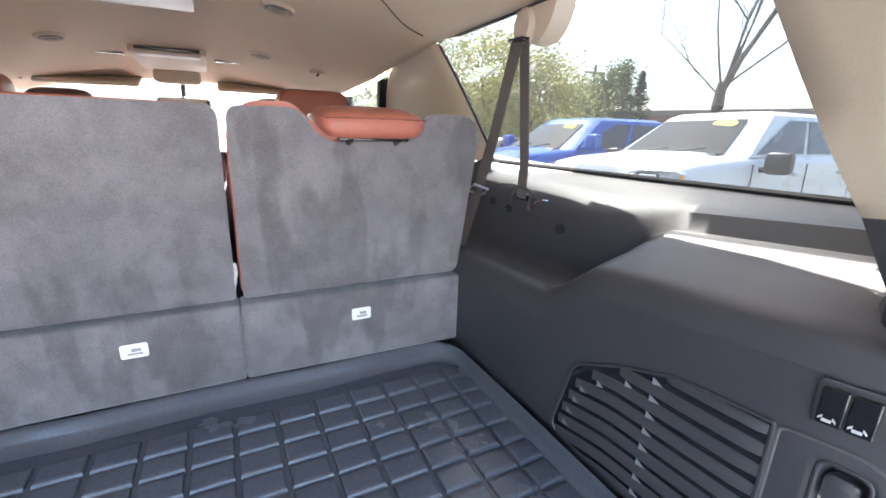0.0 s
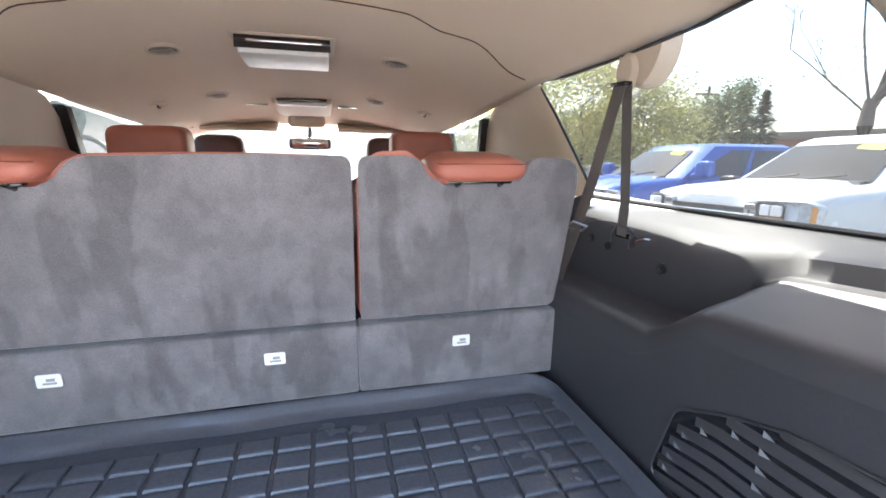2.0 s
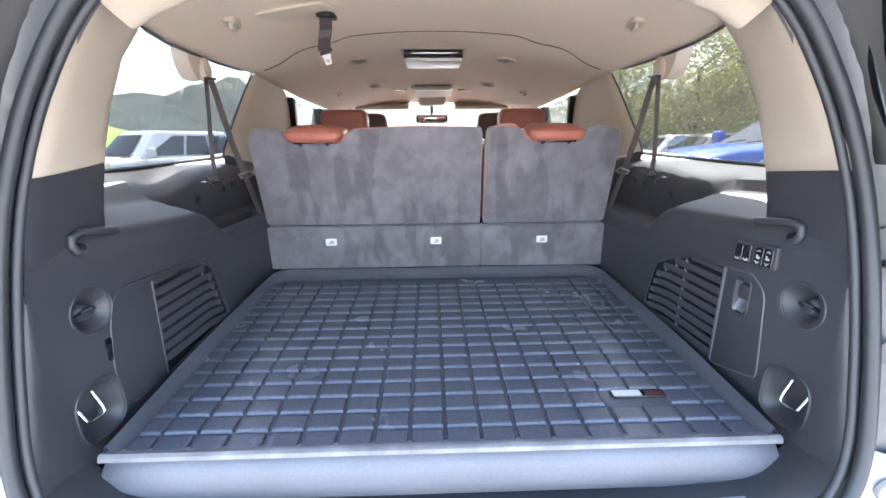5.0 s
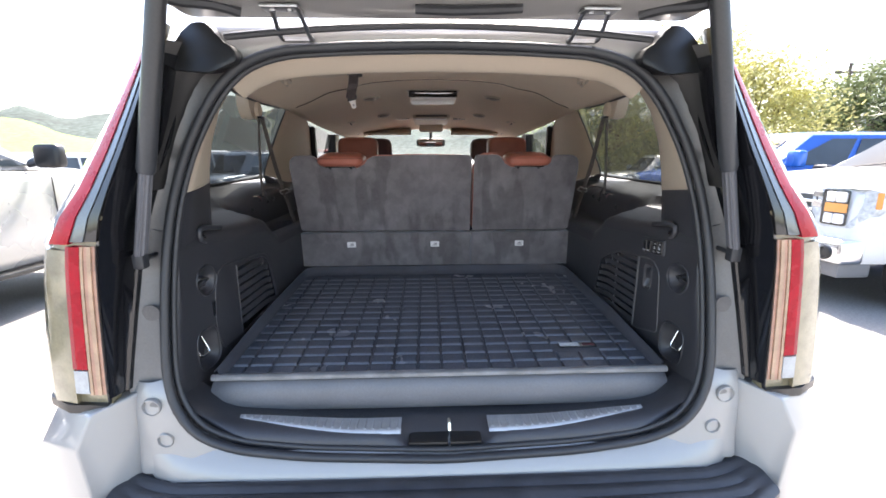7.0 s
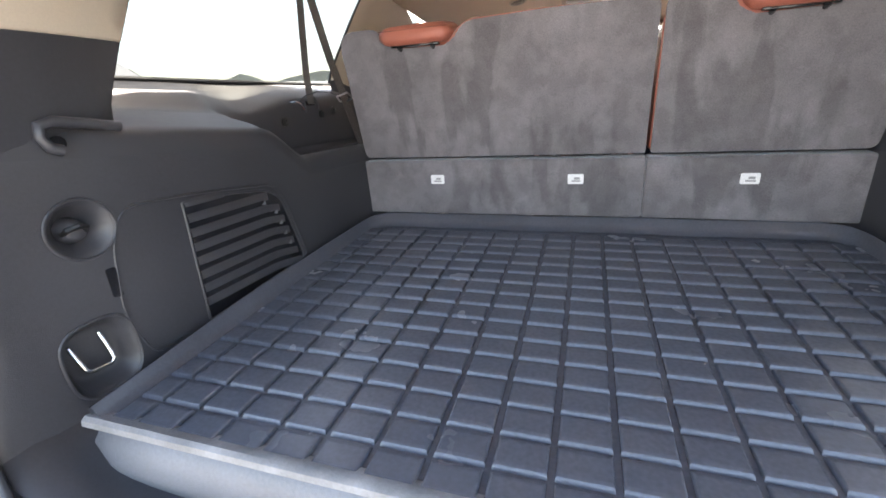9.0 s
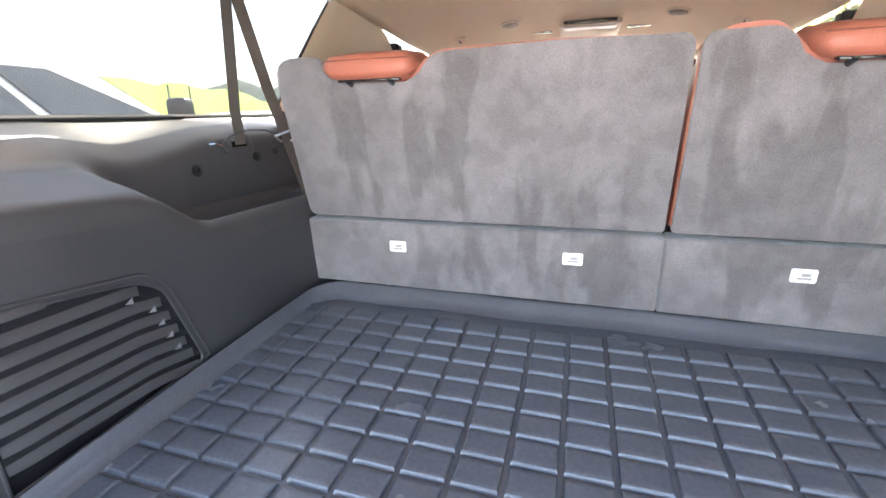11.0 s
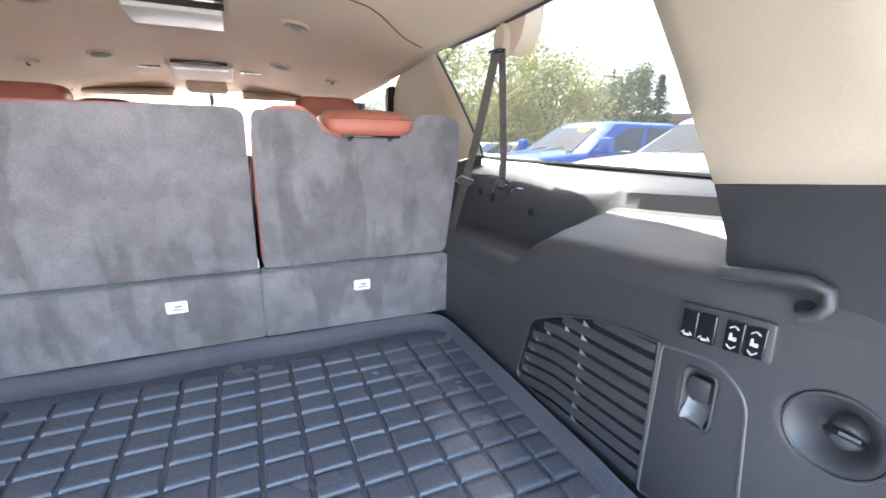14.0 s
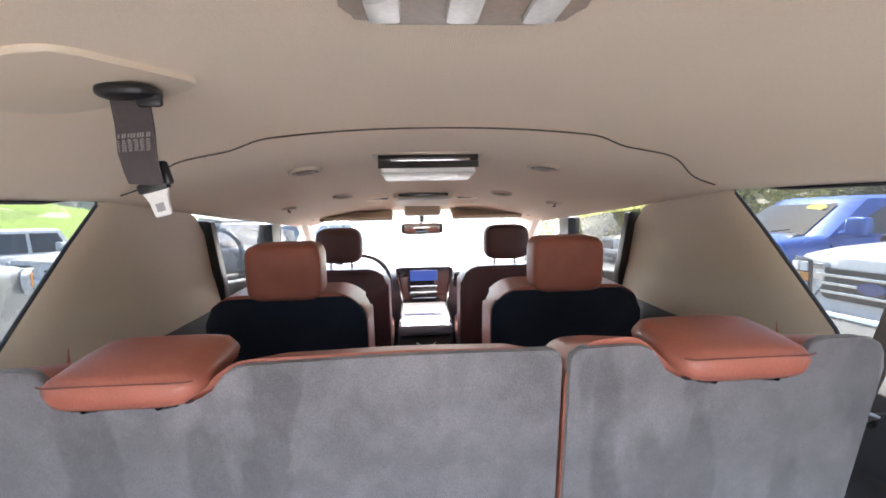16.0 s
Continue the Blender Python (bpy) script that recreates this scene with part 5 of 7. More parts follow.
# ---- second row and front seats ----
def build_chair(name, group, label, cx, y, ztop, w, zhead, hw, back, y_lean, hide):
    c = thing(name, label, "vehicle seat", group=group)
    out = rounded([(cx - w / 2, -0.15), (cx + w / 2, -0.15), (cx + w / 2, ztop - 0.06), (cx + w * 0.36, ztop), (cx - w * 0.36, ztop), (cx - w / 2, ztop - 0.06)], [0.03, 0.03, 0.08, 0.06, 0.06, 0.08], 5)
    at = lambda u, v, q: Vector((u, y + q - y_lean * (v - 0.3), v))
    bm = bmesh.new()
    prism(bm, out, at, 0.0, 0.17, 0.045, 4)
    part("backrest", bm, hide, c, "orange-brown leather backrest", angle=60)
    bm = bmesh.new()
    inn = [(lerp(cx, u, 0.985), min(v, ztop - 0.012)) for u, v in out]
    prism(bm, inn, at, -0.008, 0.03, 0.012, 2)
    part("back_panel", bm, back, c, "dark carpeted rear panel", angle=60)
    bm = bmesh.new()
    zc = zhead - 0.086
    soft = 0.34 if y < 2 else 0.52
    pillow(bm, (cx, y + 0.05 - y_lean * (zc - 0.3), zc), (hw, 0.13, 0.186), soft, soft * 0.9, 40, 20)
    part("headrest", bm, hide, c, "orange-brown leather headrest", angle=70)
    for k in (-1, 1):
        bm = bmesh.new()
        tube(bm, [(cx + k * 0.055, y + 0.06 - y_lean * (ztop - 0.3), ztop - 0.04), (cx + k * 0.055, y + 0.06 - y_lean * (ztop - 0.3), ztop + 0.05)], 0.006, 8)
        part("headrest_post", bm, CHROME, c)
    bm = bmesh.new()
    pillow(bm, (cx, y + 0.36, -0.12), (w, 0.52, 0.16), 0.35, 0.35, 28, 12)
    part("seat_cushion", bm, hide, c, "orange-brown leather cushion")
    part("seat_base", bbox((cx - w * 0.4, y + 0.1, -0.40), (cx + w * 0.4, y + 0.55, -0.18), 0.02), TRIM_DARK, c)
    return c


for sx in (-1, 1):
    build_chair("second_row_seat", "second-row seats", "orange-brown leather second-row seat with dark carpeted back", sx * 0.463, 1.70, 0.436, 0.52, 0.592, 0.238, CARPET_DARK, 0.10, LEATHER)
    build_chair("front_seat", "front seats", "orange-brown leather front seat with a tall headrest", sx * 0.440, 2.55, 0.362, 0.50, 0.572, 0.240, LEATHER_SHADE, 0.12, LEATHER_SHADE)


# ---- centre console, dashboard, wheel, mirror ----
con = thing("centre_console", "pale glossy centre console between the front seats", "console")
part("body", bbox((-0.145, 2.45, -0.38), (0.145, 3.15, 0.02), 0.03, 3), TRIM_DARK, con)
part("armrest", bbox((-0.142, 2.44, 0.02), (0.142, 2.95, 0.075), 0.02, 3), mk("gloss_trim", (0.15, 0.15, 0.155), 0.12, coat=1.0), con, "glossy armrest lid that catches the sun")
bm = bmesh.new()
tube(bm, [(-0.05, 2.437, -0.01), (-0.03, 2.43, -0.022), (0.03, 2.43, -0.022), (0.05, 2.437, -0.01)], 0.006, 8)
part("rear_handle", bm, CHROME, con)
dash = thing("dashboard", "dark dashboard with a blue-lit centre screen", "dashboard")
bm = bmesh.new()
DASH = [(3.20, -0.30), (3.17, 0.02), (3.18, 0.15), (3.22, 0.225), (3.32, 0.25), (3.66, 0.23), (3.66, -0.30)]
loft(bm, [[(x, y + 0.06 * abs(x) ** 2, z - 0.01 * abs(x)) for y, z in DASH] for x in (-0.80, -0.5, -0.25, 0, 0.25, 0.5, 0.80)], True, True)
part("panel", bm, TRIM, dash, angle=50)
bm = bmesh.new()
prism(bm, rounded([(-0.185, 0.262), (0.185, 0.262), (0.125, -0.10), (-0.125, -0.10)], 0.02, 4), lambda u, v, w: Vector((u + 0.01, 3.13 + w + 0.06 * v, v)), 0.0, 0.06, 0.006)
stack = part("centre_panel", bm, GLOSS, dash, "gloss black centre panel")
bm = bmesh.new()
box(bm, (-0.085, 3.128, 0.172), (0.095, 3.133, 0.242))
part("screen", bm, SCREEN, stack, "lit blue touch screen", smooth=False)
bm = bmesh.new()
for k in range(5):
    box(bm, (-0.085 + 0.006 * k, 3.122 - 0.004 * k, 0.132 - 0.040 * k), (0.095 - 0.006 * k, 3.130 - 0.004 * k, 0.140 - 0.040 * k), 0.001, 1)
for sx in (-1, 1):
    tube(bm, [(0.01 + sx * 0.188, 3.138, 0.262), (0.01 + sx * 0.160, 3.128, 0.10), (0.01 + sx * 0.125, 3.116, -0.10)], 0.007, 6)
part("bright_trim", bm, CHROME, stack)
for sx in (-1, 1):
    bm = bmesh.new()
    prism(bm, rounded([(sx * 0.215, 0.225), (sx * 0.30, 0.23), (sx * 0.30, 0.13), (sx * 0.20, 0.12)], 0.01, 3), lambda u, v, w: Vector((u, 3.13 + w + 0.06 * v, v)), 0.0, 0.03, 0.004)
    part("air_vent", bm, GLOSS, dash)
sw = thing("steering_wheel", "dark steering wheel before the driver", "steering wheel")
wm = lambda a, r: Vector((-0.40 + r * math.cos(a), 3.00 + r * math.sin(a) * 0.42, 0.19 + r * math.sin(a) * 0.90))
bm = bmesh.new()
tube(bm, [wm(2 * math.pi * k / 32, 0.19) for k in range(32)], 0.016, 8, True, up=(0, 1, 0))
part("rim", bm, TRIM_DARK, sw)
bm = bmesh.new()
pillow(bm, (-0.40, 3.02, 0.19), (0.17, 0.06, 0.15), 0.6, 0.6, 20, 10)
part("hub", bm, TRIM, sw)
bm = bmesh.new()
for a in (0.0, math.pi, -math.pi / 2):
    tube(bm, [wm(a, 0.05), wm(a, 0.185)], 0.014, 6)
part("spoke", bm, TRIM, sw)
mir = thing("rear_view_mirror", "black rear-view mirror under the roof", "mirror")
bm = bmesh.new()
pillow(bm, (0.0, 2.98, 0.535), (0.26, 0.05, 0.075), 0.4, 0.5, 28, 12)
part("housing", bm, TRIM_DARK, mir)
part("mirror_glass", bbox((-0.11, 2.950, 0.508), (0.11, 2.954, 0.562), 0.004), mk("mirror_silver", (0.85, 0.85, 0.86), 0.03, metal=1.0), mir)
bm = bmesh.new()
tube(bm, [(0, 2.99, 0.56), (0, 3.02, 0.62), (0, 3.03, 0.65)], 0.014, 8)
part("stalk", bm, TRIM_DARK, mir)

for sx in (-1, 1):
    v = thing("sun_visor", "beige folded sun visor above the windscreen", "sun visor", group="sun visors")
    bm = bmesh.new()
    hung = pose(0, 2.82, 0.632, 13, 0, 0)
    box(bm, (min(sx * 0.17, sx * 0.57), -0.09, -0.010), (max(sx * 0.17, sx * 0.57), 0.09, 0.010), 0.008, 3, hung)
    part("board", bm, BEIGE, v)
    part("vanity_cover", bbox((min(sx * 0.28, sx * 0.46), -0.045, -0.015), (max(sx * 0.28, sx * 0.46), 0.045, -0.008), 0.003, 2, hung), LABEL, v, "pale vanity mirror cover")
    bm = bmesh.new()
    tube(bm, [(sx * 0.60, 2.74, 0.625), (sx * 0.64, 2.74, 0.62), (sx * 0.66, 2.74, 0.625)], 0.012, 8)
    part("pivot", bm, TRIM_DARK, v)

# ---- ceiling fittings ----
for x, y, r in ((-0.355, 1.60, 0.038), (0.350, 1.60, 0.038), (-0.345, 2.20, 0.036), (0.342, 2.20, 0.036)):
    v = thing("ceiling_vent", "round beige swivel air vent in the headliner", "air vent", group="ceiling vents")
    vent_at = lambda a, b, d, x=x, y=y: Vector((x + a, y + b, ceil_z(x, y) + a * (ceil_z(x + 0.02, y) - ceil_z(x - 0.02, y)) / 0.04 + b * (ceil_z(x, y + 0.02) - ceil_z(x, y - 0.02)) / 0.04 + d - 0.003))
    bm = bmesh.new()
    lathe(bm, [(r * 1.30, 0.006), (r * 1.27, -0.004), (r * 1.17, -0.007), (r * 1.03, -0.006), (r * 0.98, 0.0)], vent_at, 28)
    part("bezel", bm, BEIGE, v)
    bm = bmesh.new()
    lathe(bm, [(r * 0.98, -0.0045), (r * 0.85, -0.007), (r * 0.4, -0.0095), (0.001, -0.0095)], vent_at, 24)
    disc = part("swivel", bm, mk("vent_grey", (0.16, 0.14, 0.12), 0.5), v)
    bm = bmesh.new()
    for k in (-1, 0, 1):
        tube(bm, [vent_at(-r * 0.75, k * r * 0.42, -0.0085), vent_at(r * 0.75, k * r * 0.42, -0.0085)], 0.0014, 6)
    part("fin", bm, BEIGE, disc)

scr = thing("roof_display", "ceiling unit with a folded display under a dark slot", "display")
bm = bmesh.new()
prism(bm, rounded([(-0.15, 1.455), (0.15, 1.455), (0.145, 1.66), (-0.145, 1.66)], 0.012, 3), lambda u, v, w: Vector((u, v, curve_at(CEIL_C, v)[0] + w)), -0.012, 0.02, 0.004)
part("frame", bm, BEIGE, scr)
bm = bmesh.new()
box(bm, (-0.134, 1.47, 0.834), (0.134, 1.50, 0.854), 0.003)
box(bm, (-0.134, 1.47, 0.834), (0.134, 1.475, 0.816), 0.0)
part("slot", bm, GLOSS, scr, "dark open slot")
bm = bmesh.new()
box(bm, (-0.10, 1.464, 0.834), (0.11, 1.47, 0.840), 0.001)
part("slot_bar", bm, CHROME, scr)
bm = bmesh.new()
prism(bm, rounded([(-0.128, 0.0), (0.128, 0.0), (0.126, 0.17), (-0.126, 0.17)], 0.010, 3), lambda u, v, w: Vector((u, 1.478 + v, 0.814 - 0.10 * v + w)), -0.010, 0.006, 0.003)
part("display_lid", bm, WHITE_PL, scr, "pale folded display lid")

oc = thing("roof_console", "overhead console with a folded display and dark trim", "console")
bm = bmesh.new()
prism(bm, rounded([(-0.14, 2.30), (0.14, 2.30), (0.13, 2.60), (-0.13, 2.60)], 0.02, 3), lambda u, v, w: Vector((u, v, curve_at(CEIL_C, v)[0] + w)), -0.032, 0.01, 0.008)
part("housing", bm, BEIGE, oc)
part("slot", bbox((-0.115, 2.292, 0.738), (0.115, 2.303, 0.750), 0.002), GLOSS, oc)
part("display_lid", bbox((-0.115, 2.29, 0.718), (0.115, 2.50, 0.732), 0.005), WHITE_PL, oc, "pale folded display lid")
for sx in (-1, 1):
    part("dark_panel", bbox((min(sx * 0.17, sx * 0.34), 2.42, 0.722), (max(sx * 0.17, sx * 0.34), 2.52, 0.745), 0.004), GLOSS, oc, "dark glass roof panel")
part("switch_pod", bbox((-0.10, 2.66, 0.628), (0.10, 2.80, 0.693), 0.02, 3), BEIGE, oc, "beige lamp and switch pod")

for sx in (-1, 1):
    h = thing("coat_hook", "small dark coat hook beside the headliner", "hook", group="coat hooks")
    x, y = sx * 0.58, 2.20
    z = ceil_z(x, y)
    part("base", bbox((x - 0.034, y - 0.014, z - 0.009), (x + 0.034, y + 0.014, z + 0.004), 0.004), BEIGE, h, "beige hook base")
    bm = bmesh.new()
    tube(bm, [(x, y - 0.008, z - 0.006), (x, y - 0.014, z - 0.018), (x - sx * 0.008, y - 0.008, z - 0.020)], 0.004, 8)
    part("peg", bm, TRIM, h)

dome = thing("dome_lamp", "rear ceiling lamp with three pale lenses", "lamp")
DY = 0.585
bm = bmesh.new()
prism(bm, rounded([(-0.075, DY - 0.06), (0.075, DY - 0.06), (0.084, DY + 0.035), (0.066, DY + 0.055), (-0.066, DY + 0.055), (-0.084, DY + 0.035)], 0.012, 3), lambda u, v, w: Vector((u - 0.002, v, ceil_z(u, v) + w)), -0.014, 0.01, 0.004)
part("frame", bm, mk("lamp_frame", (0.42, 0.33, 0.25), 0.5), dome)
for k in (-1, 0, 1):
    part("lens", bbox((k * 0.054 - 0.014, DY - 0.03, ceil_z(0, DY) - 0.020), (k * 0.054 + 0.010, DY + 0.042, ceil_z(0, DY) - 0.012), 0.004), LENS_LAMP, dome, "pale lamp lens")

# ---- seat belts ----
def build_side_belt(s):
    b = thing("side_belt", "grey third-row seat belt hanging beside the window", "seat belt", group="third-row belts")
    bm = bmesh.new()
    prism(bm, rounded([(0.94, 0.79), (0.80, 0.80), (0.805, 0.745), (0.835, 0.70), (0.88, 0.675), (0.93, 0.72)], [0.02, 0.02, 0.03, 0.05, 0.03, 0.03], 4), lambda u, v, w: Vector((s * (w + 0.10 * (0.8 - v)), u, v)), 0.748, 0.796, 0.014, 3)
    part("anchor_cover", bm, BEIGE, b, "beige belt anchor cover")
    bm = bmesh.new()
    lathe(bm, [(0.034, 0.0), (0.034, 0.012), (0.026, 0.020), (0.001, 0.021)], lambda a, c, d: Vector((s * (0.765 - d), 0.903 + a, 0.720 + c * 1.15)), 20)
    part("pivot", bm, BEIGE, b)
    bm = bmesh.new()
    box(bm, (min(s * 0.73, s * 0.752), 0.877, 0.688), (max(s * 0.73, s * 0.752), 0.927, 0.697), 0.003)
    part("guide_slot", bm, GLOSS, b)
    bm = bmesh.new()
    pts = [(s * 0.742, 0.905, 0.695), (s * 0.730, 0.917, 0.60), (s * 0.714, 0.932, 0.48), (s * 0.694, 0.945, 0.38), (s * 0.672, 0.955, 0.28), (s * 0.655, 0.96, 0.20)]
    ribbon(bm, pts, 0.036, 0.0016, (s * 0.12, -1.0, 0.1))
    part("front_webbing", bm, WEB, b, "grey woven belt webbing")
    bm = bmesh.new()
    ribbon(bm, [(s * 0.750, 0.892, 0.69), (s * 0.756, 0.878, 0.55), (s * 0.758, 0.864, 0.44), (s * 0.755, 0.860, 0.362)], 0.038, 0.0016, (s * -0.12, -1.0, 0.0))
    part("rear_webbing", bm, WEB, b)
    bm = bmesh.new()
    tube(bm, [(s * 0.700, 0.915, 0.375), (s * 0.672, 0.93, 0.385), (s * 0.665, 0.95, 0.37), (s * 0.69, 0.955, 0.36), (s * 0.70, 0.93, 0.362)], 0.0035, 6, True)
    part("tongue_ring", bm, STEEL, b, "steel belt guide ring")
    bm = bmesh.new()
    tube(bm, [(s * 0.698, 0.922, 0.376), (s * 0.712, 0.900, 0.390), (s * 0.732, 0.865, 0.394), (s * 0.748, 0.825, 0.386), (s * 0.757, 0.800, 0.368)], 0.0018, 6)
    part("keeper_cord", bm, TRIM, b, "thin belt keeper cable")


build_side_belt(-1)
build_side_belt(1)


def build_ceiling_belt():
    b = thing("ceiling_belt", "dark seat belt with white buckle hanging from the ceiling", "seat belt")
    x0, y0 = -0.322, 0.775
    zc = ceil_z(x0, y0)
    bm = bmesh.new()
    prism(bm, rounded([(-0.50, 0.675), (-0.315, 0.668), (-0.258, 0.80), (-0.32, 0.835), (-0.44, 0.835)], 0.025, 4), lambda u, v, w: Vector((u, v, ceil_z(u, v) + w)), -0.006, 0.01, 0.003)
    part("bezel", bm, mk("smooth_beige", (0.68, 0.57, 0.44), 0.5, vary=0.03, fine=0.01), b, "beige recessed belt bezel")
    bm = bmesh.new()
    pillow(bm, (x0, y0, zc - 0.013), (0.056, 0.046, 0.016), 0.6, 0.7, 24, 10)
    part("boot", bm, TRIM_DARK, b)
    bm = bmesh.new()
    pts = [(x0, y0, zc - 0.02), (x0 - 0.004, y0 + 0.010, zc - 0.045), (x0 - 0.014, y0 + 0.026, zc - 0.072), (x0 - 0.022, y0 + 0.046, zc - 0.092), (x0 - 0.026, y0 + 0.058, zc - 0.102)]
    x0, y0, zc = x0 - 0.026, y0 + 0.042, zc + 0.034
    ribbon(bm, pts, 0.036, 0.004, (1, 0.05, 0.06))
    strap = part("webbing", bm, mk("dark_webbing", (0.058, 0.042, 0.042), 0.7, fine=0.3, fscale=700, bump=0.8, bscale=1200, sheen=0.2), b)
    bm = bmesh.new()
    rnd = random.Random(4)
    for k in range(11):
        for q, h in ((0.30, 0.0045), (0.47, 0.002), (0.56, 0.002), (0.65, 0.002), (0.74, 0.002), (0.83, 0.002)):
            p = Vector(pts[1]).lerp(Vector(pts[2]), q)
            u = (k - 5) * 0.0031 + rnd.uniform(-0.0005, 0.0005)
            lean = 0.0012 * (1 if k % 2 else -1) if q > 0.4 else 0.001
            prism(bm, [(u - 0.0006, -h / 2), (u + 0.0006, -h / 2), (u + 0.0006 + lean, h / 2), (u - 0.0006 + lean, h / 2)], lambda c, d, w: p + Vector((c, -0.0032 - w, d + 0.06 * c)), 0.0, 0.001)
    part("stitching", bm, mk("pale_thread", (0.30, 0.27, 0.26), 0.8), strap, "pale cross stitching", smooth=False)
    tip = pose(x0 + 0.004, y0 + 0.022, zc - 0.139, 0, -14, 0)
    bm = bmesh.new()
    box(bm, (-0.018, -0.006, -0.006), (0.017, 0.006, 0.006), 0.003, 2, tip)
    box(bm, (0.014, -0.006, -0.002), (0.022, 0.006, 0.026), 0.003, 2, tip)
    part("stopper", bm, TRIM_DARK, b)
    bm = bmesh.new()
    prism(bm, rounded([(-0.017, -0.003), (0.017, -0.003), (0.011, -0.014), (0.010, -0.036), (-0.010, -0.036), (-0.011, -0.014)], 0.003, 2), lambda u, v, w: tip @ Vector((u, w, v)), -0.002, 0.002, 0.0008, 1)
    tongue = part("tongue", bm, WHITE_PL, b, "white buckle tongue")
    part("tongue_hole", bbox((-0.005, -0.0026, -0.030), (0.005, -0.0022, -0.020), 0.0, 2, tip), INK, tongue, smooth=False)
    bm = bmesh.new()
    box(bm, (x0 + 0.034, y0 - 0.050, zc - 0.062), (x0 + 0.060, y0 - 0.042, zc - 0.048), 0.004, 2)
    part("stowed_tongue", bm, TRIM_DARK, b)


build_ceiling_belt()

# small grab knob on the roof rail
for sx in (-1, 1):
    k = thing("roof_hook", "small beige hook on the roof rail", "hook", group="roof hooks")
    p0, p1 = Vector((sx * 0.556, 0.66, ceil_z(0.556, 0.66) - 0.004)), Vector((sx * 0.572, 0.74, ceil_z(0.572, 0.74) - 0.004))
    bm = bmesh.new()
    ax, mid = (p1 - p0).normalized(), (p0 + p1) / 2
    sd = Vector((ax.y, -ax.x, 0)).normalized()
    prism(bm, [(0.050 * math.copysign(abs(math.cos(a)) ** 0.6, math.cos(a)), 0.019 * math.copysign(abs(math.sin(a)) ** 0.6, math.sin(a))) for a in [q * math.pi / 12 for q in range(24)]], lambda u, v, w: mid + ax * u + sd * v + Vector((0, 0, w)), -0.006, 0.012, 0.003, 2)
    part("hook_plate", bm, BEIGE, k)
    bm = bmesh.new()
    tube(bm, [mid - ax * 0.028 + Vector((0, 0, -0.004)), mid - ax * 0.024 + Vector((0, 0, -0.014)), mid + ax * 0.024 + Vector((0, 0, -0.014)), mid + ax * 0.028 + Vector((0, 0, -0.004))], 0.006, 10)
    part("hook_body", bm, BEIGE, k)


# ---- outside: lot, hills, trees ----
def ground_material():
    m = mk("lot_asphalt", (0.205, 0.20, 0.193), 0.85, vary=0.14, vscale=0.35, fine=0.16, fscale=40, bump=0.5, bscale=60, spec=0.3)
    return m


bm = bmesh.new()
R = [0, 4, 8, 14, 22, 34, 50, 80, 140, 260, 500, 1000, 2000, 3500]
rings = [[(r * math.cos(2 * math.pi * k / 48), r * math.sin(2 * math.pi * k / 48), 0.0) for k in range(48)] for r in R[1:]]
loft(bm, rings, True)
bm.faces.new([v for v in bm.verts][:48])
gr = part("ground", bm, ground_material(), None, smooth=False)
tagged(gr, "pale worn asphalt of a car lot", "ground", kind="structure")

GRASS = mk("spring_grass", (0.175, 0.25, 0.050), 0.9, vary=0.25, vscale=0.05, fine=0.3, fscale=1.2, spec=0.2)
FOREST = mk("far_forest", (0.050, 0.062, 0.056), 0.95, vary=0.35, vscale=0.012, fine=0.35, fscale=0.12, spec=0.1)


def hill(name, label, az0, az1, r0, r1, top, mat, seed, n=60):
    """Rising ground between two bearings (degrees from +y to the right)."""
    bm = bmesh.new()
    rings = []
    for j in range(9):
        t = j / 8
        ring = []
        for i in range(n + 1):
            az = radians(lerp(az0, az1, i / n))
            r = lerp(r0, r1, t)
            h = top(i / n) * ss(0, 1, t) * (0.86 + 0.28 * noise.noise(Vector((i * 0.35 + seed, t * 2.0, seed))))
            ring.append((r * math.sin(az), r * math.cos(az), h - 0.3 * (j == 0)))
        rings.append(ring)
    loft(bm, rings)
    return tagged(part(name, bm, mat, None, smooth=True, angle=80), label, "hill", kind="structure")


hill("backdrop_mountain", "dark wooded mountain behind the lot", -115, 25, 700, 1300, lambda u: 165 * (0.60 + 0.40 * math.exp(-((u - 0.65) / 0.11) ** 2) + 0.06 * math.sin(u * 9)), FOREST, 3.1, 110)
hill("backdrop_slope", "bright green grass slope beside the lot", -105, -27, 60, 170, lambda u: 16.5 * min(1.0, ((1 - u) / 0.24) ** 0.9), GRASS, 7.7)
hill("backdrop_ridge", "low wooded ridge behind the trees", 20, 160, 500, 900, lambda u: 26 + 10 * math.sin(u * 7), FOREST, 11.0)


def leaf_mat(name, c):
    """Leaves: light passes through them."""
    m = mk(name, c, 0.7, vary=0.35, vscale=0.8, fine=0.3, fscale=9, spec=0.2)
    nt = m.node_tree
    b = nt.nodes["Principled BSDF"]
    tl, mx = nt.nodes.new("ShaderNodeBsdfTranslucent"), nt.nodes.new("ShaderNodeMixShader")
    nt.links.new(b.inputs["Base Color"].links[0].from_socket, tl.inputs["Color"])
    mx.inputs[0].default_value = 0.7
    nt.links.new(b.outputs[0], mx.inputs[1])
    nt.links.new(tl.outputs[0], mx.inputs[2])
    nt.links.new(mx.outputs[0], nt.nodes["Material Output"].inputs["Surface"])
    return m


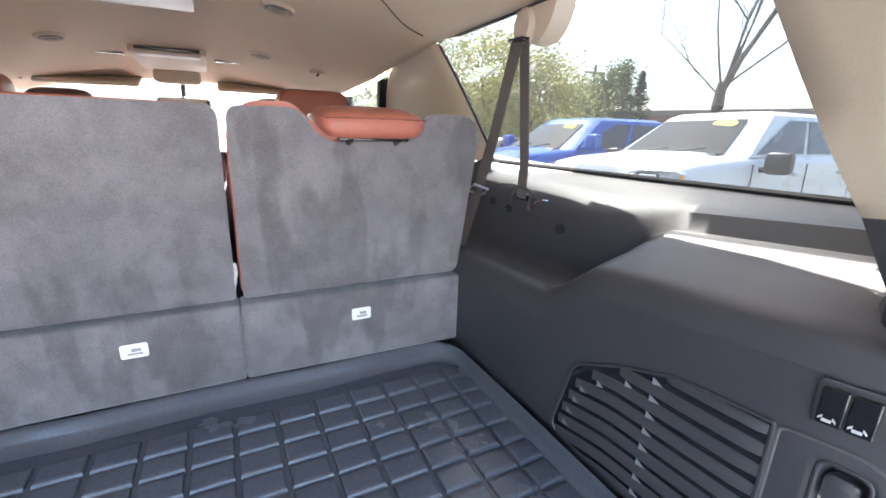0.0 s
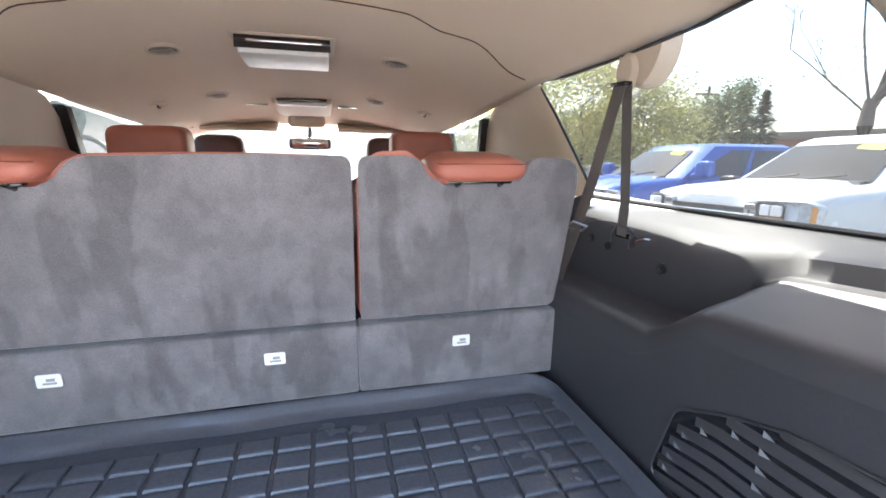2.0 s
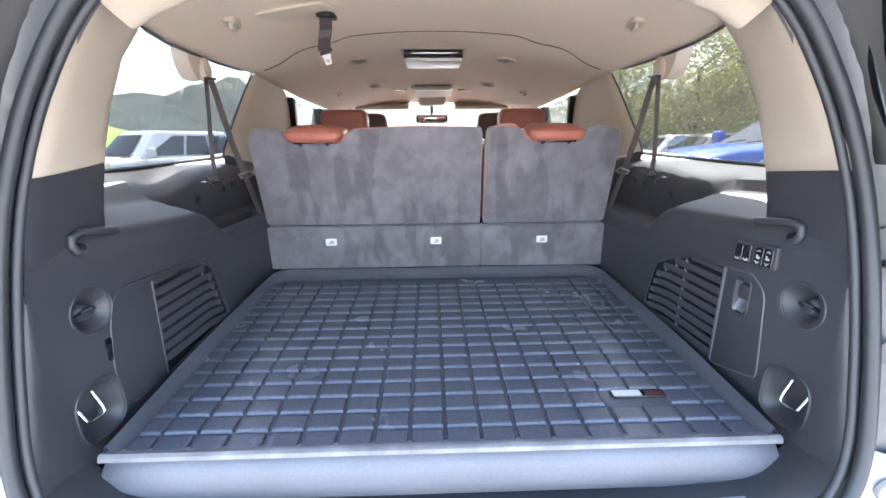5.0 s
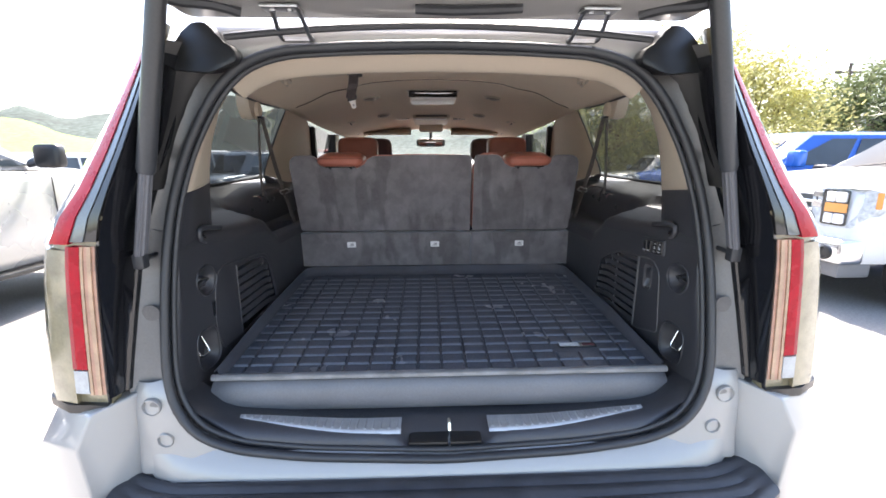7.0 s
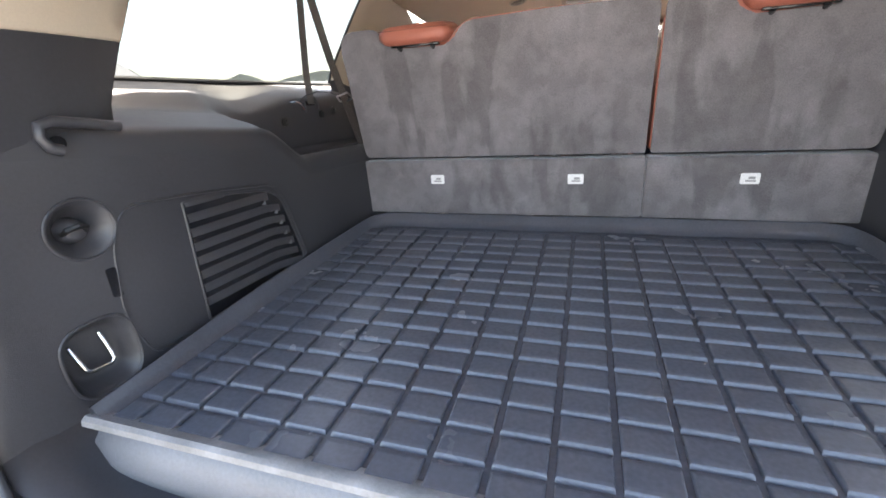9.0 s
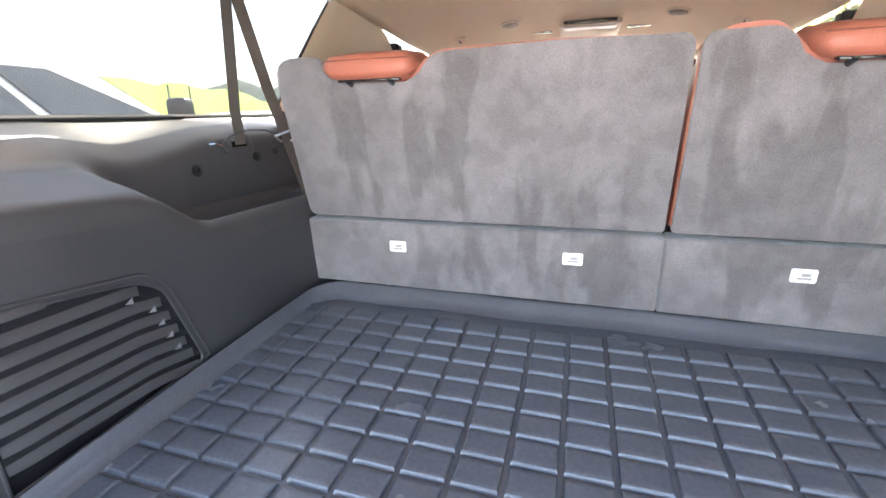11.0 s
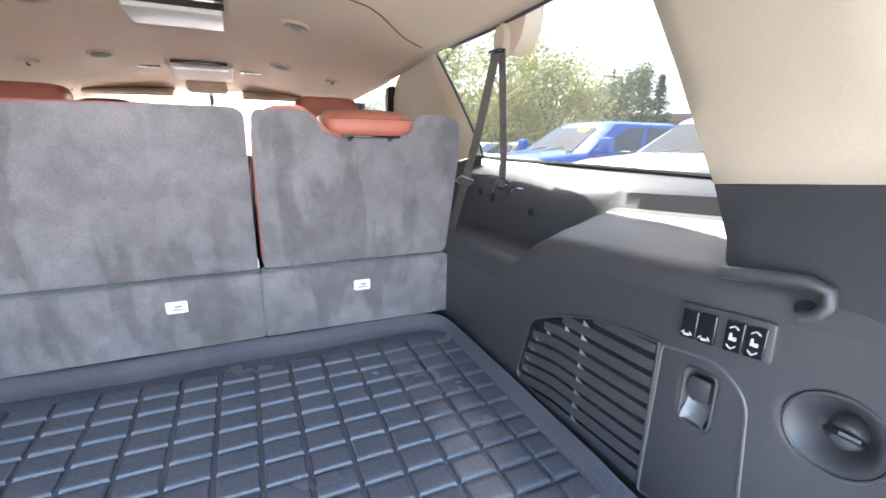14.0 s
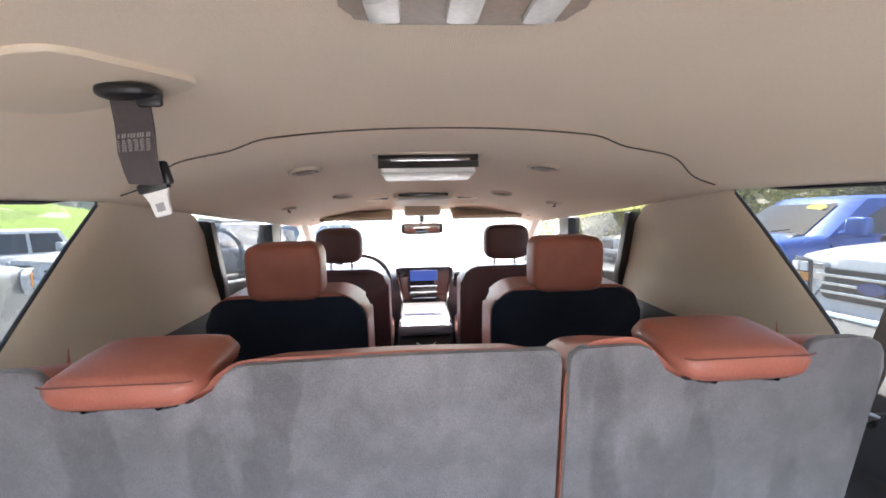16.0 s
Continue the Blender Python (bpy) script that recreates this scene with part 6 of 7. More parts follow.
LEAF_SPRING = leaf_mat("spring_leaves", (0.52, 0.50, 0.22))
LEAF_GREEN = leaf_mat("green_leaves", (0.20, 0.24, 0.12))
NEEDLE = leaf_mat("spruce_needles", (0.06, 0.085, 0.06))
BARK = mk("bark", (0.10, 0.082, 0.068), 0.9, vary=0.3, vscale=6, bump=0.6, bscale=40)


def tree(name, label, x, y, h, crown_w, leaf, count, seed, bare=False, low=0.25, leaf_size=0.16):
    t = thing(name, label, "tree", m=Matrix.Translation((x, y, 0)))
    rnd = random.Random(seed)
    bm = bmesh.new()
    tips = []

    def limb(p, d, length, r, depth):
        n = 4
        pts, rr = [p.copy()], [r]
        q = p.copy()
        dd = d.normalized()
        for k in range(n):
            dd = (dd + Vector((rnd.uniform(-1, 1), rnd.uniform(-1, 1), rnd.uniform(-0.3, 0.6))) * 0.16).normalized()
            q = q + dd * length / n
            pts.append(q.copy())
            rr.append(r * (1 - 0.55 * (k + 1) / n))
        tube(bm, pts, rr, 6 if depth < 2 else 4)
        tips.extend(pts[2:])
        if depth < (5 if bare else 3):
            for _ in range(3 if depth < (3 if bare else 2) else 2):
                b = rnd.choice(pts[1:])
                side = Vector((rnd.uniform(-1, 1), rnd.uniform(-1, 1), rnd.uniform(0.15, 0.9))).normalized()
                limb(b, dd * 0.7 + side, length * rnd.uniform(0.42, 0.66), max(r * 0.5, 0.009) if bare else r * 0.5, depth + 1)

    stems = 1
    if bare:
        tube(bm, [(0, 0, -0.1), (0.05, 0, 1.5), (0, 0, 2.9), (0.06, 0, 3.7)], [0.28, 0.24, 0.21, 0.15], 9)
        for lean, dz, ln, r0 in ((0.05, 1.0, 6.0, 0.09), (0.20, 1.0, 5.5, 0.06), (0.62, 1.0, 7.0, 0.095), (0.40, 1.0, 5.0, 0.055), (-0.70, 0.60, 3.2, 0.035), (-0.20, 1.0, 4.6, 0.045), (0.95, 0.75, 4.2, 0.045)):
            limb(Vector((0.03, 0, 3.05 + 0.55 * rnd.random())), Vector((0.53 * lean + rnd.uniform(-0.15, 0.15), -0.85 * lean + rnd.uniform(-0.15, 0.15), dz)), ln, r0, 1)
        stems = 0
    for k in range(stems):
        a = 2 * math.pi * k / stems + seed
        limb(Vector((0, 0, -0.1)), Vector((0.42 * math.cos(a) * (stems > 1), 0.42 * math.sin(a) * (stems > 1), 1)), h * (0.72 if stems == 1 else 0.8), 0.020 * h / (1 if stems == 1 else 2.2), 0 if stems == 1 else 1)
    part("trunk", bm, BARK, t)
    if leaf is None:
        return t
    bm = bmesh.new()
    vs, fs = [], []
    clumps = []
    for k in range(max(10, count // 90)):
        a, rr, z = rnd.uniform(0, 2 * math.pi), crown_w / 2 * math.sqrt(rnd.random()), rnd.uniform(low, 1.0)
        prof = math.sin(math.pi * min(1.0, (z - low) / (1 - low) * 0.85 + 0.12)) ** 0.6
        clumps.append((Vector((rr * prof * math.cos(a), rr * prof * math.sin(a), z * h * rnd.uniform(0.9, 1.02))), rnd.uniform(0.35, 0.9) * crown_w * 0.16))
    for k in range(count):
        if k % 5 == 0:
            c, r = rnd.choice(tips), 0.35
            c = Vector(c)
        else:
            c, r = rnd.choice(clumps)
        p = c + Vector((rnd.gauss(0, r), rnd.gauss(0, r), rnd.gauss(0, r * 0.75)))
        if p.z < low * h * 0.6:
            continue
        sz = leaf_size * rnd.uniform(0.6, 1.5)
        u = Vector((rnd.uniform(-1, 1), rnd.uniform(-1, 1), rnd.uniform(-1, 1))).normalized()
        v = u.orthogonal().normalized()
        b = len(vs)
        vs += [p - u * sz, p + v * sz * 0.55, p + u * sz, p - v * sz * 0.55]
        fs.append((b, b + 1, b + 2, b + 3))
    bm.free()
    me = bpy.data.meshes.new("crown")
    me.from_pydata([tuple(v) for v in vs], [], fs)
    me.materials.append(leaf)
    ob = new("crown", me)
    ob.parent = t
    return t


def spruce(x, y, h, seed):
    t = thing("spruce_tree", "dark green spruce with drooping tiers", "tree", group="spruces", m=Matrix.Translation((x, y, 0)))
    rnd = random.Random(seed)
    bm = bmesh.new()
    tube(bm, [(0, 0, -0.1), (0, 0, h * 0.5), (0, 0, h * 0.98)], [0.14, 0.08, 0.01], 7)
    part("trunk", bm, BARK, t)
    vs, fs = [], []
    for k in range(2600):
        u = rnd.random() ** 0.8
        z = h * (0.08 + 0.92 * u)
        tier = 0.78 + 0.22 * math.sin(u * 46)
        rmax = 0.30 * h * (1 - u) ** 0.85 * tier + 0.05
        a = rnd.uniform(0, 2 * math.pi)
        r = rmax * rnd.random() ** 0.45
        p = Vector((r * math.cos(a), r * math.sin(a), z - 0.16 * r))
        out = Vector((math.cos(a), math.sin(a), -0.25)).normalized() * 0.20 * rnd.uniform(0.6, 1.4)
        sd = Vector((-math.sin(a), math.cos(a), rnd.uniform(-0.4, 0.4))) * 0.055
        b = len(vs)
        vs += [p - out, p + sd, p + out, p - sd]
        fs.append((b, b + 1, b + 2, b + 3))
    me = bpy.data.meshes.new("crown")
    me.from_pydata([tuple(v) for v in vs], [], fs)
    me.materials.append(NEEDLE)
    ob = new("crown", me)
    ob.parent = t


tree("spring_tree", "young deciduous tree in pale spring leaf", 11.6, 18.6, 6.4, 6.0, LEAF_SPRING, 15000, 5, low=0.08, leaf_size=0.08)
tree("spring_tree", "young deciduous tree in pale spring leaf", 14.0, 17.8, 5.6, 5.5, LEAF_SPRING, 14000, 12, low=0.08, leaf_size=0.08)
tree("spring_tree", "young deciduous tree in pale spring leaf", 9.0, 20.0, 6.8, 5.5, LEAF_SPRING, 12000, 21, low=0.08, leaf_size=0.08)
tree("hedge_tree", "dense dark green tree along the lot edge", 15.0, 22.5, 4.6, 7.5, LEAF_GREEN, 22000, 31, low=0.05, leaf_size=0.08)
tree("hedge_tree", "dense dark green tree along the lot edge", 18.6, 18.8, 5.0, 4.5, LEAF_GREEN, 18000, 37, low=0.05, leaf_size=0.08)
tree("hedge_tree", "dense dark green tree along the lot edge", 10.0, 24.5, 4.6, 8.5, LEAF_GREEN, 22000, 41, low=0.05, leaf_size=0.08)
tree("bare_tree", "leafless tree with several slender stems", 16.5, 10.3, 9.5, 6.0, None, 0, 8, bare=True)
spruce(21.0, 18.6, 5.6, 1)
spruce(23.5, 19.6, 5.8, 2)
spruce(24.0, 9.6, 5.4, 3)

# ---- low brick building, poles ----
bd = thing("brick_building", "long low red-brick building with a flat roof", "building", m=pose(40, 26, 0, 0, 0, -52))
BRICK = mk("brick", (0.24, 0.12, 0.085), 0.85, vary=0.2, vscale=1.5, fine=0.2, fscale=30)
part("wall", bbox((-9, 0, -0.2), (9, 9, 4.1), 0.02), BRICK, bd)
part("roof_fascia", bbox((-9.4, -0.5, 4.0), (9.4, 9.3, 4.6), 0.04), mk("fascia", (0.16, 0.13, 0.11), 0.7), bd)
for k in range(5):
    part("window", bbox((-8.2 + k * 3.6, -0.03, 1.5), (-6.6 + k * 3.6, 0.06, 3.1), 0.01), GLOSS, bd)


def pole(name, label, x, y, h, arm):
    p = thing(name, label, "pole", m=Matrix.Translation((x, y, 0)))
    bm = bmesh.new()
    tube(bm, [(0, 0, -0.1), (0, 0, h)], [0.13, 0.09], 10)
    part("post", bm, BARK if not arm else STEEL, p)
    bm = bmesh.new()
    if arm:
        tube(bm, [(0, 0, h - 0.3), (0.3, -0.1, h + 0.05), (1.0, -0.3, h + 0.1)], 0.05, 8)
        part("arm", bm, STEEL, p)
        part("lamp_head", bbox((0.8, -0.45, h), (1.5, -0.2, h + 0.14), 0.03), TRIM_DARK, p)
    else:
        box(bm, (-0.9, -0.06, h - 0.6), (0.9, 0.06, h - 0.45), 0.01)
        part("cross_arm", bm, BARK, p)


pole("utility_pole", "wooden utility pole with a cross arm", 25.0, 25.0, 7.0, False)
pole("street_lamp", "steel lot lamp with a short arm", 23.0, 21.6, 6.2, True)
for k in range(2):
    p = thing("thin_pole", "slender dark marker pole by the slope", "pole", group="marker poles", m=Matrix.Translation((-30.0 + k * 1.4, 27.0 + k * 0.6, 0)))
    bm = bmesh.new()
    tube(bm, [(0, 0, -0.1), (0, 0, 4.4)], 0.06, 8)
    part("post", bm, BARK, p)

# ---- parked vehicles ----
TYRE = mk("tyre", (0.018, 0.018, 0.019), 0.8, vary=0.2, bump=0.3, bscale=120)
DARK_GLASS = mk("dark_glass", (0.022, 0.030, 0.037), 0.06, vary=0.3, vscale=2, spec=0.5)
SCREEN_GLASS = mk("screen_glass", (0.010, 0.016, 0.018), 0.05, vary=0.5, vscale=2.5, spec=0.2)
AMBER = mk("amber_lens", (0.62, 0.24, 0.03), 0.15, coat=1.0)
LAMPGLASS = mk("headlamp_glass", (0.50, 0.52, 0.54), 0.08, coat=1.0, vary=0.3, vscale=25)
YELLOW = mk("yellow_sticker", (0.80, 0.68, 0.10), 0.6)


def paint(name, c, metal=0.2):
    return mk(name, c, 0.28, metal=metal, vary=0.03, vscale=2, fine=0.03, fscale=900, spec=0.3, coat=0.4)


def vehicle(name, label, m, colour, bed=True, length=5.85, width=2.02, height=1.95, belt=1.27, hood=1.12, sticker=False, group="parked vehicles", detail=True, dark_mirror=False):
    v = thing(name, label, "truck" if bed else "car", group=group, m=m)
    W = width / 2
    cowl, screen_top, roof_end = -0.215 * length, -0.35 * length, (-0.66 if bed else -0.93) * length
    st = [(0.02, 0.86, hood - 0.24), (-0.02, 0.93, hood - 0.05), (-0.12, 0.97, hood), (-0.5, 0.985, lerp(hood, belt, 0.5)), (cowl, 1.0, belt - 0.01), (-0.5 * length, 1.0, belt + 0.02), (roof_end - 0.1, 1.0, belt + 0.04)]
    st += [(-length + 0.05, 0.99, belt + 0.06), (-length, 0.95, belt)] if bed else [(-length + 0.06, 0.97, belt + 0.02), (-length, 0.90, belt - 0.2)]
    low = 0.50 if bed else 0.36
    bm = bmesh.new()
    rings = []
    for x, k, zt in st:
        w = W * k
        rings.append([(x, sg * a, z) for sg, a, z in [(-1, w * 0.93, low), (-1, w, low + 0.12), (-1, w, 0.80), (-1, w * 0.985, zt - 0.14), (-1, w * 0.96, zt - 0.05), (-1, w * 0.88, zt), (-1, w * 0.66, zt + 0.006), (-1, w * 0.58, zt + 0.034), (-1, w * 0.3, zt + 0.044), (1, w * 0.3, zt + 0.044), (1, w * 0.58, zt + 0.034), (1, w * 0.66, zt + 0.006), (1, w * 0.88, zt), (1, w * 0.96, zt - 0.05), (1, w * 0.985, zt - 0.14), (1, w, 0.80), (1, w, low + 0.12), (1, w * 0.93, low)]])
    loft(bm, rings, True, True)
    part("body", bm, colour, v, angle=50)
    # cab
    b0, b1, t0, t1 = cowl - 0.02, roof_end, screen_top, roof_end + (0.06 if bed else 0.25)
    wb, wt = W * 0.93, W * 0.72
    zb = belt - 0.02
    bm = bmesh.new()

    def cab(t, o):
        x0, x1, w = lerp(b0, t0, t) + o, lerp(b1, t1, t) - o, lerp(wb, wt, t) + o
        z = lerp(zb, height - 0.05, t)
        return [(x0 + 0.10, -w * 0.3, z), (x0 + 0.10, w * 0.3, z), (x0 + 0.03, w * 0.8, z), (x0 - 0.12, w, z), (lerp(x0, x1, 0.5), w * 1.01, z), (x1 + 0.05, w, z), (x1, w * 0.8, z), (x1, -w * 0.8, z), (x1 + 0.05, -w, z), (lerp(x0, x1, 0.5), -w * 1.01, z), (x0 - 0.12, -w, z), (x0 + 0.03, -w * 0.8, z)]

    top = [(lerp(p[0], (t0 + t1) / 2, 0.10), p[1] * 0.86, height) for p in cab(1.0, 0)]
    loft(bm, [cab(0, 0), cab(0.5, 0), cab(0.92, 0), cab(1.0, 0), top], True, True)
    cabob = part("cab", bm, colour, v, angle=40)

    def pane(nm, pts, label="", mat=DARK_GLASS):
        b = bmesh.new()
        b.faces.new([b.verts.new(p) for p in pts])
        o = part(nm, b, mat, cabob, label, smooth=False)
        solid(o, 0.012, 0.0)
        return o

    def on(t, f, sg, o=0.014):
        """On the cab's flank: t up, f back."""
        x0, x1 = lerp(b0, t0, t) - 0.12, lerp(b1, t1, t) + 0.05
        return (lerp(x0, x1, f), sg * (lerp(wb, wt, t) * 1.004 + o), lerp(zb, height - 0.05, t))

    # windscreen
    ws = lambda t, f: (lerp(b0, t0, t) + 0.125 - 0.075 * abs(f) ** 2.2, lerp(wb, wt, t) * 0.9 * f, lerp(zb, height - 0.05, t))
    bm = bmesh.new()
    loft(bm, [[ws(t, f) for f in (-0.86, -0.6, -0.3, 0, 0.3, 0.6, 0.86)] for t in (0.06, 0.5, 0.9)])
    wsob = part("windscreen", bm, SCREEN_GLASS, cabob, "windscreen with light reflections", angle=60)
    if sticker:
        bm = bmesh.new()
        c = ws(0.80, 0.55)
        prism(bm, [(0.16 * math.cos(k * math.pi / 8), 0.045 * math.sin(k * math.pi / 8)) for k in range(16)], lambda a, b, q: Vector((c[0] + 0.02 + q - 0.6 * b, c[1] + a, c[2] + b)), 0.0, 0.005)
        part("sticker", bm, YELLOW, wsob, "yellow oval windscreen sticker", smooth=False)
    bm = bmesh.new()
    loft(bm, [[(ws(t, f)[0] + 0.012 + dx, ws(t, f)[1], ws(t, f)[2] + dz) for f in (-0.84, -0.6, -0.3, 0, 0.3, 0.6, 0.84)] for t, dx, dz in ((0.10, 0.004, 0.0), (0.06, 0.02, 0.012), (0.02, 0.06, 0.022), (0.0, 0.10, 0.0))])
    part("cowl", bm, TRIM_DARK, cabob, "black cowl under the windscreen")
    bm = bmesh.new()
    for f in (-0.45, 0.15):
        p, q = ws(0.06, f), ws(0.16, f + 0.45)
        tube(bm, [(p[0] + 0.03, p[1], p[2] + 0.02), (q[0] + 0.03, q[1], q[2] + 0.02)], 0.012, 5)
    part("wiper", bm, TRIM_DARK, cabob)
    for sg in (-1, 1):
        cuts = ((0.13, 0.47), (0.52, 0.93)) if bed else ((0.13, 0.38), (0.41, 0.66), (0.69, 0.95))
        for a, b in cuts:
            lead = 0.10 if a < 0.2 else 0.0
            pane("side_window", [on(0.08, a - lead * 0.9, sg), on(0.08, b, sg), on(0.88, b, sg), on(0.88, a + lead, sg)], "dark side window")
        # mirror
        bm = bmesh.new()
        mx = cowl - 0.30
        mz = belt - 0.08 if dark_mirror else belt + 0.12
        pillow(bm, (mx, sg * (W + 0.17), mz), (0.14, 0.27, 0.25), 0.40, 0.40, 18, 9)
        tube(bm, [(mx, sg * (W - 0.06), mz - 0.09), (mx, sg * (W + 0.10), mz - 0.06)], 0.035, 6)
        part("door_mirror", bm, TRIM_DARK if dark_mirror or (bed and not sticker) else colour, v, "door mirror")
        if detail:
            # door joints and handles
            for f in ((0.04, 0.50, 0.97) if bed else (0.04, 0.40, 0.68)):
                x = lerp(b0, b1, f)
                part("door_gap", bbox((x - 0.003, min(sg * W * 0.992, sg * (W * 1.004)), 0.55), (x + 0.003, max(sg * W * 0.992, sg * W * 1.004), belt - 0.10)), TRIM_DARK, v, smooth=False)
            for f in (0.42, 0.86):
                x = lerp(b0, b1, f)
                part("door_handle", bbox((x - 0.11, min(sg * W * 0.99, sg * (W + 0.035)), belt - 0.24), (x + 0.11, max(sg * W * 0.99, sg * (W + 0.035)), belt - 0.20), 0.012), colour, v)
            part("running_board", bbox((cowl - 0.1 - 2.4, min(sg * W * 0.85, sg * W * 1.04), 0.43), (cowl - 0.1, max(sg * W * 0.85, sg * W * 1.04), 0.485), 0.02), TRIM_DARK, v)
        # headlamp
        bm = bmesh.new()
        o = rounded([(0.47, hood - 0.05), (0.66, hood - 0.025), (0.96, hood - 0.025), (1.0, hood - 0.08), (0.985, hood - 0.23), (0.90, hood - 0.42), (0.60, hood - 0.43), (0.47, hood - 0.26)], 0.025, 3)
        wrap = lambda q: 0.04 - 0.05 * ss(0.80, 0.94, q) - 0.19 * max(0.0, (q - 0.93) / 0.07)
        prism(bm, [(sg * q * W, z) for q, z in o], lambda u, z, w: Vector((wrap(abs(u) / W) + w, u * (1 + 0.014 * ss(0.90, 1.0, abs(u) / W)), z)), -0.10, 0.012, 0.008, 2)
        lamp = part("headlamp", bm, LAMPGLASS, v, "clear headlamp with an amber band")
        if detail:
            def slab(nm, a0, a1, z0, z1, d, mat, bev=0.006):
                b = bmesh.new()
                prism(b, rounded([(sg * a0 * W, hood + z0), (sg * a1 * W, hood + z0), (sg * a1 * W, hood + z1), (sg * a0 * W, hood + z1)], bev, 2), lambda u, z, w: Vector((wrap(abs(u) / W) + w, u * (1 + (0.014 + 0.02 * d / 0.02) * ss(0.90, 1.0, abs(u) / W)), z)), 0.006, 0.012 + d, 0.003, 1)
                part(nm, b, mat, lamp)

            slab("lamp_bezel", 0.60, 0.865, -0.405, -0.045, 0.004, GLOSS, 0.02)
            for z0, z1 in ((-0.165, -0.065), (-0.385, -0.285)):
                slab("projector", 0.65, 0.74, z0, z1, 0.018, LABEL, 0.014)
                slab("projector", 0.755, 0.845, z0, z1, 0.018, LABEL, 0.014)
            slab("amber_band", 0.64, 0.86, -0.270, -0.180, 0.014, AMBER)
            slab("amber_corner", 0.974, 0.990, -0.22, -0.06, 0.006, AMBER)
            slab("lamp_trim", 0.48, 0.59, -0.24, -0.17, 0.006, CHROME)
            slab("lamp_trim", 0.48, 0.59, -0.13, -0.07, 0.006, CHROME)
            # fog lamp at the bumper's corner
            bm = bmesh.new()
            lathe(bm, [(0.075, 0.0), (0.075, -0.02), (0.06, -0.025), (0.05, -0.008), (0.001, -0.012)], lambda c, d, w: Vector((0.128 - w, sg * 0.80 * W + c, 0.61 + d)), 20)
            part("fog_lamp", bm, TRIM_DARK, v, "round fog lamp in a black bezel")
        for wx in (-0.165 * length, -0.79 * length):
            bm = bmesh.new()
            arch = [(wx + 0.49 * math.cos(a), 0.40 + 0.49 * math.sin(a)) for a in [math.pi * k / 12 for k in range(13)]]
            arch = [(wx + 0.49, low + 0.005)] + [q for q in arch if q[1] > low + 0.01] + [(wx - 0.49, low + 0.005)]
            prism(bm, arch, lambda a, b, q: Vector((a, sg * (W * q), b)), 0.80, 1.006)
            part("wheel_arch", bm, TRIM_DARK, v, smooth=False)
            bm = bmesh.new()
            lathe(bm, [(0.24, 0.02), (0.30, 0.0), (0.38, 0.01), (0.41, 0.04), (0.41, 0.23), (0.38, 0.26), (0.2, 0.26)], lambda a, b, d: Vector((wx + a, sg * (W * 1.015 - d), 0.40 + b)), 28)
            wheel = part("wheel", bm, TYRE, v, "black tyre with a light alloy rim")
            bm = bmesh.new()
            lathe(bm, [(0.27, 0.01), (0.25, 0.035), (0.08, 0.045), (0.07, 0.02), (0.001, 0.02)], lambda a, b, d: Vector((wx + a, sg * (W * 1.015 - d), 0.40 + b)), 20)
            for k in range(6):
                a = 2 * math.pi * k / 6
                tube(bm, [(wx + 0.06 * math.cos(a), sg * (W * 1.015 - 0.018), 0.40 + 0.06 * math.sin(a)), (wx + 0.25 * math.cos(a), sg * (W * 1.015 - 0.018), 0.40 + 0.25 * math.sin(a))], 0.028, 5)
            part("rim", bm, ALU, wheel)
        if bed:
            bm = bmesh.new()
            box(bm, (-length - 0.02, min(sg * W * 0.78, sg * W * 0.94), belt - 0.42), (-length + 0.06, max(sg * W * 0.78, sg * W * 0.94), belt - 0.08), 0.01)
            part("tail_lamp", bm, RED, v)
    # grille, bumper
    bm = bmesh.new()
    prism(bm, rounded([(-0.54 * W, hood - 0.11), (0.54 * W, hood - 0.11), (0.50 * W, hood - 0.42), (-0.50 * W, hood - 0.42)], 0.05, 4), lambda u, z, w: Vector((0.03 + w, u, z)), -0.08, 0.02, 0.01, 2)
    gr_ = part("grille", bm, TRIM_DARK, v, "dark grille with chrome bars")
    if detail:
        for k in range(3):
            z = hood - 0.18 - 0.085 * k
            part("grille_bar", bbox((0.045, -0.50 * W, z - 0.016), (0.065, 0.50 * W, z + 0.016), 0.008), CHROME, gr_)
        bm = bmesh.new()
        prism(bm, [(0.13 * math.cos(k * math.pi / 10), hood - 0.265 + 0.055 * math.sin(k * math.pi / 10)) for k in range(20)], lambda u, z, w: Vector((0.06 + w, u, z)), 0.0, 0.015, 0.004, 1)
        part("badge", bm, mk("badge_blue", (0.02, 0.05, 0.22), 0.2, coat=1.0), gr_, "plain oval badge")
    part("front_bumper", bbox((-0.14, -W * 0.97, low), (0.13, W * 0.97, hood - (0.53 if bed else 0.40)), 0.05, 3), CHROME if detail and bed else colour, v, "front bumper")
    part("valance", bbox((-0.30, -W * 0.90, low - 0.15), (0.06, W * 0.90, low + 0.03), 0.03), mk("grey_plastic", (0.14, 0.14, 0.145), 0.6), v, "grey lower valance")
    part("rear_bumper", bbox((-length - 0.10, -W * 0.93, 0.45), (-length + 0.10, W * 0.93, 0.66), 0.04, 3), CHROME if bed else colour, v)
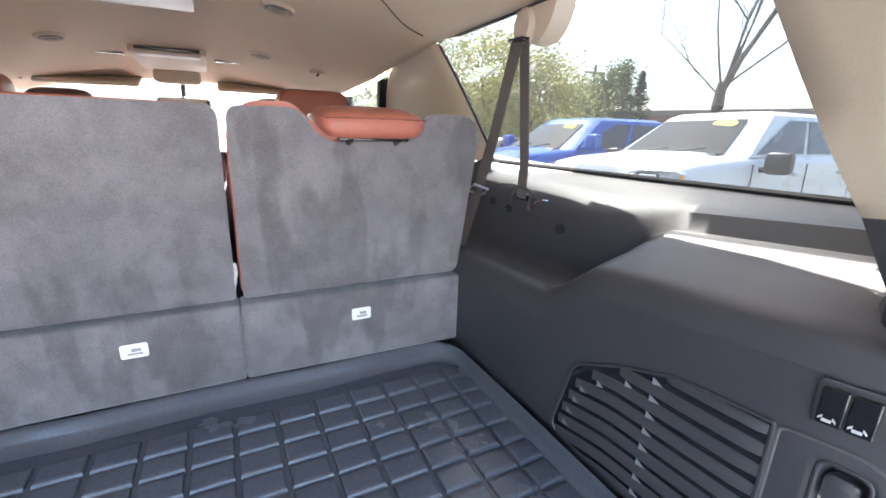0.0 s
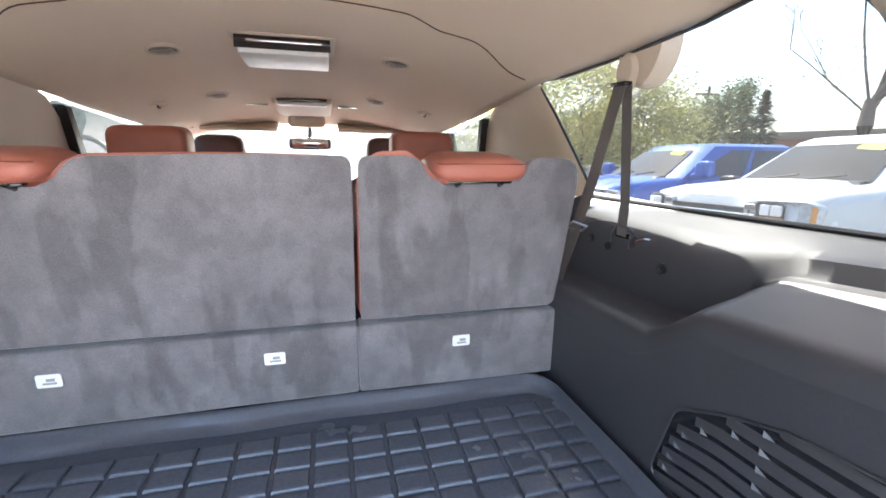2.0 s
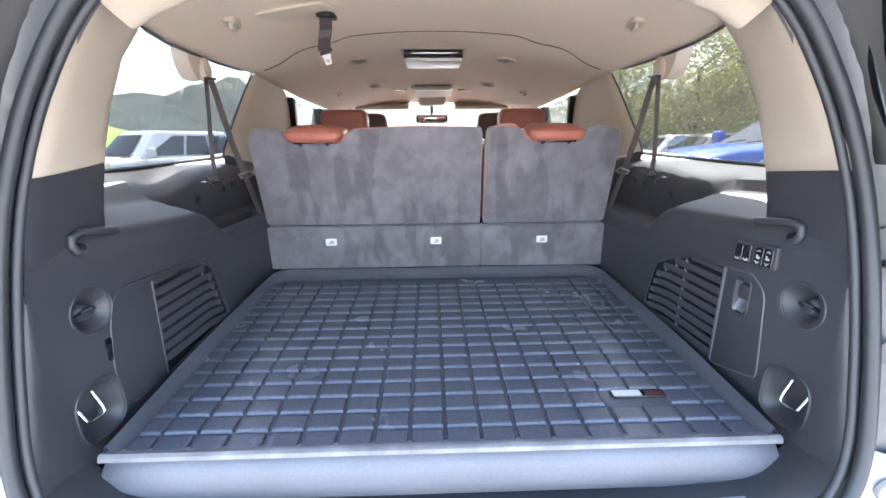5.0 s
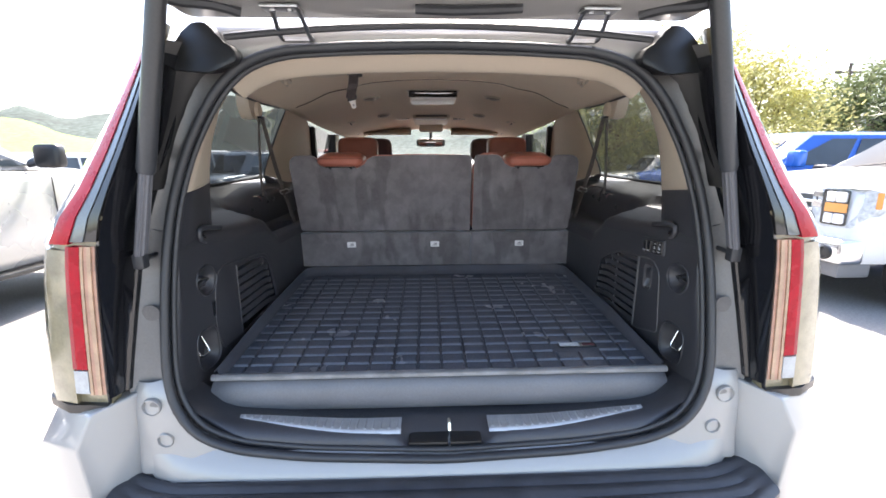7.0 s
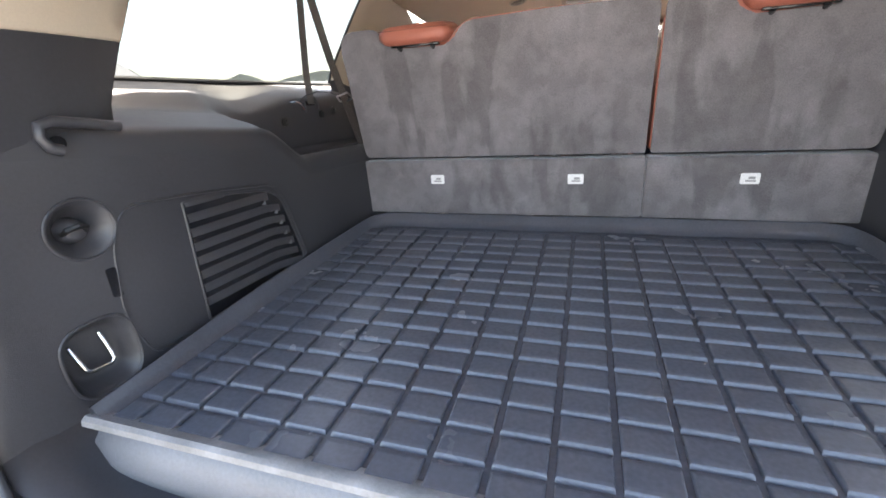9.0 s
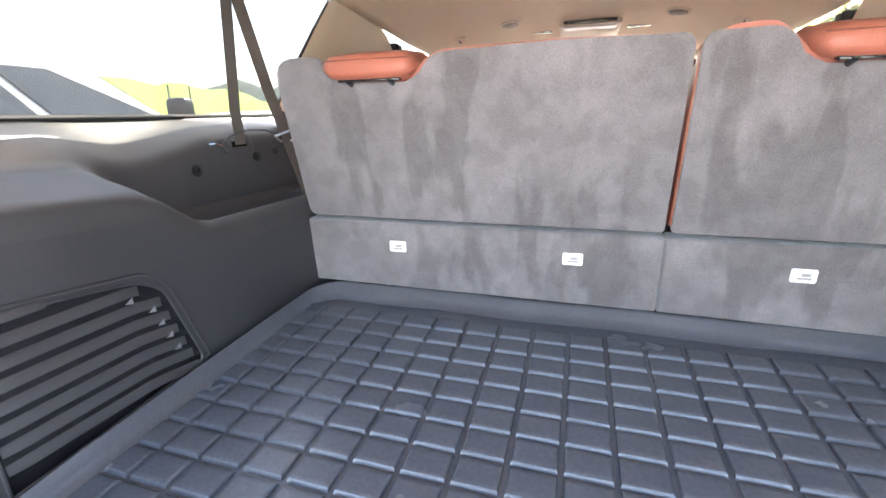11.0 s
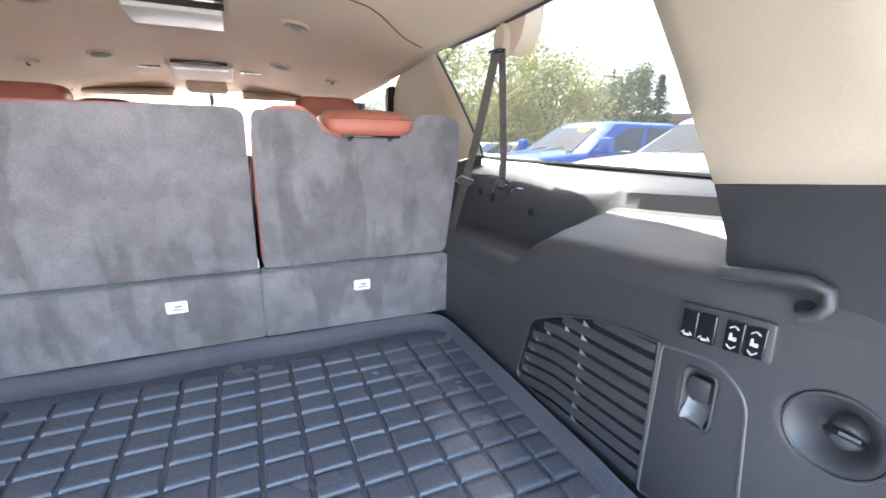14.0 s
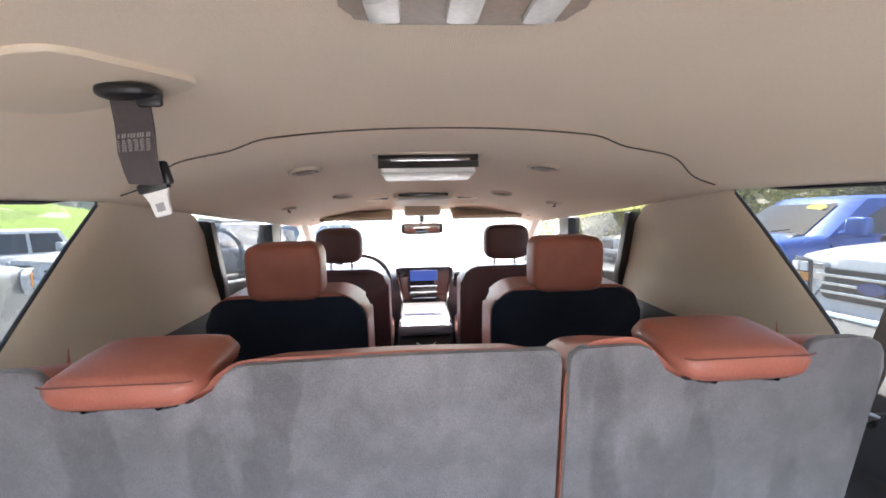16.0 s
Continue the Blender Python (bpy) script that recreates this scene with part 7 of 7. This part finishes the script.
    part("underbody", bbox((-length + 0.2, -W * 0.45, low - 0.10), (-0.3, W * 0.45, low + 0.1), 0.02), TRIM_DARK, v)
    return v


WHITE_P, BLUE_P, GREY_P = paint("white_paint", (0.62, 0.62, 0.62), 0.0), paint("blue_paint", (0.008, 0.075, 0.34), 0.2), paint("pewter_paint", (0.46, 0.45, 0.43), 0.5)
BLACK_P, TEAL_P, RED_P = paint("black_paint", (0.02, 0.02, 0.022)), paint("slate_paint", (0.10, 0.13, 0.16), 0.4), paint("red_paint", (0.35, 0.02, 0.02), 0.2)


def stand(x, y, heading):
    """Front bumper at (x, y), nose towards the heading (degrees, 0 = +x, 90 = +y)."""
    return pose(x, y, 0, 0, 0, heading)


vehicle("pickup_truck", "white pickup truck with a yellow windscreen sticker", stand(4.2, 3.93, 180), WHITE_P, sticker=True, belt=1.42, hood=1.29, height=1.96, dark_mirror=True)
vehicle("pickup_truck", "bright blue pickup truck parked beside the white one", stand(4.0, 6.55, 180), BLUE_P, sticker=True, belt=1.43, hood=1.28, height=1.97)
vehicle("pickup_truck", "pale pewter pickup truck parked alongside", stand(-5.17, 5.25, 90), GREY_P, belt=1.49, hood=1.36, height=2.05)
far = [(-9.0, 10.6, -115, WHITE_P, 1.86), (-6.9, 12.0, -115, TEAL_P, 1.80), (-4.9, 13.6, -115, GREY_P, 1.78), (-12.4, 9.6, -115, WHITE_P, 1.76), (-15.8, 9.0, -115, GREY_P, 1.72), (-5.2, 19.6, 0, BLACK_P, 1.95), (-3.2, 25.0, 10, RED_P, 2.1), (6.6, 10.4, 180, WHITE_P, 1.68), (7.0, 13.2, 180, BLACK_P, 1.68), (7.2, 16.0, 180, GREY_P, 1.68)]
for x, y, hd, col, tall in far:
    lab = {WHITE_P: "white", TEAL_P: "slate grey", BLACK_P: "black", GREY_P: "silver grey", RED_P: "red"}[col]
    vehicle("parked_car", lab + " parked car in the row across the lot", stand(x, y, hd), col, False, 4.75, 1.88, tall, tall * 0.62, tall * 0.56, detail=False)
